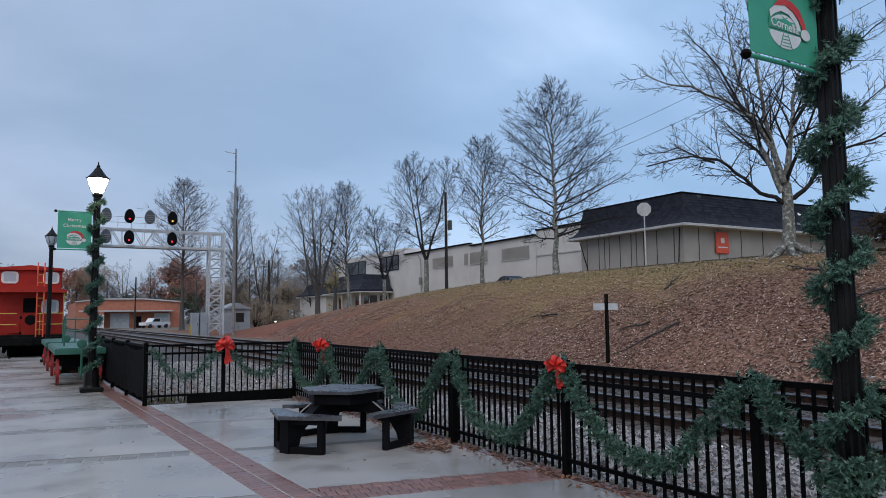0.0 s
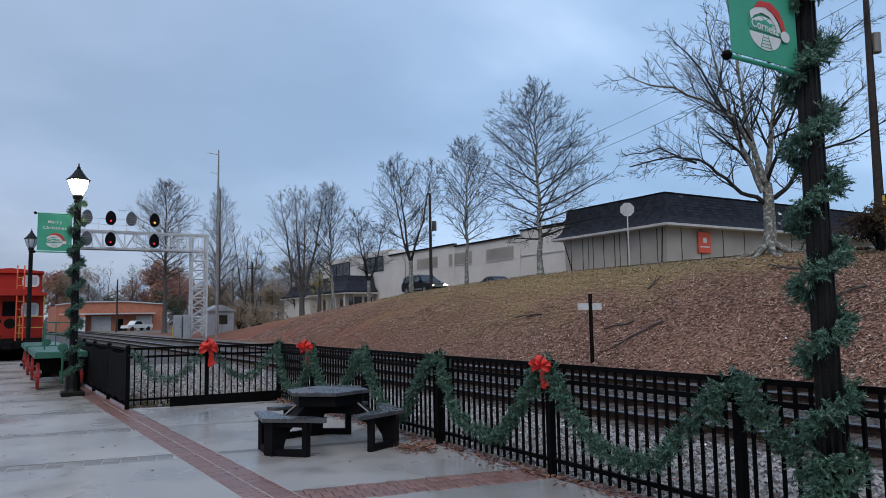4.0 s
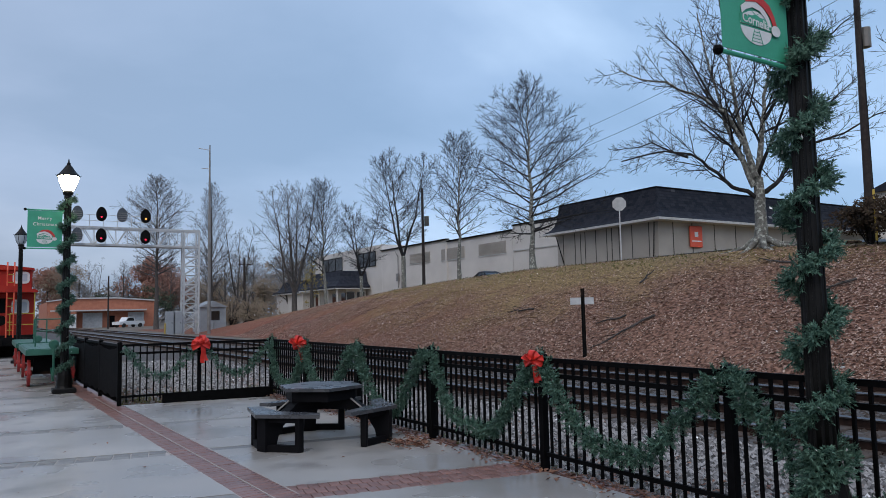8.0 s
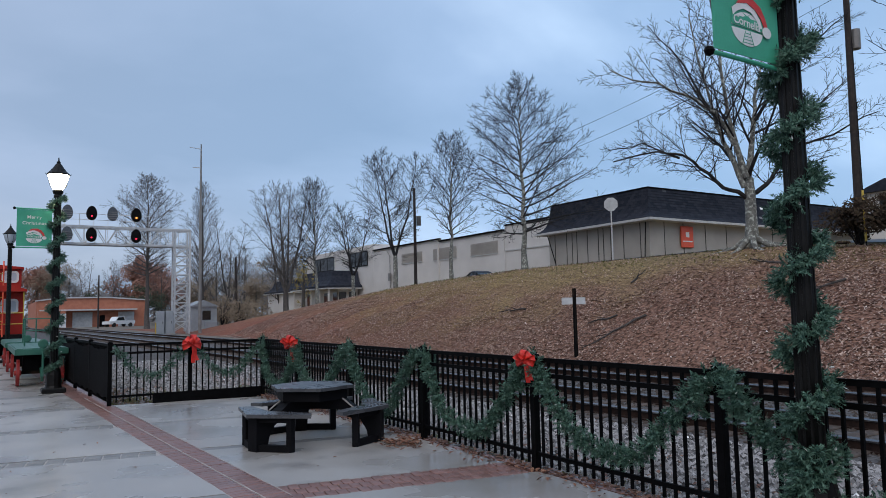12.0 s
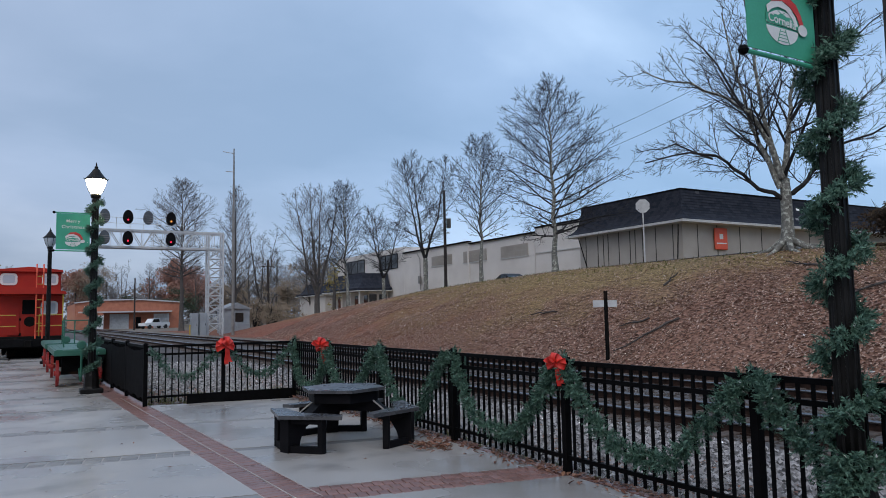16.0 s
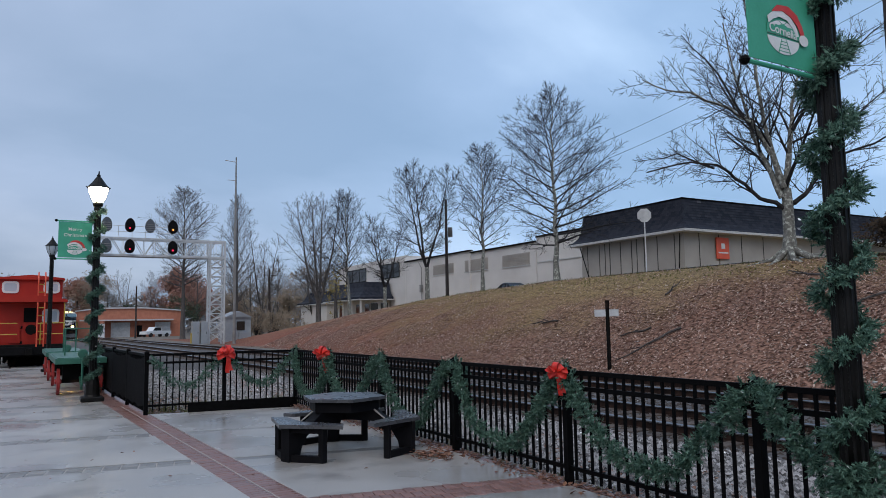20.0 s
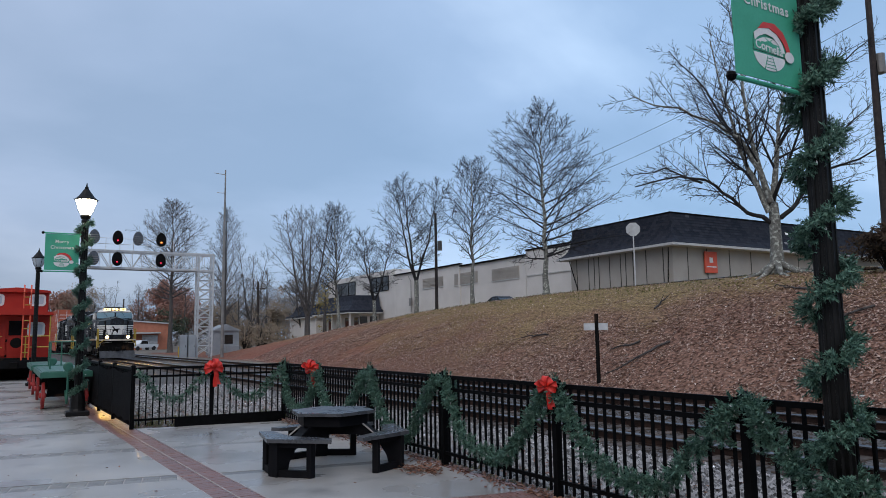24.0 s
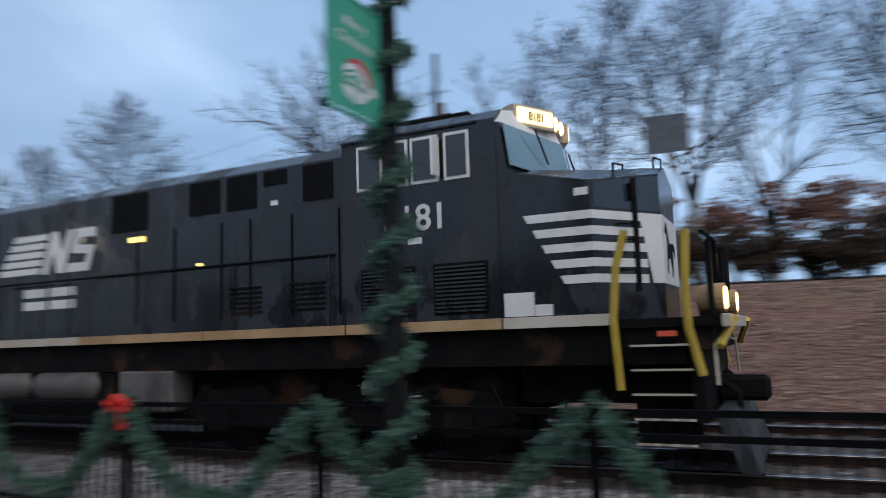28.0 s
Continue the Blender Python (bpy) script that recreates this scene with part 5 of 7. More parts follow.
def baggage_cart(m, rail):
    c = thing("baggage_cart", "old green wooden baggage cart with red spoked wheels", "cart", m, "baggage carts")
    part("deck", Mesh().box(-0.56, 0.0, 0.86, 0.56, 5.0, 0.95, None, 0.01), M_cartgreen, c)
    for i in range(7):
        x = -0.55 + 0.158 * i
        part("plank", Mesh().box(x, 0.02, 0.953, x + 0.148, 4.98, 0.972), M_cartgreen, c)
    for x in (-0.6, 0.56):
        part("side_rail", Mesh().box(x, 0.0, 0.81, x + 0.04, 5.0, 0.955), M_cartgreen, c)
    part("end_beam", Mesh().box(-0.6, -0.05, 0.81, 0.6, -0.002, 0.955, None, 0.008), M_cartgreen, c)
    if rail:
        for x in (-0.2, 0.15, 0.55):
            part("stake", Mesh().tube([(x, 4.95, 0.95), (x, 4.95, 1.72)], 0.022, 6), M_cartgreen, c)
        part("end_rail", Mesh().tube([(-0.2, 4.95, 1.72), (0.55, 4.95, 1.72)], 0.022, 6), M_cartgreen, c)
        part("end_rail", Mesh().tube([(-0.2, 4.95, 1.35), (0.55, 4.95, 1.35)], 0.018, 6), M_cartgreen, c)
        part("stake", Mesh().tube([(-0.3, 1.9, 0.95), (-0.3, 1.9, 1.7)], 0.022, 6), M_cartgreen, c)
    for y in (0.6, 4.1):
        part("axle", Mesh().box(-0.5, y - 0.05, 0.30, 0.5, y + 0.05, 0.38), M_locodark, c)
        part("bolster", Mesh().box(-0.4, y - 0.09, 0.38, 0.4, y + 0.09, 0.74), M_black, c)
        for x in (-0.5, 0.5):
            w = part("wheel", Mesh().lathe([(0.34, -0.035), (0.34, 0.035), (0.28, 0.035), (0.28, -0.035), (0.34, -0.035)], 20, pose(x, y, 0.34, 0, 90, 0)), M_cartwheel, c)
            part("hub", Mesh().tube([(x - 0.08, y, 0.34), (x + 0.08, y, 0.34)], 0.07, 10), M_cartwheel, w)
            for k in range(8):
                a = math.pi * k / 4
                part("spoke", Mesh().tube([(x, y, 0.34), (x, y + 0.3 * math.cos(a), 0.34 + 0.3 * math.sin(a))], 0.02, 5), M_cartwheel, w)
    part("drawbar", Mesh().tube([(0.0, 0.3, 0.45), (0.0, -0.25, 0.18), (0, -0.35, 0.3), (0, -0.35, 1.0)], 0.03, 6), M_cartgreen, c)
    part("handle", Mesh().lathe([(0.09, -0.02), (0.12, 0.0), (0.09, 0.02)], 12, pose(0, -0.35, 1.09, 90)), M_cartgreen, c)


baggage_cart(pose(1.22, 21.05, 0, 0, 0, 0.5), True)
baggage_cart(pose(1.13, 27.2, 0, 0, 0, 0.5), False)


# ---- signs and poles ----
def trackside_sign():
    s = thing("trackside_sign", "brown post with two blank pale plates", "sign", pose(16.55, 18.0, 0))
    part("post", Mesh().box(-0.045, -0.045, -0.1, 0.045, 0.045, 2.35), M_locodark, s)
    for a, b in ((-0.42, -0.06), (0.06, 0.36)):
        part("plate", Mesh().box(a, -0.02, 1.82, b, 0.0, 2.05), M_galv, s).matrix_basis = pose(0, 0, 0, 0, 0, -42)


def stop_sign():
    z = bank(30.7, 30.0)
    s = thing("stop_sign", "back of an octagonal street sign on a steel post", "sign", pose(30.75, 30.05, z, 0, 0, -45))
    part("post", Mesh().box(-0.035, -0.035, -0.1, 0.035, 0.035, 3.5), M_galv, s)
    part("plate", Mesh().prism([(0.42 * math.cos(math.pi / 8 + math.pi / 4 * i), 3.25 + 0.42 * math.sin(math.pi / 8 + math.pi / 4 * i)) for i in range(8)], "y", 0.04, 0.05), M_galv, s)


def utility_pole(x, y, h, r=0.15, arms=(0.8,), lean=0.0, cans=1):
    z = bank(x, y) - 0.1
    p = thing("utility_pole", "dark wooden utility pole with a short arm", "utility pole", pose(x, y, z, 0, lean, 0), "utility poles")
    part("pole", Mesh().tube([(0, 0, 0), (0, 0, h)], [r, r * 0.65], 10), M_polewood, p)
    for a in arms:
        part("crossarm", Mesh().box(-0.9, -0.06, h - a - 0.08, 0.9, 0.06, h - a + 0.04), M_polewood, p)
        for s in (-0.8, -0.3, 0.3, 0.8):
            part("insulator", Mesh().lathe([(0.03, 0), (0.05, 0.06), (0.02, 0.14)], 6, pose(s, 0, h - a + 0.04)), M_tank, p)
    for k in range(cans):
        part("transformer", Mesh().tube([(0.32, -0.1, h - 3.2), (0.32, -0.1, h - 2.4)], 0.2, 10), M_tank, p)
    return p


trackside_sign()
stop_sign()
utility_pole(30.15, 51.9, 8.5, 0.15, (), 0.0, 2)
utility_pole(29.3, 15.2, 11.2, 0.17, (), 1.0, 1)
utility_pole(28.0, 96.0, 9.0, 0.2, (0.9,), 0.0, 2)
utility_pole(15.2, 128.0, 8.6, 0.16, (), 0.0, 0)


def wires():
    for i, (dz, ds) in enumerate(((0.0, 0.9), (-0.9, 1.1))):
        mb = Mesh()
        for a, b in (((30.15, 51.9, 12.0), (29.3, 15.2, 14.3)), ((30.15, 51.9, 12.0), (28.0, 96.0, 11.4))):
            n = 16
            mb.tube([(a[0] + (b[0] - a[0]) * k / n, a[1] + (b[1] - a[1]) * k / n, a[2] + dz + (b[2] - a[2]) * k / n - ds * 4 * (k / n) * (1 - k / n)) for k in range(n + 1)], 0.011, 4)
        solid("overhead_wire", mb, M_black, "thin black overhead wire strung between poles", "cable", None, "overhead wires")
    mb = Mesh().tube([(29.5, 15.1, 12.5), (26.2, 13.4, 3.7)], 0.02, 4)
    g = solid("guy_wire", mb, M_black, "steel guy wire with a yellow guard", "cable")
    part("guard", Mesh().tube([(26.95, 13.79, 5.75), (26.25, 13.43, 3.83)], 0.045, 6), M_yellow, g, "yellow plastic guard")


wires()


def high_sign():
    z = bank(22.0, 3.55)
    s = thing("trackside_board", "dark rectangular board high on a slim post", "sign", pose(22.0, 3.55, z))
    part("post", Mesh().tube([(0, 0, -0.2), (0, 0, 8.1 - z)], 0.06, 8), M_tank, s)
    part("board", Mesh().box(-0.66, -0.10, 7.0 - z, 0.66, -0.07, 8.15 - z), M_signal, s).matrix_basis = pose(0, 0, 0, 0, 0, -80)


high_sign()

# ---- trees, scrub, fallen leaves, stones ----
def boughs(mesh, rng, path, rad, counts, share=0.5, thin=0.007, lift=0.06, flat=0.7, start=0.15, spread=(0.55, 0.95)):
    """Side branches along a limb, alternately to either side and pointing forwards, with twigs on them in turn."""
    ln = sum((b - a).length for a, b in zip(path, path[1:]))
    n = len(path) - 1
    k = counts[0]
    turn = rng.uniform(0, 6.28)
    for i in range(k):
        u = start + (0.99 - start) * (i + rng.random()) / k
        j = min(n - 1, int(u * n))
        q = path[j].lerp(path[j + 1], u * n - j)
        base = (path[j + 1] - path[j]).normalized()
        s = base.orthogonal().normalized()
        turn += 2.4 + rng.uniform(-0.5, 0.5)
        o = math.cos(turn) * s + math.sin(turn) * base.cross(s)
        o.z *= flat
        w = rng.uniform(*spread)
        d = (base * math.cos(w) + o.normalized() * math.sin(w)).normalized()
        size = ln * share * (1.1 - 0.72 * u) * rng.uniform(0.65, 1.15)
        if size < 0.12:
            continue
        pts = [q]
        segs = 4 if len(counts) > 1 else 3
        for _ in range(segs):
            d = (d + Vector((rng.gauss(0, 0.09), rng.gauss(0, 0.09), rng.gauss(0, 0.06) + lift))).normalized()
            pts.append(pts[-1] + d * size / segs)
        r0 = max(thin, rad[j] * rng.uniform(0.36, 0.52))
        rr = [max(thin * 0.7, r0 * (1 - 0.75 * m / segs)) for m in range(segs + 1)]
        mesh.tube(pts, rr, 5 if r0 > 0.04 else 3, False)
        if len(counts) > 1:
            boughs(mesh, rng, pts, rr, counts[1:], share, thin, lift, flat, 0.12, spread)


def bare_tree(rng, height, spread, trunk=0.22, stems=1, first=0.25, limbs=26, counts=(8, 4), rise=0.35, thin=0.0105, widest=0.2):
    """A leafless tree: one leader, or several rising stems, with long limbs that thin out into twigs."""
    stem, crown = Mesh(), Mesh()
    z0 = height * first
    leaders = []
    if stems == 1:
        pts = [Vector((0, 0, -0.3)), Vector((0, 0, 0.12))]
        rad = [trunk * 1.9, trunk * 1.12]
        lean = Vector((rng.uniform(-0.3, 0.3), rng.uniform(-0.3, 0.3), 0))
        for i in range(1, 11):
            u = i / 10
            pts.append(Vector((rng.gauss(0, 0.05), rng.gauss(0, 0.05), height * u)) + lean * u)
            rad.append(max(0.012, trunk * (1 - 0.96 * u ** 0.8)))
        stem.tube(pts, rad, 8, False)
        leaders.append((pts, rad, z0, 1.0))
    else:
        stem.tube([(0, 0, -0.3), (0, 0, 0.12), (0.02, 0.02, z0 * 0.5), (0, 0, z0)], [trunk * 1.9, trunk * 1.1, trunk, trunk * 0.95], 8, False)
        for k in range(stems):
            a = 2 * math.pi * k / stems + rng.uniform(-0.4, 0.4)
            top = height * rng.uniform(0.86, 1.0)
            out = spread * rng.uniform(0.38, 0.6)
            pts, rad = [Vector((0, 0, z0 - 0.15))], [trunk * 0.6]
            for i in range(1, 9):
                u = i / 8
                o = out * u ** 0.75
                pts.append(Vector((o * math.cos(a) + rng.gauss(0, 0.06), o * math.sin(a) + rng.gauss(0, 0.06), z0 + (top - z0) * u)))
                rad.append(max(0.012, trunk * 0.55 * (1 - 0.95 * u)))
            crown.tube(pts, rad, 6, False)
            leaders.append((pts, rad, z0 + 0.08 * (top - z0), 0.85))
    per = max(8, limbs // len(leaders))
    for pts, rad, low, share in leaders:
        high = pts[-1].z
        for i in range(per):
            u = (i + rng.random()) / per
            h = low + (high - low) * 0.97 * u
            j = max(m for m in range(len(pts) - 1) if pts[m].z <= h)
            q = pts[j].lerp(pts[j + 1], (h - pts[j].z) / max(0.01, pts[j + 1].z - pts[j].z))
            a = 2.4 * i + rng.uniform(-0.5, 0.5)
            prof = 0.6 + 0.4 * u / widest if u < widest else 1.0 - 0.80 * ((u - widest) / (1 - widest)) ** 1.5
            ln = (spread * prof * rng.uniform(0.8, 1.12) + 0.25) * share
            d = Vector((math.cos(a), math.sin(a), rise + 1.1 * u + rng.uniform(-0.12, 0.15))).normalized()
            limb, r0 = [q], max(0.016, rad[j] * rng.uniform(0.34, 0.5))
            for m in range(6):
                d = (d + Vector((rng.gauss(0, 0.07), rng.gauss(0, 0.07), rng.gauss(0, 0.05) + (0.05 if m < 3 else 0.01)))).normalized()
                limb.append(limb[-1] + d * ln / 6)
            rr = [max(0.009, r0 * (1 - 0.78 * m / 6)) for m in range(7)]
            crown.tube(limb, rr, 5, False)
            boughs(crown, rng, limb, rr, counts, 0.55, thin)
    return stem, crown


def plant_tree(x, y, height, spread, trunk, seed, bark=None, z=None, **kw):
    rng = random.Random(seed)
    stem, crown = bare_tree(rng, height, spread, trunk * 0.78, **kw)
    bark = bark or M_bark
    t = thing("tree", "leafless winter tree with a %s trunk on the grassy bank" % ("dark" if bark is M_darkbark else "pale lichen-spotted"), "tree", pose(x, y, (bank(x, y) if z is None else z) - 0.05, 0, 0, rng.uniform(0, 360)), "bare trees")
    part("trunk", stem, bark, t, "", True)
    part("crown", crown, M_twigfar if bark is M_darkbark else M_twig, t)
    return t


# far crowns get a paler twig colour that stands in for haze
M_twigfar = surface("hazed_twigs", (0.055, 0.05, 0.048), (0.11, 0.10, 0.095), 3, 0.9, 0, 0.0)
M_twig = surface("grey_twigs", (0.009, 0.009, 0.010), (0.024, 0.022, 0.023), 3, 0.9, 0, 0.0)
plant_tree(26.4, 32.8, 10.9, 4.7, 0.25, 11, first=0.18, limbs=54, counts=(9, 5, 2), rise=0.06, widest=0.12)
plant_tree(27.2, 41.9, 10.0, 3.1, 0.2, 12, first=0.28, limbs=38, counts=(10, 6), rise=0.6, widest=0.35)
plant_tree(27.7, 50.9, 11.4, 3.9, 0.25, 13, stems=3, first=0.24, limbs=54, counts=(10, 6), rise=0.35, widest=0.3)
plant_tree(28.1, 59.7, 8.6, 3.4, 0.22, 14, stems=3, first=0.24, limbs=48, counts=(9, 5), rise=0.2, widest=0.3)
plant_tree(27.5, 66.6, 12.2, 3.8, 0.24, 15, first=0.26, limbs=42, counts=(10, 5), rise=0.55, widest=0.35)
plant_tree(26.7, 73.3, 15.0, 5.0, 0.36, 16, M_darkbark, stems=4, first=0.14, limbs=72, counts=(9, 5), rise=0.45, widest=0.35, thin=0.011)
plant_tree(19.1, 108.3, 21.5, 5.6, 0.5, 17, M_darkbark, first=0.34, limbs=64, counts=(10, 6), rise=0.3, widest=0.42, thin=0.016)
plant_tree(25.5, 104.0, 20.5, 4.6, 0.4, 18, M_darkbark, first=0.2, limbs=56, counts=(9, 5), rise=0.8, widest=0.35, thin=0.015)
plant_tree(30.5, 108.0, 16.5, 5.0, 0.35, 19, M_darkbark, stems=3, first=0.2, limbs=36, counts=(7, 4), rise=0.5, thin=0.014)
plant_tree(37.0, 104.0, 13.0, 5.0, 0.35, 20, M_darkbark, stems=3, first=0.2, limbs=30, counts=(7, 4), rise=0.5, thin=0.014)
plant_tree(28.1, 10.6, 10.5, 4.0, 0.30, 21, stems=3, first=0.28, limbs=30, counts=(8, 4), rise=0.4)
plant_tree(31.5, 4.2, 14.5, 6.0, 0.30, 22, stems=3, first=0.24, limbs=48, counts=(10, 6), rise=0.4, thin=0.012)
plant_tree(30.5, -4.5, 14.0, 6.0, 0.30, 23, stems=3, first=0.26, limbs=48, counts=(10, 6), rise=0.4, thin=0.012)
plant_tree(34.0, 9.0, 14.0, 5.5, 0.28, 24, stems=2, first=0.26, limbs=48, counts=(10, 6), rise=0.4, thin=0.012)
plant_tree(37.5, 1.5, 14.5, 6.0, 0.30, 26, stems=3, first=0.24, limbs=34, counts=(9, 5), rise=0.4, thin=0.013)
plant_tree(37.0, -5.0, 13.5, 6.0, 0.30, 27, stems=3, first=0.24, limbs=34, counts=(9, 5), rise=0.4, thin=0.013)
plant_tree(36.0, -10.0, 12.5, 5.5, 0.30, 28, stems=2, first=0.24, limbs=30, counts=(9, 5), rise=0.4, thin=0.013)
plant_tree(29.0, -12.0, 10.5, 5.0, 0.27, 25, stems=3, first=0.26, limbs=48, counts=(10, 6), rise=0.4, thin=0.012)
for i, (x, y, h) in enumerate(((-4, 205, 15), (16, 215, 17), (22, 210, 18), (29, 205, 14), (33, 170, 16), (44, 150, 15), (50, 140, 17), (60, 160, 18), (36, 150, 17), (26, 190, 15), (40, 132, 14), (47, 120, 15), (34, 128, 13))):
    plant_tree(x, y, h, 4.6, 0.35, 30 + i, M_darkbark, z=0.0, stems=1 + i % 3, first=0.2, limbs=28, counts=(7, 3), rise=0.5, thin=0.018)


def big_tree():
    """The broad old tree on the brow: several crooked stems, a long low limb to either side."""
    rng = random.Random(77)
    x, y = 26.5, 18.1
    t = thing("tree", "broad leafless old tree with pale lichen-spotted stems", "tree", pose(x, y, bank(x, y) - 0.05), "bare trees")
    stem, crown = Mesh(), Mesh()
    stem.tube([(0, 0, -0.2), (0, 0, 0.2), (0.03, -0.02, 1.1), (0.05, 0.0, 2.1), (0.06, 0.0, 2.9)], [0.46, 0.29, 0.23, 0.22, 0.17], 10, False)
    for k in range(7):
        a = k * 0.9 + 0.3
        stem.tube([(0.2 * math.cos(a), 0.2 * math.sin(a), 0.35), (0.75 * math.cos(a), 0.75 * math.sin(a), 0.02 + 0.14 * math.cos(a)), (1.7 * math.cos(a + 0.2), 1.7 * math.sin(a + 0.2), -0.08 + 0.34 * math.cos(a))], [0.16, 0.10, 0.035], 6, False)
    side, deep = Vector((-0.83, 0.56, 0)), Vector((0.56, 0.83, 0))

    def limb(rows, r0, r1, away, counts=(17, 9, 5), bark=False):
        """Rows of reach to the side and height; away bends the limb to or from the viewer."""
        pts = []
        for (a, p), (b, q) in zip(rows, rows[1:]):
            for k in range(3):
                u = k / 3
                pts.append((a + (b - a) * u, p + (q - p) * u))
        pts.append(rows[-1])
        n = len(pts) - 1
        path = [side * a + deep * (away * (k / n) + rng.gauss(0, 0.07)) + Vector((0, 0, z + rng.gauss(0, 0.05))) for k, (a, z) in enumerate(pts)]
        rad = [r0 + (r1 - r0) * (k / n) ** 0.8 for k in range(n + 1)]
        (stem if bark else crown).tube(path, rad, 7, False)
        boughs(crown, rng, path, rad, counts, 0.45, 0.0088, 0.05, 0.8, 0.2, (0.5, 1.0))

    limb([(0.1, 2.1), (1.1, 2.5), (2.0, 3.35), (2.75, 3.85), (3.8, 4.0), (5.6, 3.6)], 0.10, 0.025, -0.5)
    limb([(2.75, 3.85), (4.2, 4.5), (5.7, 4.35)], 0.05, 0.014, 0.5, (12, 8, 4))
    limb([(0.15, 2.6), (0.65, 4.0), (1.1, 5.3), (1.55, 7.7), (1.9, 10.2)], 0.14, 0.02, 0.6, bark=True)
    limb([(0.1, 2.8), (0.5, 4.3), (1.3, 5.6), (2.6, 6.4), (4.2, 6.9), (5.7, 7.3)], 0.13, 0.018, -0.8, bark=True)
    limb([(0.0, 2.8), (-0.4, 5.3), (-0.7, 6.9), (-1.3, 9.6)], 0.15, 0.022, 0.4, bark=True)
    limb([(0.1, 2.9), (0.55, 5.0), (0.95, 6.7), (1.1, 8.8), (1.5, 11.2)], 0.13, 0.02, -0.6, bark=True)
    limb([(-0.1, 2.1), (-0.5, 2.4), (-1.3, 3.2), (-1.7, 3.9), (-3.8, 4.8), (-5.8, 5.7)], 0.13, 0.022, 0.5)
    limb([(1.1, 5.3), (2.2, 8.0), (3.5, 10.0)], 0.07, 0.014, 1.2, (14, 8, 4))
    limb([(-0.4, 5.3), (-2.0, 7.6), (-4.1, 9.5)], 0.08, 0.014, -0.9, (14, 8, 4))
    limb([(-1.3, 3.2), (-3.0, 5.7), (-5.2, 7.7)], 0.07, 0.014, 0.9, (14, 8, 4))
    limb([(0.0, 3.0), (0.5, 4.6), (1.2, 6.4)], 0.09, 0.016, 3.4, (14, 8, 4))
    limb([(0.0, 3.0), (-0.3, 4.7), (-0.5, 6.6)], 0.09, 0.016, -3.2, (14, 8, 4))
    part("trunk", stem, M_bark, t, "", True)
    part("crown", crown, M_twig, t)


big_tree()


def leaf_cloud(mb, rng, cx, cy, cz, rx, ry, rz, count, size):
    """Leaf clumps spread unevenly through a crown."""
    lumps = [(rng.gauss(0, 0.45), rng.gauss(0, 0.45), rng.gauss(0.05, 0.42), rng.uniform(0.2, 0.42)) for _ in range(26)]
    for _ in range(count):
        lx, ly, lz, lr = rng.choice(lumps)
        d = Vector((rng.gauss(0, 1), rng.gauss(0, 1), rng.gauss(0, 1))).normalized() * (lr * rng.random() ** 0.4)
        p = Vector((cx + rx * (lx + d.x), cy + ry * (ly + d.y), max(0.05, cz + rz * (lz + d.z))))
        a = Vector((rng.gauss(0, 1), rng.gauss(0, 1), rng.gauss(0, 1))).normalized()
        b = a.orthogonal().normalized()
        s = size * rng.uniform(0.6, 1.3)
        n = len(mb.v)
        mb.v += [tuple(p - a * s), tuple(p + b * s * 0.6), tuple(p + a * s), tuple(p - b * s * 0.6)]
        mb.f.append((n, n + 1, n + 2, n + 3))


def leafy_tree(x, y, h, w, mat, label, seed, count=2600, size=0.28, z=0.0):
    rng = random.Random(seed)
    t = thing("tree", label, "tree", pose(x, y, z), "far trees")
    part("trunk", Mesh().tube([(0, 0, -0.2), (0, 0, h * 0.3), (0.1, 0, h * 0.75)], [0.3, 0.22, 0.08], 7), M_darkbark, t)
    mb = Mesh()
    leaf_cloud(mb, rng, 0, 0, h * 0.58, w, w, h * 0.42, count, size)
    part("crown", mb, mat, t)


rusty, green = "russet autumn tree beyond the railway", "dark evergreen tree in the distance"
brownish, yellowing = "brown scrubby tree in the distance", "yellowing tree behind the caboose"
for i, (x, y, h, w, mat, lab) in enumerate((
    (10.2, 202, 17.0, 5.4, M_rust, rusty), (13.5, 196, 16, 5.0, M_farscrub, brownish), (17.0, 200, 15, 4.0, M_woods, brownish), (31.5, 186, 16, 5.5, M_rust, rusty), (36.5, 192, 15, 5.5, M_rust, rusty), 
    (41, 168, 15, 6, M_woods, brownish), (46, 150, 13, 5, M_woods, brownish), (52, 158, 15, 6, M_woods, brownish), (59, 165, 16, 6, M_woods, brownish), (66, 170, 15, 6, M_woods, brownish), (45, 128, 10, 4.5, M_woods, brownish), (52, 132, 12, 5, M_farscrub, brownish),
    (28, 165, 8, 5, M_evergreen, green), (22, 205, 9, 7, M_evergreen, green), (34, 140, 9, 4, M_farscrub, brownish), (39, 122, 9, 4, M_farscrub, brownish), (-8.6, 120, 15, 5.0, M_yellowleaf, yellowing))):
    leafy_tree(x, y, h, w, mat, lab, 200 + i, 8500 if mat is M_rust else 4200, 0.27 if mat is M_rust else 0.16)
leafy_tree(33.6, 86.0, 8.4, 1.3, M_yellowleaf, "thin yellow-leaved tree by the annex", 240, 420, 0.16, bank(33.6, 86.0) - 0.1)

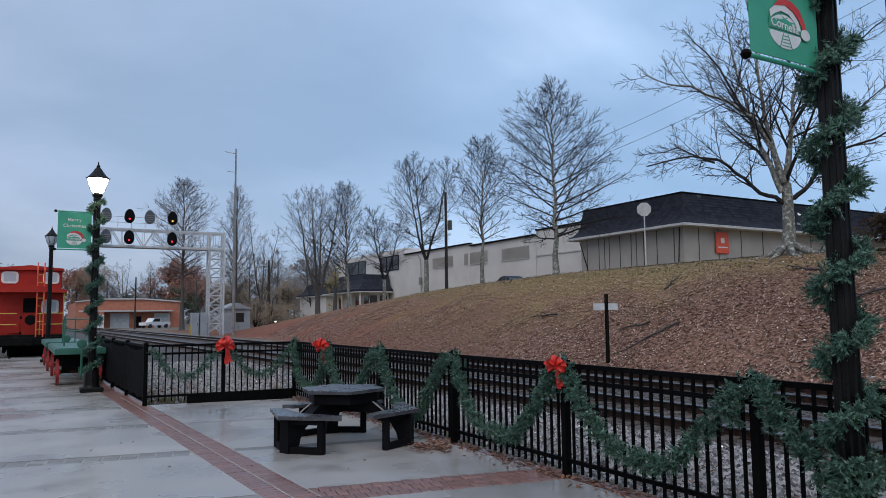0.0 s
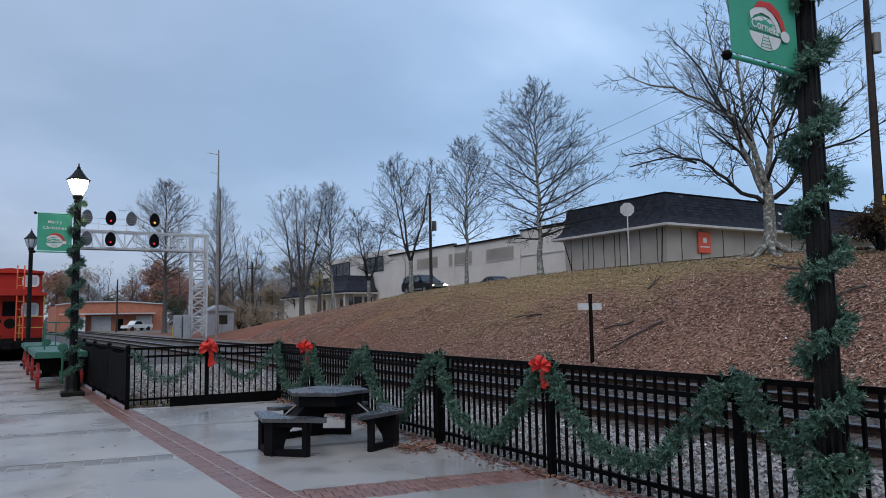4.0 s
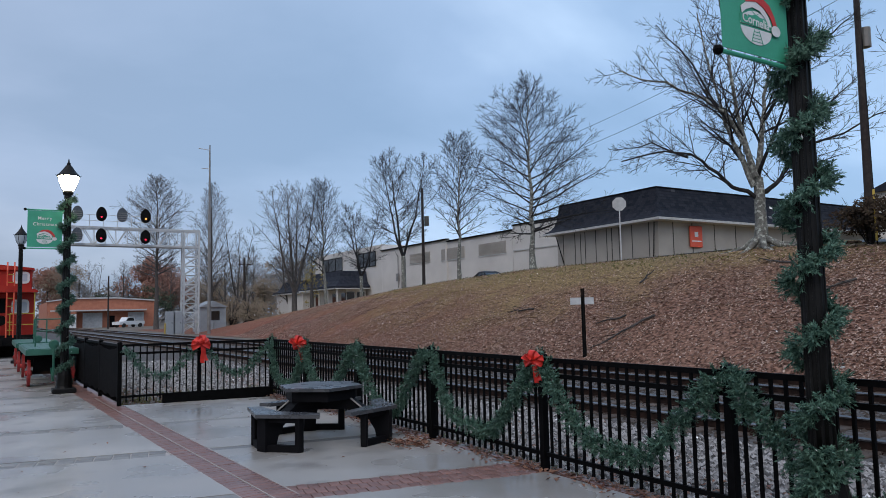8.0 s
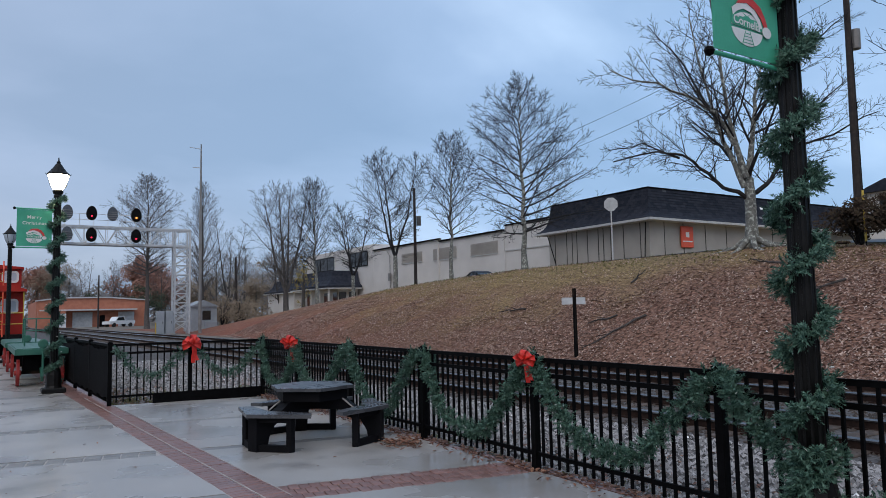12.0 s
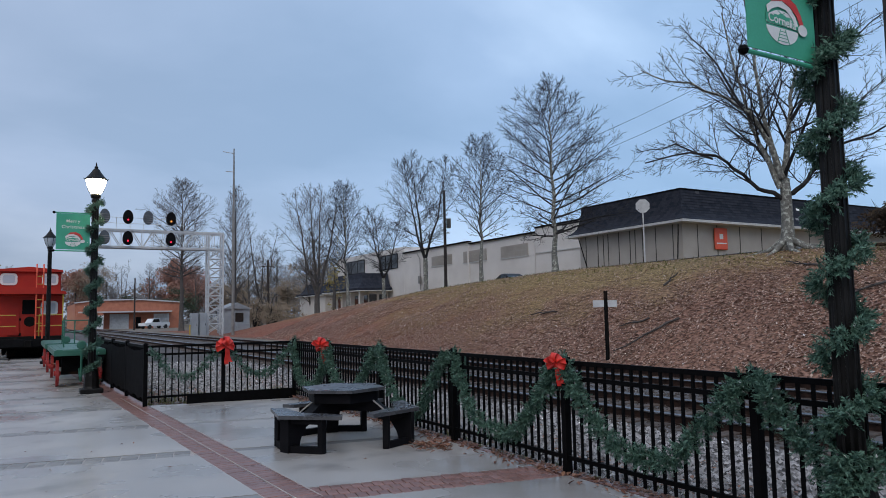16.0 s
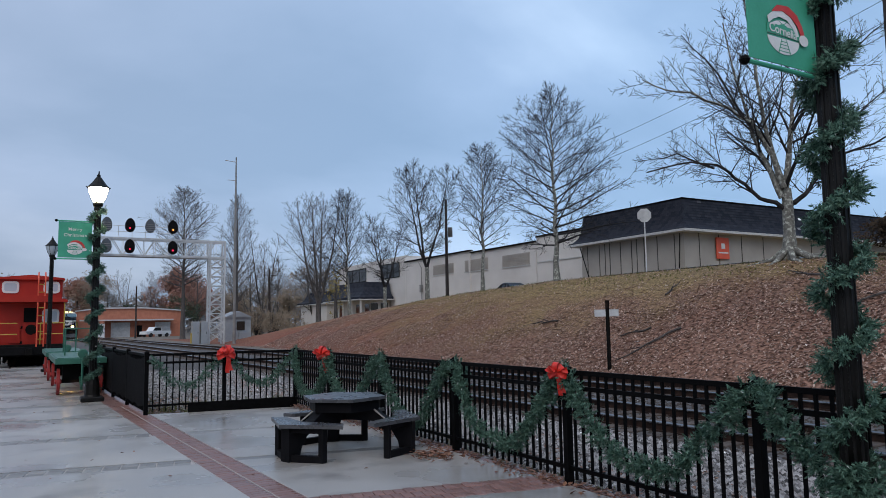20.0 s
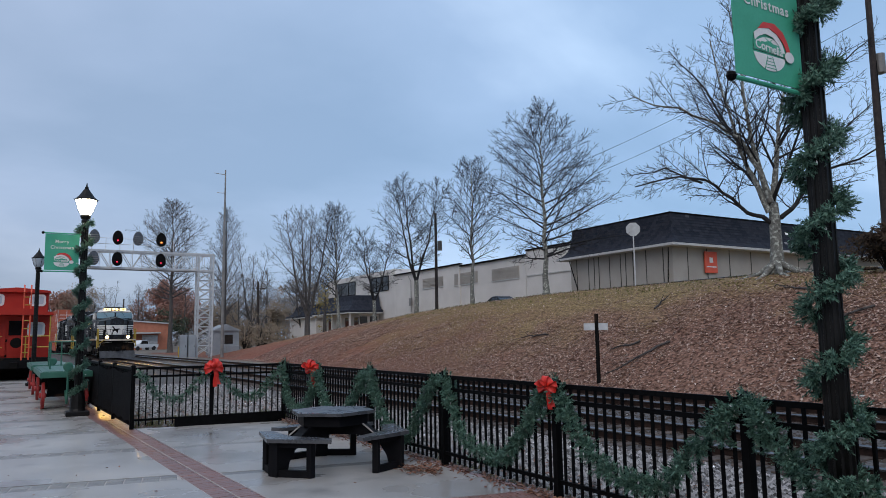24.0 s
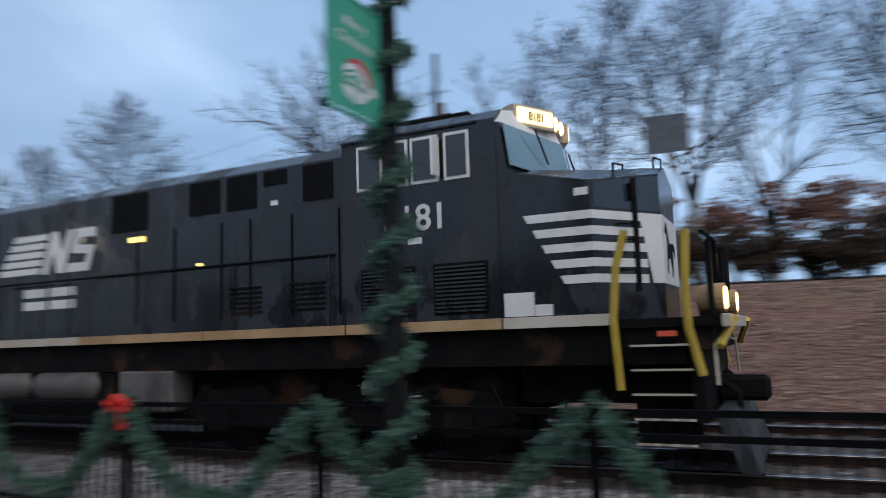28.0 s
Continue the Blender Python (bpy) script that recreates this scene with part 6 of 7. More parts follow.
for i, y in enumerate((3.4, -0.6, -4.2, -8.0, -12.0)):
    rng = random.Random(260 + i)
    t = thing("tree", "low spreading tree with clinging brown leaves behind the hedge", "tree", pose(39.0 + 0.8 * math.sin(3 * i), y, bank(38, y) - 0.1), "brown-leaved trees")
    part("trunk", Mesh().tube([(0, 0, -0.2), (0.1, 0, 2.0), (0.0, 0.2, 3.8)], [0.2, 0.14, 0.05], 7), M_darkbark, t)
    mb = Mesh()
    leaf_cloud(mb, rng, 0, 0, 4.1 + 0.3 * math.sin(2 * i), 2.6, 2.6, 1.1, 2600, 0.13)
    part("crown", mb, M_rust, t)


def far_woods():
    """The wooded skyline that closes the distance."""
    rng = random.Random(66)
    mb = Mesh()
    for i in range(150):
        x = -110 + 330 * i / 150 + rng.uniform(-1, 1)
        y = 235 + rng.uniform(-12, 25) + 0.12 * abs(x)
        h = rng.uniform(7, 12) + (3 if x > 34 else 0)
        if abs(x - TRACKS[0] - bend(y) - 2) < 9:
            continue
        leaf_cloud(mb, rng, x, y, h * 0.45, 4.5, 4.5, h * 0.5, 420, 0.55)
    solid("far_woods", mb, M_woods, "grey-brown winter woods along the skyline, paled for haze", "woods", None, "", "stuff")
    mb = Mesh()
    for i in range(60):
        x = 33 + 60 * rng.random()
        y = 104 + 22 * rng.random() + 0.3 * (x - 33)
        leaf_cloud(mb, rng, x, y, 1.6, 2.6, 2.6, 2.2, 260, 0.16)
    solid("far_scrub", mb, M_farscrub, "brown scrub below the distant trees, paled for haze", "scrub", None, "", "stuff")


far_woods()


def bush(x, y, r, h, mat, label, seed, count=3200, size=0.06):
    rng = random.Random(seed)
    b = thing("bush", label, "bush", pose(x, y, bank(x, y) - 0.03), "bushes on the bank")
    mb = Mesh()
    leaf_cloud(mb, rng, 0, 0, h * 0.5, r, r, h * 0.5, count, size)
    part("foliage", mb, mat, b)
    tw = Mesh()
    for _ in range(40):
        a = rng.uniform(0, 6.28)
        tw.tube([(0.1 * math.cos(a), 0.1 * math.sin(a), 0), (r * 0.8 * math.cos(a) * rng.random(), r * 0.8 * math.sin(a) * rng.random(), h * rng.uniform(0.6, 1.05))], [0.02, 0.005], 3, False)
    part("twig_work", tw, M_twig, b)


brown = "dense dark brown leafless shrub on the brow of the bank"
for i, (x, y, r, h) in enumerate([(26.9, 14.0, 1.5, 1.9), (27.2, 12.4, 1.6, 2.0)] + [(27.6 + 0.25 * math.sin(2.1 * k), 10.8 - 1.55 * k, 1.5, 1.95 + 0.3 * math.sin(1.7 * k)) for k in range(15)]):
    bush(x, y, r, h, M_scrub, brown, 300 + i, 4200, 0.07)
bush(19.6, 8.0, 0.7, 1.1, M_yellowleaf, "small yellow-leaved shrub on the bank", 320, 400, 0.05)
for i, (x, y) in enumerate(((23.5, 86), (25, 90), (24.5, 94), (27, 92), (28.9, 97.0), (29.9, 98.8))):
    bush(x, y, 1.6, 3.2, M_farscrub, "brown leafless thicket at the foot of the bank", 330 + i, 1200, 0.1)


def fallen_leaves():
    rng = random.Random(4)
    mb = Mesh()

    def leaf(x, y, z, s, nx=0.0):
        a = rng.uniform(0, 6.28)
        t = rng.uniform(-0.5, 0.5)
        u = rng.uniform(-0.5, 0.5) + nx
        ca, sa = math.cos(a) * s, math.sin(a) * s
        n = len(mb.v)
        mb.v.extend([(x - ca, y - sa, z - ca * u - sa * t), (x + 0.55 * sa, y - 0.55 * ca, z + 0.3 * s), (x + ca, y + sa, z + ca * u + sa * t), (x - 0.55 * sa, y + 0.55 * ca, z + 0.25 * s)])
        mb.f.append((n, n + 1, n + 2, n + 3))

    for _ in range(230000):
        x = 16.2 + 10.9 * rng.random()
        y = -10 + 72 * rng.random() ** 1.55
        if noise.noise((x * 0.16, y * 0.16, 3)) > 0.22 and rng.random() < 0.6:
            continue
        if noise.noise((x * 0.5, y * 0.5, 9)) > 0.3 and rng.random() < 0.5:
            continue
        brow = ramp(y, [(7, 27.4), (16, 24.6), (28, 20.4), (36, 20.8), (60, 24.5)]) + 3.4 * noise.noise((y * 0.16, x * 0.16, 4))
        if rng.random() < 0.85 * min(1.0, max(0.0, (x - brow) / 4.5 + 0.5)):
            continue
        leaf(x, y, bank(x, y) - 0.04, rng.uniform(0.027, 0.062), 0.35)
    solid("fallen_leaves", mb, M_leaves, "brown fallen leaves scattered over the bank", "leaves", None, "", "stuff")
    mb = Mesh()
    for _ in range(1900):
        y = -3 + 18.5 * rng.random()
        x = 5.03 - abs(rng.gauss(0, 0.16)) + 0.12
        leaf(x, y, 0.012, rng.uniform(0.025, 0.045))
    for _ in range(2600):
        leaf(5.15 + abs(rng.gauss(0, 0.9)), -3 + 30 * rng.random(), -0.02, rng.uniform(0.025, 0.045))
    for _ in range(3200):
        a, b = rng.uniform(2.1, 5.2), 15.6 + 4.0 * rng.random() ** 1.4
        leaf(a, b, -0.04, rng.uniform(0.025, 0.045))
    for _ in range(150):
        leaf(4.62 + rng.gauss(0, 0.16), 8.35 + rng.gauss(0, 0.2), 0.012 + 0.03 * rng.random(), rng.uniform(0.03, 0.05))
    for _ in range(60):
        leaf(rng.uniform(-2, 4.9), rng.uniform(5, 18), 0.008, rng.uniform(0.015, 0.03))
    solid("drifted_leaves", mb, M_leaves_red, "wet red-brown leaves drifted along the fence foot", "leaves", None, "", "stuff")


def fallen_branches():
    """Broken limbs lying among the leaves on the bank."""
    rng = random.Random(91)
    for x, y, ln, turn in ((17.9, 17.6, 2.3, 152), (18.6, 18.9, 1.1, 120), (23.6, 15.6, 1.8, 70), (22.4, 20.5, 1.2, 20), (21.0, 12.2, 1.5, 140), (19.4, 25.0, 1.6, 100)):
        b = thing("fallen_branch", "dark broken branch lying on the leafy bank", "branch", None, "fallen branches")
        path = []
        for k in range(7):
            u = ln * (k / 6 - 0.5)
            px_, py_ = x + u * math.cos(radians(turn)) + rng.gauss(0, 0.03), y + u * math.sin(radians(turn)) + rng.gauss(0, 0.03)
            path.append(Vector((px_, py_, bank(px_, py_) - 0.01 + 0.05 * rng.random())))
        rad = [0.045 - 0.005 * k for k in range(7)]
        part("stick", Mesh().tube(path, rad, 6), M_darkbark, b)
        tw = Mesh()
        boughs(tw, rng, path, rad, (5, 3), 0.4, 0.008, 0.0)
        part("twigs", tw, M_twig, b)


fallen_branches()
M_leaves_red = island_mat("wet_red_leaves", [(0.12, 0.04, 0.022), (0.24, 0.095, 0.055), (0.17, 0.06, 0.035), (0.30, 0.16, 0.10)], 0.5, 0.4)
fallen_leaves()


def stones():
    rng = random.Random(8)
    base = [(1, 0, 0), (-1, 0, 0), (0, 1, 0), (0, -1, 0), (0, 0, 1), (0, 0, -1)]
    tri = [(0, 2, 4), (2, 1, 4), (1, 3, 4), (3, 0, 4)]

    def scatter(count, place, mat, name, label):
        mb = Mesh()
        for _ in range(count):
            x, y = place()
            s = rng.uniform(0.020, 0.047)
            a = rng.uniform(0, 6.28)
            ca, sa = math.cos(a), math.sin(a)
            n = len(mb.v)
            for bx, by, bz in base:
                k = s * rng.uniform(0.7, 1.3)
                mb.v.append((x + k * (bx * ca - by * sa), y + k * (bx * sa + by * ca), -0.03 + k * bz * 0.75))
            mb.f.extend(tuple(n + i for i in f) for f in tri)
        solid(name, mb, mat, label, "stones", None, "", "stuff")

    def shoulder():
        y = 0.5 + 30 * rng.random() ** 1.5
        return 5.14 + 3.0 * rng.random() + bend(y) * 0.6 - (2.8 * rng.random() if y > 15.7 else 0), y

    def between():
        y = -4 + 36 * rng.random() ** 1.2
        return 8.0 + 7.8 * rng.random() + bend(y), y

    scatter(44000, shoulder, M_stone, "ballast_stones", "loose grey crushed stones between fence and rails")
    scatter(22000, between, M_stonedark, "track_stones", "grimy brown crushed stones between the rails")


stones()


def grass_tufts():
    rng = random.Random(15)
    mb = Mesh()
    spots = [(rng.uniform(2.1, 5.4), 15.55 + abs(rng.gauss(0, 1.0))) for _ in range(260)] + [(5.1 + abs(rng.gauss(0, 0.12)), rng.uniform(-2, 15)) for _ in range(160)] + [(rng.uniform(23.5, 27.2), rng.uniform(6, 50)) for _ in range(900)]
    for x, y in spots:
        z = bank(x, y) - 0.05
        for _ in range(7):
            a, l, w = rng.uniform(0, 6.28), rng.uniform(0.05, 0.13), 0.006
            tip = (x + 0.05 * math.cos(a) + rng.uniform(-0.04, 0.04), y + 0.05 * math.sin(a) + rng.uniform(-0.04, 0.04), z + l)
            bx, by = x + rng.uniform(-0.05, 0.05), y + rng.uniform(-0.05, 0.05)
            n = len(mb.v)
            mb.v += [(bx - w * math.sin(a), by + w * math.cos(a), z), (bx + w * math.sin(a), by - w * math.cos(a), z), tip]
            mb.f.append((n, n + 1, n + 2))
    solid("grass_tufts", mb, M_tuft, "short yellow-green winter grass tufts", "grass", None, "", "stuff")


M_tuft = island_mat("winter_grass_blades", [(0.10, 0.12, 0.03), (0.20, 0.17, 0.06), (0.14, 0.13, 0.04)], 0.8, 0.2)
grass_tufts()

M_plow = surface("scuffed_plow_paint", (0.018, 0.020, 0.024), (0.05, 0.053, 0.06), 3, 0.5, 0, 0.1)
# ---- the train ----
def track_x(y):
    return TRACKS[0] + bend(y)


def bars_logo(parent, y0, z0, y1, z1, x, flip):
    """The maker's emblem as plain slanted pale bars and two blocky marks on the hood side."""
    n, h = 5, z1 - z0
    lean = 0.34
    mid = y0 + (y1 - y0) * 0.52

    def flat(pts):
        part("emblem_block", Mesh().prism([(y - lean * (z - z0), z) for y, z in pts], "x", x - 0.006, x), M_locowhite, parent)

    for i in range(n):
        za, zb = z0 + h * i / n + 0.02, z0 + h * (i + 1) / n - 0.02
        q = [(mid + 0.06, za), (y1 - 0.05 * i, za), (y1 - 0.05 * i - 0.03, zb), (mid + 0.06, zb)]
        part("emblem_bar", Mesh().prism([(y - lean * (z - z0), z) for y, z in q], "x", x - 0.006, x), M_locowhite, parent)
    a, w = mid - 0.02, 0.58
    flat([(a, z0), (a - 0.16, z0), (a - 0.16, z0 + h * 0.52), (a - w + 0.17, z0), (a - w, z0), (a - w, z1), (a - w + 0.16, z1), (a - w + 0.16, z0 + h * 0.48), (a - 0.17, z1), (a, z1)])
    b = a - w - 0.06
    t = 0.15
    flat([(b, z0), (b - w, z0), (b - w, z0 + h * 0.58), (b - t, z0 + h * 0.62), (b - t, z1 - 0.16), (b - w, z1 - 0.16), (b - w, z1), (b, z1), (b, z0 + h * 0.44), (b - w + t, z0 + h * 0.40), (b - w + t, z0 + 0.15), (b, z0 + 0.15)])


def locomotive(lit, number):
    """A six-axle wide-cab diesel; front at y = -10.9, rail level at z = 0."""
    F = -10.9
    lo = thing("locomotive", "black diesel locomotive with white nose stripes%s" % (", headlights glowing" if lit else " coupled behind the first"), "locomotive", None, "train")
    def P(name, mb, mat, par=lo, label="", smooth=False):
        return part(name, mb, mat, par, label, smooth)
    # frame and deck
    P("frame", Mesh().box(-1.40, F + 0.15, 1.22, 1.40, F + 21.6, 1.66), M_locodark)
    P("deck", Mesh().box(-1.50, F + 0.95, 1.66, 1.50, F + 20.9, 1.72), M_locodark)
    for s in (-1, 1):
        x0, x1 = sorted((s * 1.50, s * 1.53))
        for k, (ya, yb) in enumerate(((0.90, 2.18), (2.21, 4.4), (4.43, 6.9), (6.93, 9.6), (9.63, 12.4), (12.43, 15.2), (15.23, 18.0), (18.03, 20.8))):
            P("sill_stripe", Mesh().box(x0, F + ya, 1.66, x1, F + yb, 1.79), M_silltan if 0 < k < 4 else M_sill)
    P("front_sill", Mesh().box(-1.50, F - 0.32, 1.60, 1.50, F - 0.24, 1.74, None, 0.01), M_sill)
    P("front_deck", Mesh().box(-1.46, F - 0.24, 1.62, 1.46, F + 0.95, 1.72), M_locodark)
    P("anticlimber", Mesh().box(-1.40, F - 0.12, 1.35, 1.45, F + 0.14, 1.655, None, 0.02), M_locodark)
    # wide nose
    top = lambda u: 3.58 - 0.14 * u
    nose = Mesh()
    sec = []
    for yf, hw, zs, zc in ((2.43, 1.49, 3.62, 3.86), (1.07, 1.46, 3.34, 3.74), (0.76, 1.005, 3.42, 3.72), (0.45, 0.55, 3.50, 3.68)):
        sec.append([(-hw, F + yf, 1.72), (-hw, F + yf, zs), (0, F + yf, zc), (hw, F + yf, zs), (hw, F + yf, 1.72)])
    v = [p for s in sec for p in s]
    f = []
    for i in range(3):
        for k in range(4):
            f.append((5 * i + k, 5 * i + k + 1, 5 * i + 6 + k, 5 * i + 5 + k))
    f += [(15, 16, 17, 18, 19), (4, 3, 2, 1, 0)]
    nose.add(v, f)
    no = P("nose", nose, M_loco)
    slope = (1.46 - 0.55) / (1.07 - 0.45)
    def facet(s, y, o=0.008):
        """A point on the slanted front corner of the nose, o outwards."""
        return (s * (0.55 + (y - 0.45) * slope + o * 0.6), F + y - o * 0.8)
    for s in (-1, 1):
        for k in range(5):
            za = 2.15 + 0.185 * k
            yr = F + 1.37 + 0.105 * k
            m = Mesh()
            pts = [(s * (1.47 + 0.022 * (yr + 0.1 - F - 1.07)), yr), (s * 1.469, F + 1.07), facet(s, 0.60)]
            pv = [(x, y + (0.05 if i == 0 else 0), za) for i, (x, y) in enumerate(pts)] + [(x, y + (0.10 if i == 0 else 0), za + 0.10) for i, (x, y) in enumerate(pts)]
            m.add(pv, [(i, i + 1, 3 + i + 1, 3 + i) for i in range(2)])
            P("nose_stripe", m, M_locowhite, no)
        P("nose_side_panel", Mesh().add([(*facet(s, 0.56, 0.011), 2.15), (*facet(s, 0.45, 0.011), 2.15), (*facet(s, 0.45, 0.011), 2.99), (*facet(s, 0.66, 0.011), 2.99)], [(0, 1, 2, 3)]), M_locowhite, no)
        P("nose_window_box", Mesh().box(*sorted((s * 1.47, s * 1.50))[:1], F + 1.80, 1.80, sorted((s * 1.47, s * 1.50))[1], F + 2.17, 2.08), M_locowhite, no)
        P("nose_window_box", Mesh().box(*sorted((s * 1.47, s * 1.49))[:1], F + 1.58, 1.80, sorted((s * 1.47, s * 1.49))[1], F + 1.79, 1.93), M_locowhite, no)
        P("nose_light", Mesh().box(*sorted((s * 1.462, s * 1.475))[:1], F + 1.10, 3.17, sorted((s * 1.462, s * 1.475))[1], F + 1.26, 3.26), M_locowhite, no)
        P("nose_door_gap", Mesh().add([(*facet(s, 0.72, 0.014), 2.05), (*facet(s, 0.67, 0.014), 2.05), (*facet(s, 0.67, 0.014), 3.42), (*facet(s, 0.72, 0.014), 3.40)], [(0, 1, 2, 3)]), M_black, no)
        # upper corner facet, its sky sheen painted on as a bluer panel
        P("nose_sheen_panel", Mesh().add([(*facet(s, 1.05, 0.006), 3.02), (*facet(s, 0.46, 0.006), 3.02), (*facet(s, 0.46, 0.006), 3.47), (*facet(s, 1.05, 0.006), 3.32)], [(0, 1, 2, 3)]), M_nosesheen, no)
        x, y = facet(s, 0.73, 0.03)
        P("nose_latch", Mesh().box(-0.05, -0.03, 3.13, 0.05, 0.03, 3.34, pose(x, y, 0, 0, 0, -s * 55), 0.01), M_black, no)
        for z in (2.30, 2.66, 2.84):
            x, y = facet(s, 0.82, 0.02)
            P("nose_handle", Mesh().tube([(x - 0.06 * s, y - 0.04, z), (x - 0.06 * s, y - 0.1, z), (x + 0.06 * s, y, z), (x + 0.06 * s, y + 0.05, z)], 0.012, 5), M_black, no)
    P("nose_panel", Mesh().box(-0.55, F + 0.437, 2.15, 0.55, F + 0.448, 2.99), M_locowhite, no, "white nose panel with a dark emblem")
    P("nose_emblem", Mesh().prism([(-0.36, 2.28), (-0.31, 2.28), (-0.25, 2.46), (-0.10, 2.50), (0.02, 2.36), (-0.02, 2.26), (0.04, 2.25), (0.10, 2.40), (0.12, 2.58), (0.22, 2.62), (0.26, 2.50), (0.28, 2.66), (0.14, 2.70), (-0.10, 2.66), (-0.18, 2.72), (-0.24, 2.86), (-0.34, 2.92), (-0.44, 2.80), (-0.40, 2.77), (-0.32, 2.80), (-0.28, 2.66), (-0.34, 2.48)], "y", F + 0.428, F + 0.436), M_black, no)
    for y in (0.5, 1.0):
        P("nose_grab", Mesh().tube([(-0.5, F + y, 3.58), (-0.5, F + y, 3.72), (0.1, F + y, 3.82), (0.1, F + y, 3.7)], 0.015, 5), M_black, no)
    # cab
    cab = Mesh().prism([(-1.50, 1.72), (-1.50, 4.26), (-1.28, 4.42), (-0.5, 4.60), (0.5, 4.60), (1.28, 4.42), (1.50, 4.26), (1.50, 1.72)], "y", F + 2.20, F + 4.45)
    cb = P("cab", cab, M_loco)
    def vee(name, z0, z1, y0, y1, xa, xb, thick, mat, par, label=""):
        """A panel on the blunt V of the cab front: x from xa to xb on one side, leaning back from y0 to y1."""
        m = Mesh()
        fwd = lambda x: 0.34 * (1 - abs(x) / 1.5)
        q = [(xa, F + y0 - fwd(xa), z0), (xb, F + y0 - fwd(xb), z0), (xb, F + y1 - fwd(xb), z1), (xa, F + y1 - fwd(xa), z1)]
        m.add([(x, y - thick, z) for x, y, z in q] + [(x, y, z) for x, y, z in q], [(0, 1, 2, 3), (7, 6, 5, 4), (0, 4, 5, 1), (1, 5, 6, 2), (2, 6, 7, 3), (3, 7, 4, 0)])
        return P(name, m, mat, par, label)
    for s in (-1, 1):
        xa, xb = sorted((0.0, s * 1.49))
        vee("cab_front", 3.40, 4.20, 2.35, 2.45, xa, xb, 0.30, M_loco, cb)
        fz = [(0.0, 4.20), (1.49, 4.20), (1.24, 4.42), (0.5, 4.59), (0.0, 4.59)]
        fy = lambda x, z: F + 2.15 - 0.34 * (1 - x / 1.5) + 0.45 * (z - 4.2)
        fm = Mesh().add([(s * x, fy(x, z), z) for x, z in fz] + [(s * x, F + 2.43, z) for x, z in fz], [(0, 1, 2, 3, 4), (9, 8, 7, 6, 5)] + [(k, 5 + k, 5 + (k + 1) % 5, (k + 1) % 5) for k in range(5)])
        P("fascia", fm, M_locowhite if lit else M_loco, cb)
        xa, xb = sorted((s * 0.06, s * 1.475))
        vee("windscreen", 3.64, 4.17, 2.035, 2.11, xa, xb, 0.012, M_screen, cb, "windscreen with the sky's reflection put into its blue-grey colour")
        xw = s * 0.75
        P("wiper", Mesh().tube([(xw - 0.2, F + 1.86, 4.18), (xw + 0.1, F + 1.80, 3.78)], 0.014, 4), M_black, cb)
    P("roof_front", Mesh().prism([(F + 2.12, 4.58), (F + 2.2, 4.625), (F + 2.6, 4.63), (F + 2.6, 4.58)], "x", -0.6, 0.6), M_loco, cb)
    for s in (-1, 1):
        xo = s * 1.512
        for ya, yb in ((2.55, 2.90), (2.98, 3.38), (3.42, 3.72), (3.80, 4.20)):
            a, b = sorted((s * 1.503, s * 1.522))
            w = P("side_window", Mesh().box(a, F + ya, 3.55, b, F + yb, 4.16), M_locowhite, cb, "pale-framed cab window")
            a, b = sorted((s * 1.5225, s * 1.528))
            P("pane", Mesh().box(a, F + ya + 0.04, 3.59, b, F + yb - 0.04, 4.12), M_glass, w)
        for ya, yb in ((2.36, 3.10), (3.36, 4.16)):
            a, b = sorted((s * 1.503, s * 1.515))
            lv = P("louvre_panel", Mesh().box(a, F + ya, 1.86, b, F + yb, 2.50), M_locodark, cb)
            for k in range(12):
                a, b = sorted((s * 1.515, s * 1.535))
                P("louvre", Mesh().box(a, F + ya + 0.03, 1.89 + 0.05 * k, b, F + yb - 0.03, 1.915 + 0.05 * k), M_loco, lv)
        turn = 90 if s > 0 else -90
        lettering("road_digit", number, 0.47, M_locowhite, cb, pose(s * 1.506, F + 3.38, 3.12, 90, 0, turn), 0.004, 0.2)
        P("data_bar", Mesh().box(*((-1.508, F + 3.25, 2.78, -1.502, F + 3.45, 2.86) if s < 0 else (1.502, F + 3.25, 2.78, 1.508, F + 3.45, 2.86))), M_locowhite, cb)
        P("data_bar", Mesh().box(*((-1.508, F + 3.8, 2.72, -1.502, F + 4.05, 2.76) if s < 0 else (1.502, F + 3.8, 2.72, 1.508, F + 4.05, 2.76))), M_locowhite, cb)
        P("rain_gutter", Mesh().tube([(s * 1.53, F + 2.45, 4.24), (s * 1.53, F + 4.45, 4.24)], 0.02, 5), M_loco, cb)
        P("mirror", Mesh().box(*((-1.72, F + 2.95, 3.6, -1.54, F + 2.99, 4.1) if s < 0 else (1.54, F + 2.95, 3.6, 1.72, F + 2.99, 4.1))), M_locowhite, cb)
    # number boards, headlights, ditch lights
    for s in (-1, 1):
        m = pose(s * 0.66, F + 1.94, 4.44, 0, 0, s * 28)
        box_ = P("board_case", Mesh().box(-0.36, 0.02, -0.14, 0.36, 0.26, 0.14, m, 0.0), M_sill, cb)
        nb = P("number_board", Mesh().box(-0.31, -0.004, -0.10, 0.31, 0.018, 0.10, m), M_headlow if lit else M_locowhite, box_, "glowing number board" if lit else "")
        lettering("board_digit", number, 0.17, M_black, nb, m @ pose(0, -0.008, 0, 90, 0, 0), 0.002)
        # uprights and screens at the front walkway
        P("front_post", Mesh().tube([(s * 0.42, F - 0.12, 1.74), (s * 0.42, F - 0.12, 2.62), (s * 1.12, F - 0.12, 2.62), (s * 1.16, F - 0.12, 2.56), (s * 1.16, F - 0.12, 1.74)], 0.03, 6), M_black)
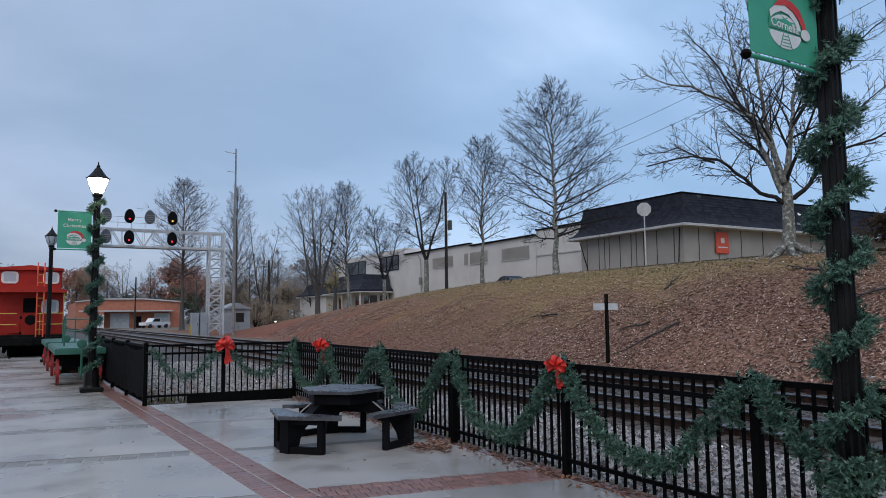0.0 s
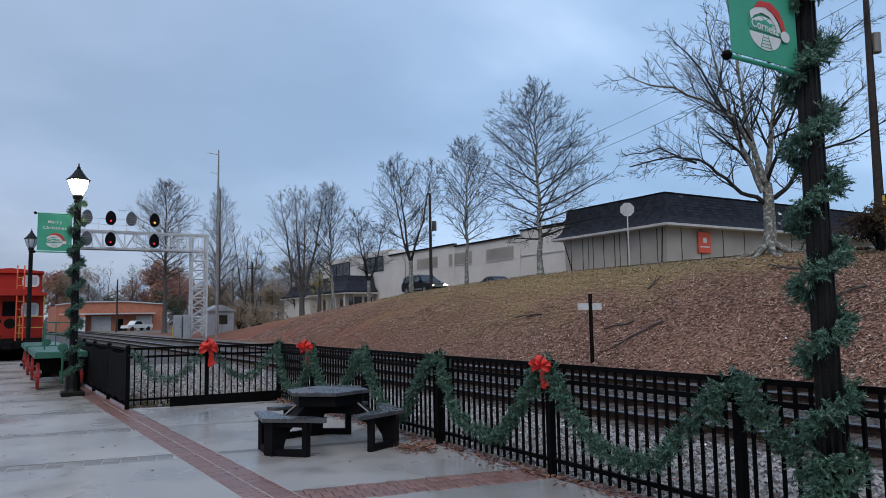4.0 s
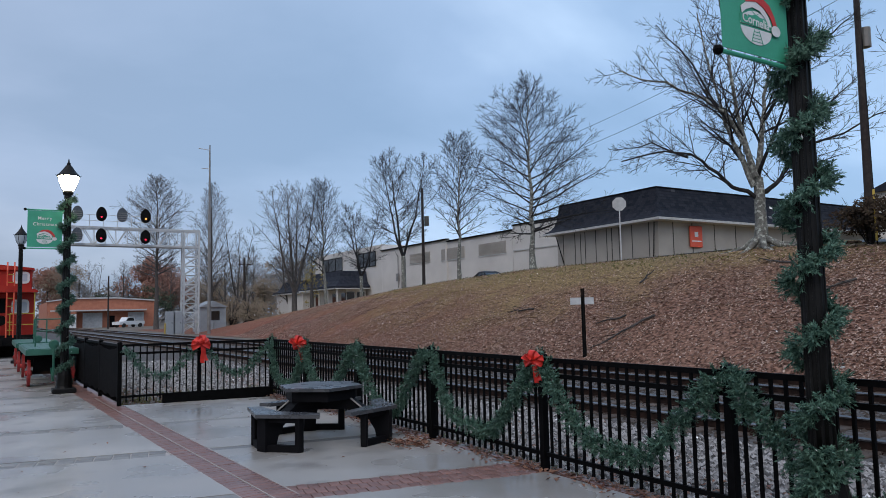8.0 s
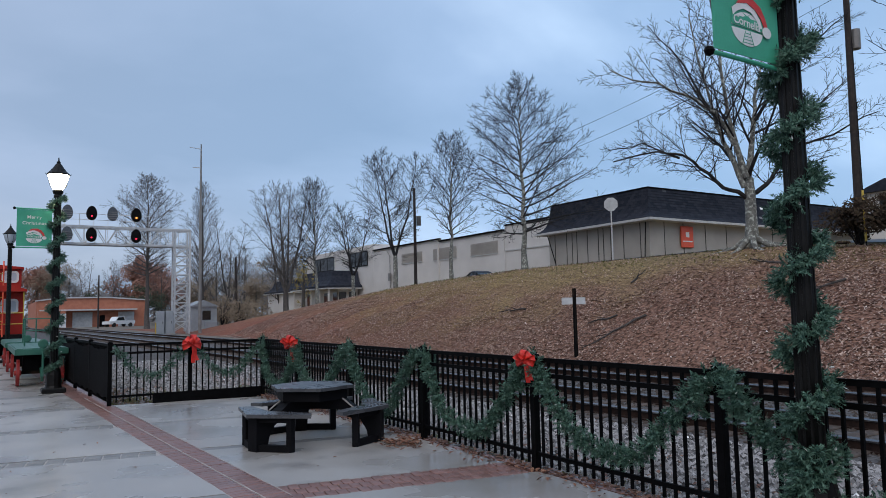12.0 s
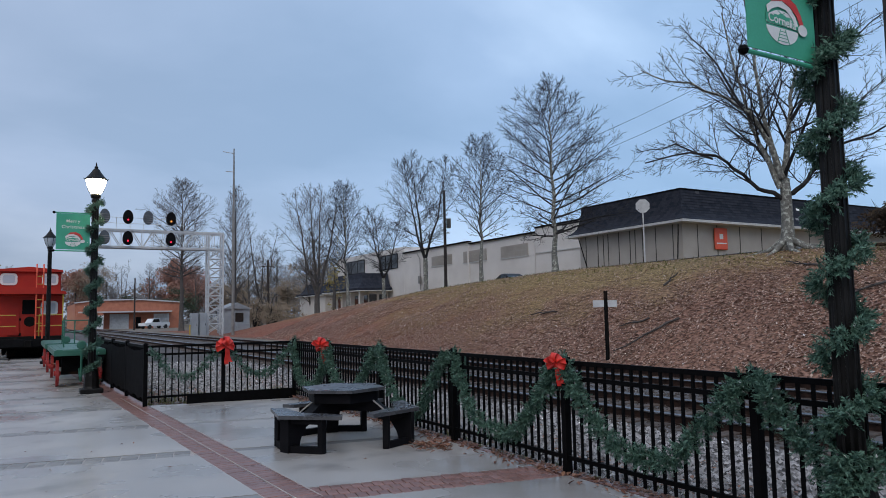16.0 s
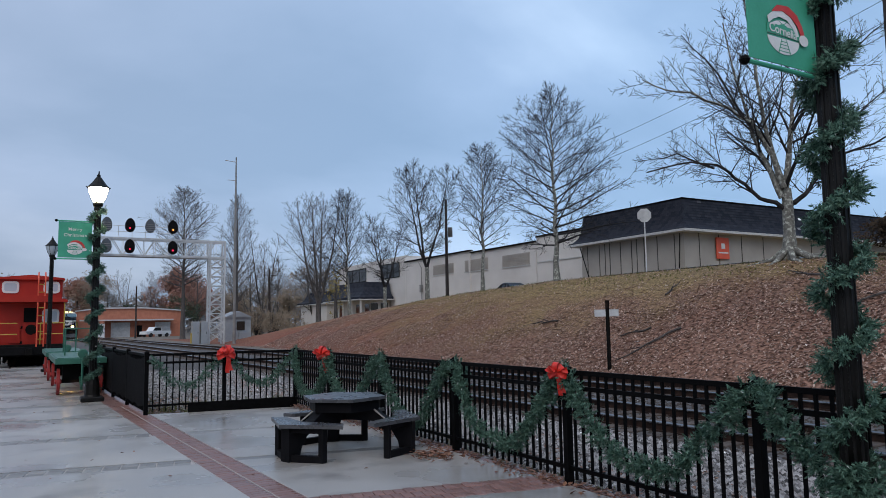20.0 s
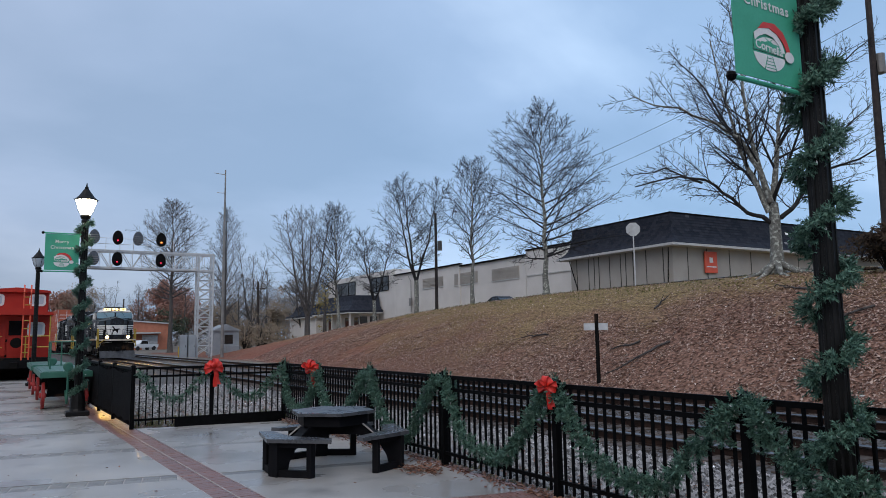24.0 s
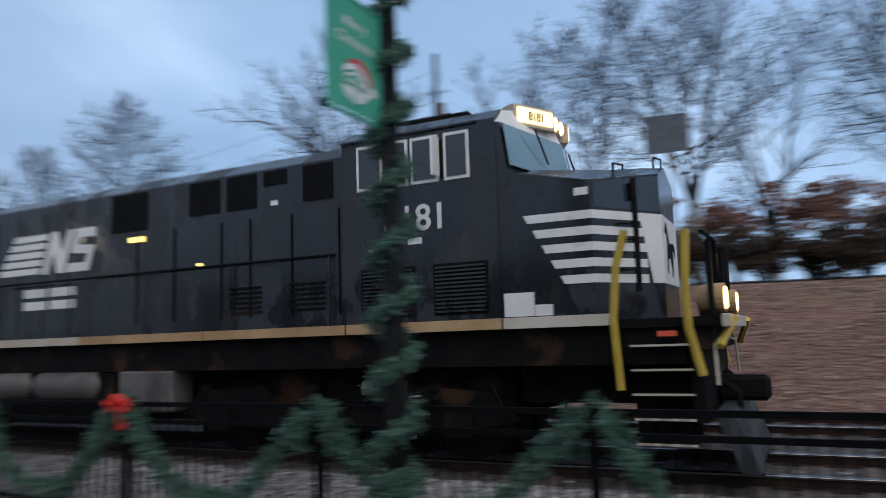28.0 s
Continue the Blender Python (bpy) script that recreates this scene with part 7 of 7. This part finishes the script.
        P("walkway_screen", Mesh().box(*sorted((s * 0.98, s * 1.14))[:1], F - 0.14, 1.74, sorted((s * 0.98, s * 1.14))[1], F - 0.10, 2.56), M_black)
        P("uncoupling_lever", Mesh().tube([(s * 0.3, F - 0.1, 1.5), (s * 1.35, F - 0.14, 1.42), (s * 1.48, F - 0.16, 1.0)], 0.018, 5), M_sill)
        P("side_reflector", Mesh().box(*sorted((s * 1.501, s * 1.51))[:1], F + 0.22, 1.52, sorted((s * 1.501, s * 1.51))[1], F + 0.42, 1.58), M_sign)
    def lamp_unit(x, y, z, r, deep, host, shell, label):
        """A lens set back inside a ring, so that it throws its light forwards."""
        c = P(host, Mesh().lathe([(r * 0.9, deep), (r * 1.25, deep * 0.8), (r * 1.35, -0.05), (r * 1.08, -0.05), (r * 1.06, 0.02), (r * 0.62, 0.02), (r * 0.62, deep * 0.75), (r * 0.02, deep * 0.75)], 16, pose(x, y, z, -90, 0, 0), True), shell)
        P("lens", Mesh().lathe([(r * 0.64, 0.016), (r * 0.66, -0.03), (r * 0.92, -0.066), (r * 1.04, -0.045), (r * 1.04, 0.016), (r * 0.64, 0.016)], 16, pose(x, y, z, -90, 0, 0), False), M_head if lit else M_screen, c, label if lit else "")
        P("bulb", Mesh().lathe([(r * 0.56, deep * 0.5), (r * 0.56, deep * 0.6)], 12, pose(x, y, z, -90, 0, 0)), M_bulb if lit else M_screen, c, label if lit else "")
    for x in (-0.13, 0.13):
        lamp_unit(x, F + 1.885, 4.46, 0.09, 0.24, "headlight", M_sill, "glowing headlight")
    for x in (-0.85, 0.85):
        lamp_unit(x, F - 0.19, 1.93, 0.125, 0.25, "ditch_light", M_silltan, "glowing ditch light")
        P("light_bracket", Mesh().box(x - 0.06, F - 0.15, 1.72, x + 0.06, F + 0.05, 1.80), M_locodark)
    P("horn_rack", Mesh().box(-0.6, F + 3.2, 4.67, 0.6, F + 4.2, 4.74, None, 0.02), M_loco, cb)
    P("roof_unit", Mesh().box(-0.7, F + 2.9, 4.56, 0.7, F + 4.4, 4.68), M_locodark, cb)
    # hood behind the cab
    hd = P("hood", Mesh().prism([(-1.42, 1.72), (-1.42, 4.10), (-1.15, 4.30), (1.15, 4.30), (1.42, 4.10), (1.42, 1.72)], "y", F + 4.47, F + 9.4), M_loco)
    for s in (-1, 1):
        a, b = sorted((s * 1.422, s * 1.44))
        for ya, yb, za in ((4.65, 5.15, 3.55), (5.45, 5.85, 3.85), (6.0, 6.55, 3.55), (6.7, 7.3, 3.55), (8.2, 9.0, 3.45)):
            P("vent_opening", Mesh().box(a, F + ya, za, b, F + yb, 4.06), M_black, hd)
        if lit:
            P("walkway_lamp", Mesh().box(a, F + 8.25, 3.26, b, F + 8.6, 3.34), M_walklamp, hd, "small glowing yellow walkway lamp")
            P("walkway_lamp", Mesh().box(a, F + 7.02, 2.78, b, F + 7.14, 2.82), M_walklamp, hd, "small glowing yellow walkway lamp")
        P("hood_label", Mesh().box(a, F + 5.6, 3.55, b, F + 5.72, 3.62), M_locowhite, hd)
        for ya in (4.55, 5.35, 6.1, 6.65, 7.6, 8.4):
            P("hood_seam", Mesh().box(a, F + ya, 1.95, b, F + ya + 0.014, 3.4), M_black, hd)
        for ya in (4.8, 5.9):
            for k in range(6):
                P("louvre", Mesh().box(a, F + ya, 2.02 + 0.07 * k, b, F + ya + 0.6, 2.055 + 0.07 * k), M_locodark, hd)
    eng = P("engine_hood", Mesh().prism([(-1.22, 1.72), (-1.22, 4.15), (-1.0, 4.32), (1.0, 4.32), (1.22, 4.15), (1.22, 1.72)], "y", F + 9.41, F + 14.4), M_loco)
    for k in range(7):
        y = F + 9.6 + 0.68 * k
        for s in (-1, 1):
            a, b = sorted((s * 1.222, s * 1.238))
            P("hood_door", Mesh().box(a, y, 1.85, b, y + 0.62, 4.0), M_loco, eng)
    P("exhaust_stack", Mesh().box(-0.4, F + 10.8, 4.32, 0.4, F + 12.2, 4.52, None, 0.03), M_locodark, eng)
    for s in (-1, 1):
        bars_logo(eng, F + 9.72, 2.92, F + 12.2, 3.66, s * 1.245 + (0.006 if s > 0 else 0), s)
        a, b = sorted((s * 1.24, s * 1.246))
        for za in (2.3, 2.52):
            for ya, yb in ((10.1, 10.75), (10.85, 11.45)):
                P("name_bar", Mesh().box(a, F + ya, za, b, F + yb, za + 0.15), M_locowhite, eng)
    # radiator section with flared wings
    rad = [(-1.22, 1.72), (-1.22, 3.75), (-1.52, 4.15), (-1.52, 4.62), (-1.2, 4.70), (1.2, 4.70), (1.52, 4.62), (1.52, 4.15), (1.22, 3.75), (1.22, 1.72)]
    rd = P("radiator", Mesh().prism(rad, "y", F + 14.41, F + 20.2), M_loco)
    P("rear_hood", Mesh().prism([(-1.22, 1.72), (-1.22, 4.0), (1.22, 4.0), (1.22, 1.72)], "y", F + 20.21, F + 20.75), M_loco)
    for s in (-1, 1):
        a, b = sorted((s * 1.522, s * 1.535))
        P("radiator_number", Mesh().box(a, F + 18.9, 4.3, b, F + 19.8, 4.5), M_locowhite, rd)
        for k in range(4):
            P("rear_stripe", Mesh().box(*sorted((s * 1.222, s * 1.232))[:1], F + 19.0, 2.1 + 0.22 * k, sorted((s * 1.222, s * 1.232))[1], F + 20.7, 2.2 + 0.22 * k), M_locowhite, rd)
        for k in range(5):
            P("radiator_grille", Mesh().box(*sorted((s * 1.222, s * 1.235))[:1], F + 14.7 + 0.85 * k, 2.2, sorted((s * 1.222, s * 1.235))[1], F + 15.4 + 0.85 * k, 3.5), M_black, rd)
    # handrails
    for s in (-1, 1):
        x = s * 1.47
        P("handrail", Mesh().tube([(x, F + 4.6, 2.75), (x, F + 20.4, 2.75)], 0.02, 5), M_black)
        for k in range(10):
            y = F + 4.7 + 1.74 * k
            P("stanchion", Mesh().tube([(x, y, 1.72), (x, y, 2.75)], 0.016, 5), M_loco)
        # steps and yellow grab irons at both ends
        for yf, sg in ((0.05, 1), (20.98, 1)):
            P("step_well", Mesh().box(*sorted((s * 1.15, s * 1.2))[:1], F + yf, 0.40, sorted((s * 1.15, s * 1.2))[1], F + yf + 0.7, 1.66), M_black)
            for k in range(5):
                a, b = sorted((s * 1.2, s * 1.50))
                st = P("step", Mesh().box(a, F + yf + 0.03, 0.36 + 0.262 * k, b, F + yf + 0.67, 0.385 + 0.262 * k), M_locodark)
                a, b = sorted((s * 1.50, s * 1.515))
                P("step_edge", Mesh().box(a, F + yf + 0.03, 0.366 + 0.262 * k, b, F + yf + 0.67, 0.39 + 0.262 * k), M_sill, st)
        x = s * 1.535
        P("grab_iron", Mesh().tube([(x, F + 0.70, 2.70), (x, F + 0.82, 2.3), (x, F + 0.88, 1.7), (x, F + 0.84, 0.95)], 0.045, 6), M_yellow)
        P("grab_iron", Mesh().tube([(x, F + 0.06, 2.65), (x, F + 0.10, 2.0), (x, F + 0.09, 1.6), (x, F - 0.02, 1.10)], 0.045, 6), M_yellow)
        P("grab_iron", Mesh().tube([(x, F + 21.6, 2.75), (x, F + 21.6, 1.5), (x, F + 21.65, 0.8)], 0.035, 6), M_yellow)
        P("grab_iron", Mesh().tube([(x, F + 20.8, 2.75), (x, F + 20.75, 1.5), (x, F + 20.85, 0.8)], 0.035, 6), M_yellow)
        P("front_rail", Mesh().tube([(s * 1.5, F - 0.1, 2.62), (s * 0.6, F - 0.14, 2.62), (s * 0.45, F - 0.14, 1.8)], 0.025, 6), M_black)
        P("stripe_brace", Mesh().tube([(s * 1.45, F - 0.20, 1.40), (s * 1.1, F - 0.34, 1.70)], 0.045, 6), M_yellow)
    # pilot plow and coupler
    P("plow", Mesh().prism([(F - 0.50, 0.10), (F - 0.28, 0.72), (F - 0.10, 0.72), (F - 0.32, 0.10)], "x", -1.42, 1.42), M_plow)
    P("pilot", Mesh().box(-1.40, F - 0.02, 0.60, 1.40, F + 0.12, 1.36), M_locodark)
    P("coupler", Mesh().box(-0.16, F - 0.6, 0.72, 0.16, F + 0.0, 1.02, None, 0.05), M_locodark)
    P("rear_coupler", Mesh().box(-0.16, F + 21.6, 0.72, 0.16, F + 22.3, 1.02, None, 0.05), M_railrust)
    for x in (-0.7, -0.4, 0.4, 0.7):
        P("air_hose", Mesh().tube([(x, F - 0.05, 1.05), (x, F - 0.28, 0.85), (x + 0.05, F - 0.3, 0.45)], 0.025, 5), M_black)
    # fuel tank, air tanks, trucks
    P("battery_box", Mesh().box(-1.3, F + 14.1, 0.5, 1.3, F + 14.7, 1.21), M_locodark)
    P("centre_sill", Mesh().box(-0.9, F + 0.3, 0.75, 0.9, F + 2.2, 1.21), M_locodark)
    P("fuel_tank", Mesh().prism([(-1.2, 0.35), (1.2, 0.35), (1.42, 0.75), (1.42, 1.2), (-1.42, 1.2), (-1.42, 0.75)], "y", F + 8.9, F + 14.0), M_locodark)
    for s in (-1, 1):
        P("air_tank", Mesh().tube([(s * 1.3, F + 9.2, 1.0), (s * 1.3, F + 9.3, 1.0), (s * 1.3, F + 10.7, 1.0), (s * 1.3, F + 10.8, 1.0)], [0.12, 0.24, 0.24, 0.12], 12), M_tankdark, lo, "", True)
        P("air_tank", Mesh().tube([(s * 1.3, F + 10.9, 1.0), (s * 1.3, F + 11.0, 1.0), (s * 1.3, F + 12.4, 1.0), (s * 1.3, F + 12.5, 1.0)], [0.12, 0.24, 0.24, 0.12], 12), M_tankdark, lo, "", True)
        P("equipment_box", Mesh().box(*sorted((s * 1.0, s * 1.46))[:1], F + 7.6, 0.6, sorted((s * 1.0, s * 1.46))[1], F + 8.75, 1.22, None, 0.03), M_tankdark)
    for y0 in (F + 4.9, F + 16.9):
        P("truck_bolster", Mesh().box(-1.0, y0 - 2.6, 0.62, 1.0, y0 + 2.6, 1.21), M_locodark)
        for dy in (-1.2, 0.75, 2.7):
            P("traction_motor", Mesh().box(-0.58, y0 + dy - 0.6, 0.2, 0.58, y0 + dy + 0.2, 0.61), M_locodark)
        for s in (-1, 1):
            a, b = sorted((s * 1.02, s * 1.2))
            fr = P("truck_frame", Mesh().prism([(y0 - 2.7, 0.55), (y0 - 2.4, 0.9), (y0 - 1.2, 0.98), (y0 - 0.8, 0.72), (y0 + 0.8, 0.72), (y0 + 1.2, 0.98), (y0 + 2.4, 0.9), (y0 + 2.7, 0.55), (y0 + 2.2, 0.45), (y0 - 2.2, 0.45)], "x", a, b), M_locodark)
            for dy in (-1.95, 0, 1.95):
                a, b = sorted((s * 1.2, s * 1.32))
                P("axle_box", Mesh().box(a, y0 + dy - 0.2, 0.33, b, y0 + dy + 0.2, 0.73, None, 0.04), M_locodark, fr)
                P("spring", Mesh().lathe([(0.1, 0.74), (0.13, 0.8), (0.1, 0.86), (0.13, 0.92), (0.1, 1.0)], 8, pose(s * 1.1, y0 + dy + 0.35, 0)), M_locodark, fr)
            P("brake_cylinder", Mesh().tube([(s * 1.25, y0 - 1.2, 0.95), (s * 1.25, y0 - 0.6, 0.95)], 0.11, 8), M_tankdark, fr)
            P("sand_pipe", Mesh().tube([(s * 1.2, y0 - 2.3, 1.2), (s * 1.22, y0 - 2.6, 0.6), (s * 0.9, y0 - 2.7, 0.2)], 0.025, 5), M_locodark, fr)
        for dy in (-1.95, 0, 1.95):
            w = P("wheelset", Mesh().tube([(-0.62, y0 + dy, 0.53), (0.62, y0 + dy, 0.53)], 0.1, 10), M_locodark)
            for x in (-0.72, 0.72):
                P("wheel", Mesh().tube([(x - 0.07, y0 + dy, 0.53), (x + 0.07, y0 + dy, 0.53)], 0.53, 24), M_locodark, w)
    return lo


LOCOS = [locomotive(True, "8181"), locomotive(False, "8025")]


def container(parent, y0, z0, mat, door_side=False):
    c = part("container", Mesh().box(-1.18, y0, z0, 1.18, y0 + 12.15, z0 + 2.86), mat, parent)
    for s in (-1, 1):
        mb = Mesh()
        for k in range(40):
            y = y0 + 0.2 + 0.295 * k
            a, b = sorted((s * 1.18, s * 1.215))
            mb.box(a, y, z0 + 0.15, b, y + 0.15, z0 + 2.72)
        o = part("corrugation", mb, mat, c)
        o["kind"] = "stuff"
        for z in (z0, z0 + 2.74):
            a, b = sorted((s * 1.18, s * 1.225))
            part("side_beam", Mesh().box(a, y0, z, b, y0 + 12.15, z + 0.12), mat, c)
        a, b = sorted((s * 1.216, s * 1.222))
        part("emblem_block", Mesh().box(a, y0 + 1.2, z0 + 1.2, b, y0 + 2.2, z0 + 2.3), M_locowhite, c)
    for x in (-1.16, -0.04, 1.08):
        part("door_bar", Mesh().box(x, y0 - 0.03, z0 + 0.1, x + 0.07, y0 - 0.002, z0 + 2.75), M_galv, c)
    for k in range(4):
        part("label_bar", Mesh().box(-0.9, y0 - 0.02, z0 + 0.7 + 0.45 * k, 0.9, y0 - 0.003, z0 + 0.78 + 0.45 * k), M_locowhite, c)


def well_car(lower, upper):
    w = thing("well_car", "well wagon carrying double-stacked shipping containers", "freight wagon", None, "train")
    for s in (-1, 1):
        a, b = sorted((s * 1.22, s * 1.40))
        part("side_sill", Mesh().box(a, -7.0, 0.35, b, 7.0, 1.05), M_container, w)
    part("floor", Mesh().box(-1.2, -6.6, 0.32, 1.2, 6.6, 0.42), M_locodark, w)
    for y in (-7.6, 7.6):
        part("end_platform", Mesh().box(-1.3, y - 0.75, 0.85, 1.3, y + 0.75, 1.15), M_container, w)
        for dy in (-0.85, 0.85):
            ax = part("wheelset", Mesh().tube([(-0.6, y + dy, 0.43), (0.6, y + dy, 0.43)], 0.08, 8), M_locodark, w)
            for x in (-0.72, 0.72):
                part("wheel", Mesh().tube([(x - 0.06, y + dy, 0.43), (x + 0.06, y + dy, 0.43)], 0.43, 18), M_locodark, ax)
    container(w, -6.08, 0.45, lower)
    container(w, -6.08, 3.34, upper)
    return w


WAGONS = [well_car(M_container, M_container), well_car(M_containerw, M_containerw), well_car(M_containerb, M_containery), well_car(M_containerw, M_container), well_car(M_container, M_containerb), well_car(M_containerb, M_containerw)]


# ---- road vehicles ----
def car(name, label, paint, lights, m=None, length=4.8, suv=True):
    """A car facing -y, with its wheels on z = 0."""
    c = thing(name, label, "car", m)
    L2 = length / 2
    belt = 1.05 if suv else 0.92
    body = [(-L2, 0.42), (-L2 - 0.02, 0.72), (-L2 + 0.1, 0.88), (-L2 + 0.9, belt - 0.04), (-L2 + 1.35, belt), (L2 - 0.12, belt), (L2, belt - 0.2), (L2, 0.42), (L2 - 0.3, 0.30), (-L2 + 0.3, 0.30)]
    part("body", Mesh().prism(body, "x", -0.92, 0.92), paint, c)
    top = 1.70 if suv else 1.40
    back = L2 - 0.45 if suv else L2 - 1.35
    low_back = L2 - 0.12 if suv else L2 - 0.7
    sec = []
    for z, w, ya, yb in ((belt, 0.90, -L2 + 1.3, low_back), (top - 0.08, 0.74, -L2 + 2.0, back + 0.08), (top, 0.66, -L2 + 2.2, back - 0.1)):
        sec += [(-w, ya, z), (w, ya, z), (w, yb, z), (-w, yb, z)]
    f = [(4 * r + i, 4 * r + (i + 1) % 4, 4 * r + 4 + (i + 1) % 4, 4 * r + 4 + i) for r in range(2) for i in range(4)] + [(8, 9, 10, 11)]
    part("cabin", Mesh().add(sec, f), paint, c)
    for s in (-1, 1):
        n = 3 if suv else 2
        for k in range(n):
            ya, yb = -L2 + 1.75 + (back + L2 - 1.8) * k / n, -L2 + 1.75 + (back + L2 - 1.8) * (k + 1) / n - 0.09
            lean = 0.28 if k == 0 else 0.0
            q = [(s * 0.895, ya - (0.12 if k == 0 else 0), belt + 0.04), (s * 0.895, yb, belt + 0.04), (s * 0.762, yb, top - 0.12), (s * 0.762, ya + lean, top - 0.12)]
            part("side_window", Mesh().add(q, [(0, 1, 2, 3)]), M_tintglass, c)
        for y in (-L2 + 0.85, L2 - 0.95):
            w = part("wheel", Mesh().tube([(s * 0.72, y, 0.36), (s * 0.935, y, 0.36)], 0.36, 18), M_tyre, c)
            part("rim", Mesh().tube([(s * 0.936, y, 0.36), (s * 0.945, y, 0.36)], 0.23, 12), M_tank, w)
        part("headlight", Mesh().box(s * 0.66 - 0.16, -L2 - 0.035, 0.66, s * 0.66 + 0.16, -L2 + 0.05, 0.82, None, 0.02), M_carhead if lights else M_glass, c)
        part("tail_light", Mesh().box(s * 0.78 - 0.1, L2 - 0.03, 0.72, s * 0.78 + 0.1, L2 + 0.012, 0.95), M_red, c)
        part("mirror", Mesh().box(s * 0.98 - 0.08, -L2 + 1.5, belt, s * 0.98 + 0.08, -L2 + 1.6, belt + 0.16, None, 0.02), paint, c)
        part("sill_trim", Mesh().box(*sorted((s * 0.922, s * 0.935))[:1], -L2 + 1.3, 0.42, sorted((s * 0.922, s * 0.935))[1], L2 - 1.4, 0.52), M_tank, c)
        if suv:
            part("roof_rail", Mesh().tube([(s * 0.6, -L2 + 2.4, top + 0.05), (s * 0.6, back - 0.2, top + 0.05)], 0.02, 6), M_tank, c)
    part("windscreen", Mesh().add([(-0.82, -L2 + 1.335, belt + 0.04), (0.82, -L2 + 1.335, belt + 0.04), (0.70, -L2 + 1.94, top - 0.12), (-0.70, -L2 + 1.94, top - 0.12)], [(0, 1, 2, 3)]), M_tintglass, c)
    part("grille", Mesh().box(-0.45, -L2 - 0.03, 0.60, 0.45, -L2 + 0.03, 0.82), M_tank, c)
    part("bumper", Mesh().box(-0.9, -L2 - 0.06, 0.36, 0.9, -L2 + 0.1, 0.56, None, 0.03), M_black, c)
    return c


M_tintglass = glassy("tinted_car_glass", (0.03, 0.04, 0.05), 0.04)
MOVING_CAR = car("passing_car", "dark sport utility car with glowing headlights on the street", M_carblack, True, None, 5.0)
car("parked_car", "dark saloon car parked beside the warehouse", M_carblack, False, pose(34.8, 48.8, bank(34.8, 48.8) - 0.08, 0, 0, 0), 4.2, False)


def pickup():
    c = thing("pickup_truck", "white pickup truck parked by the brick store", "pickup truck", pose(20.0, 140.0, -0.05, 0, 0, -58))
    part("body", Mesh().prism([(-2.7, 0.5), (-2.68, 1.0), (-1.4, 1.1), (2.7, 1.1), (2.7, 0.5)], "x", -0.95, 0.95), M_carwhite, c)
    part("cab", Mesh().prism([(-1.4, 1.1), (-0.8, 1.8), (0.5, 1.82), (0.7, 1.1)], "x", -0.82, 0.82), M_carwhite, c)
    for s in (-1, 1):
        a, b = sorted((s * 0.822, s * 0.83))
        part("side_glass", Mesh().prism([(-1.2, 1.15), (-0.75, 1.7), (0.4, 1.72), (0.55, 1.15)], "x", a, b), M_glass, c)
        for y in (-1.75, 1.75):
            part("wheel", Mesh().tube([(s * 0.75, y, 0.38), (s * 0.97, y, 0.38)], 0.38, 14), M_tyre, c)


pickup()

# ---- what moves ----
SPEED, NOSE_AT_END = 17.3, 1.15


def on_track(y):
    slope = (track_x(y + 1) - track_x(y - 1)) / 2
    return track_x(y), math.degrees(-math.atan(slope))


def motions():
    times = [0, 4, 8, 12, 16, 18, 20, 22, 24, 25, 26, 27, 28]
    offsets = [(LOCOS[0], 10.9, 0), (LOCOS[1], 10.9 + 22.5, 180)] + [(w, 10.9 + 22.5 + 20.4 + 17.2 * k, 0) for k, w in enumerate(WAGONS)]
    for ob, off, spin in offsets:
        rows = []
        for t in times:
            y = NOSE_AT_END + SPEED * (28 - t) + off
            x, a = on_track(y)
            rows.append((t, pose(x, y, RAIL_TOP, 0, 0, a + spin)))
        walk(ob, rows)
    # the car drives down the street towards the viewer's right
    rows = []
    for t, y in ((0, 103), (1, 91), (2, 78.6), (3, 66.5), (3.5, 60.5), (5.5, 37.8), (6, 32.6), (6.5, 27.5), (7, 22.4), (7.5, 17.3), (9, 2), (12, -29), (14, -50), (28, -60)):
        rows.append((t, pose(31.0, y, bank(31.0, y) - 0.02, 0, 0, 0)))
    walk(MOVING_CAR, rows)


motions()
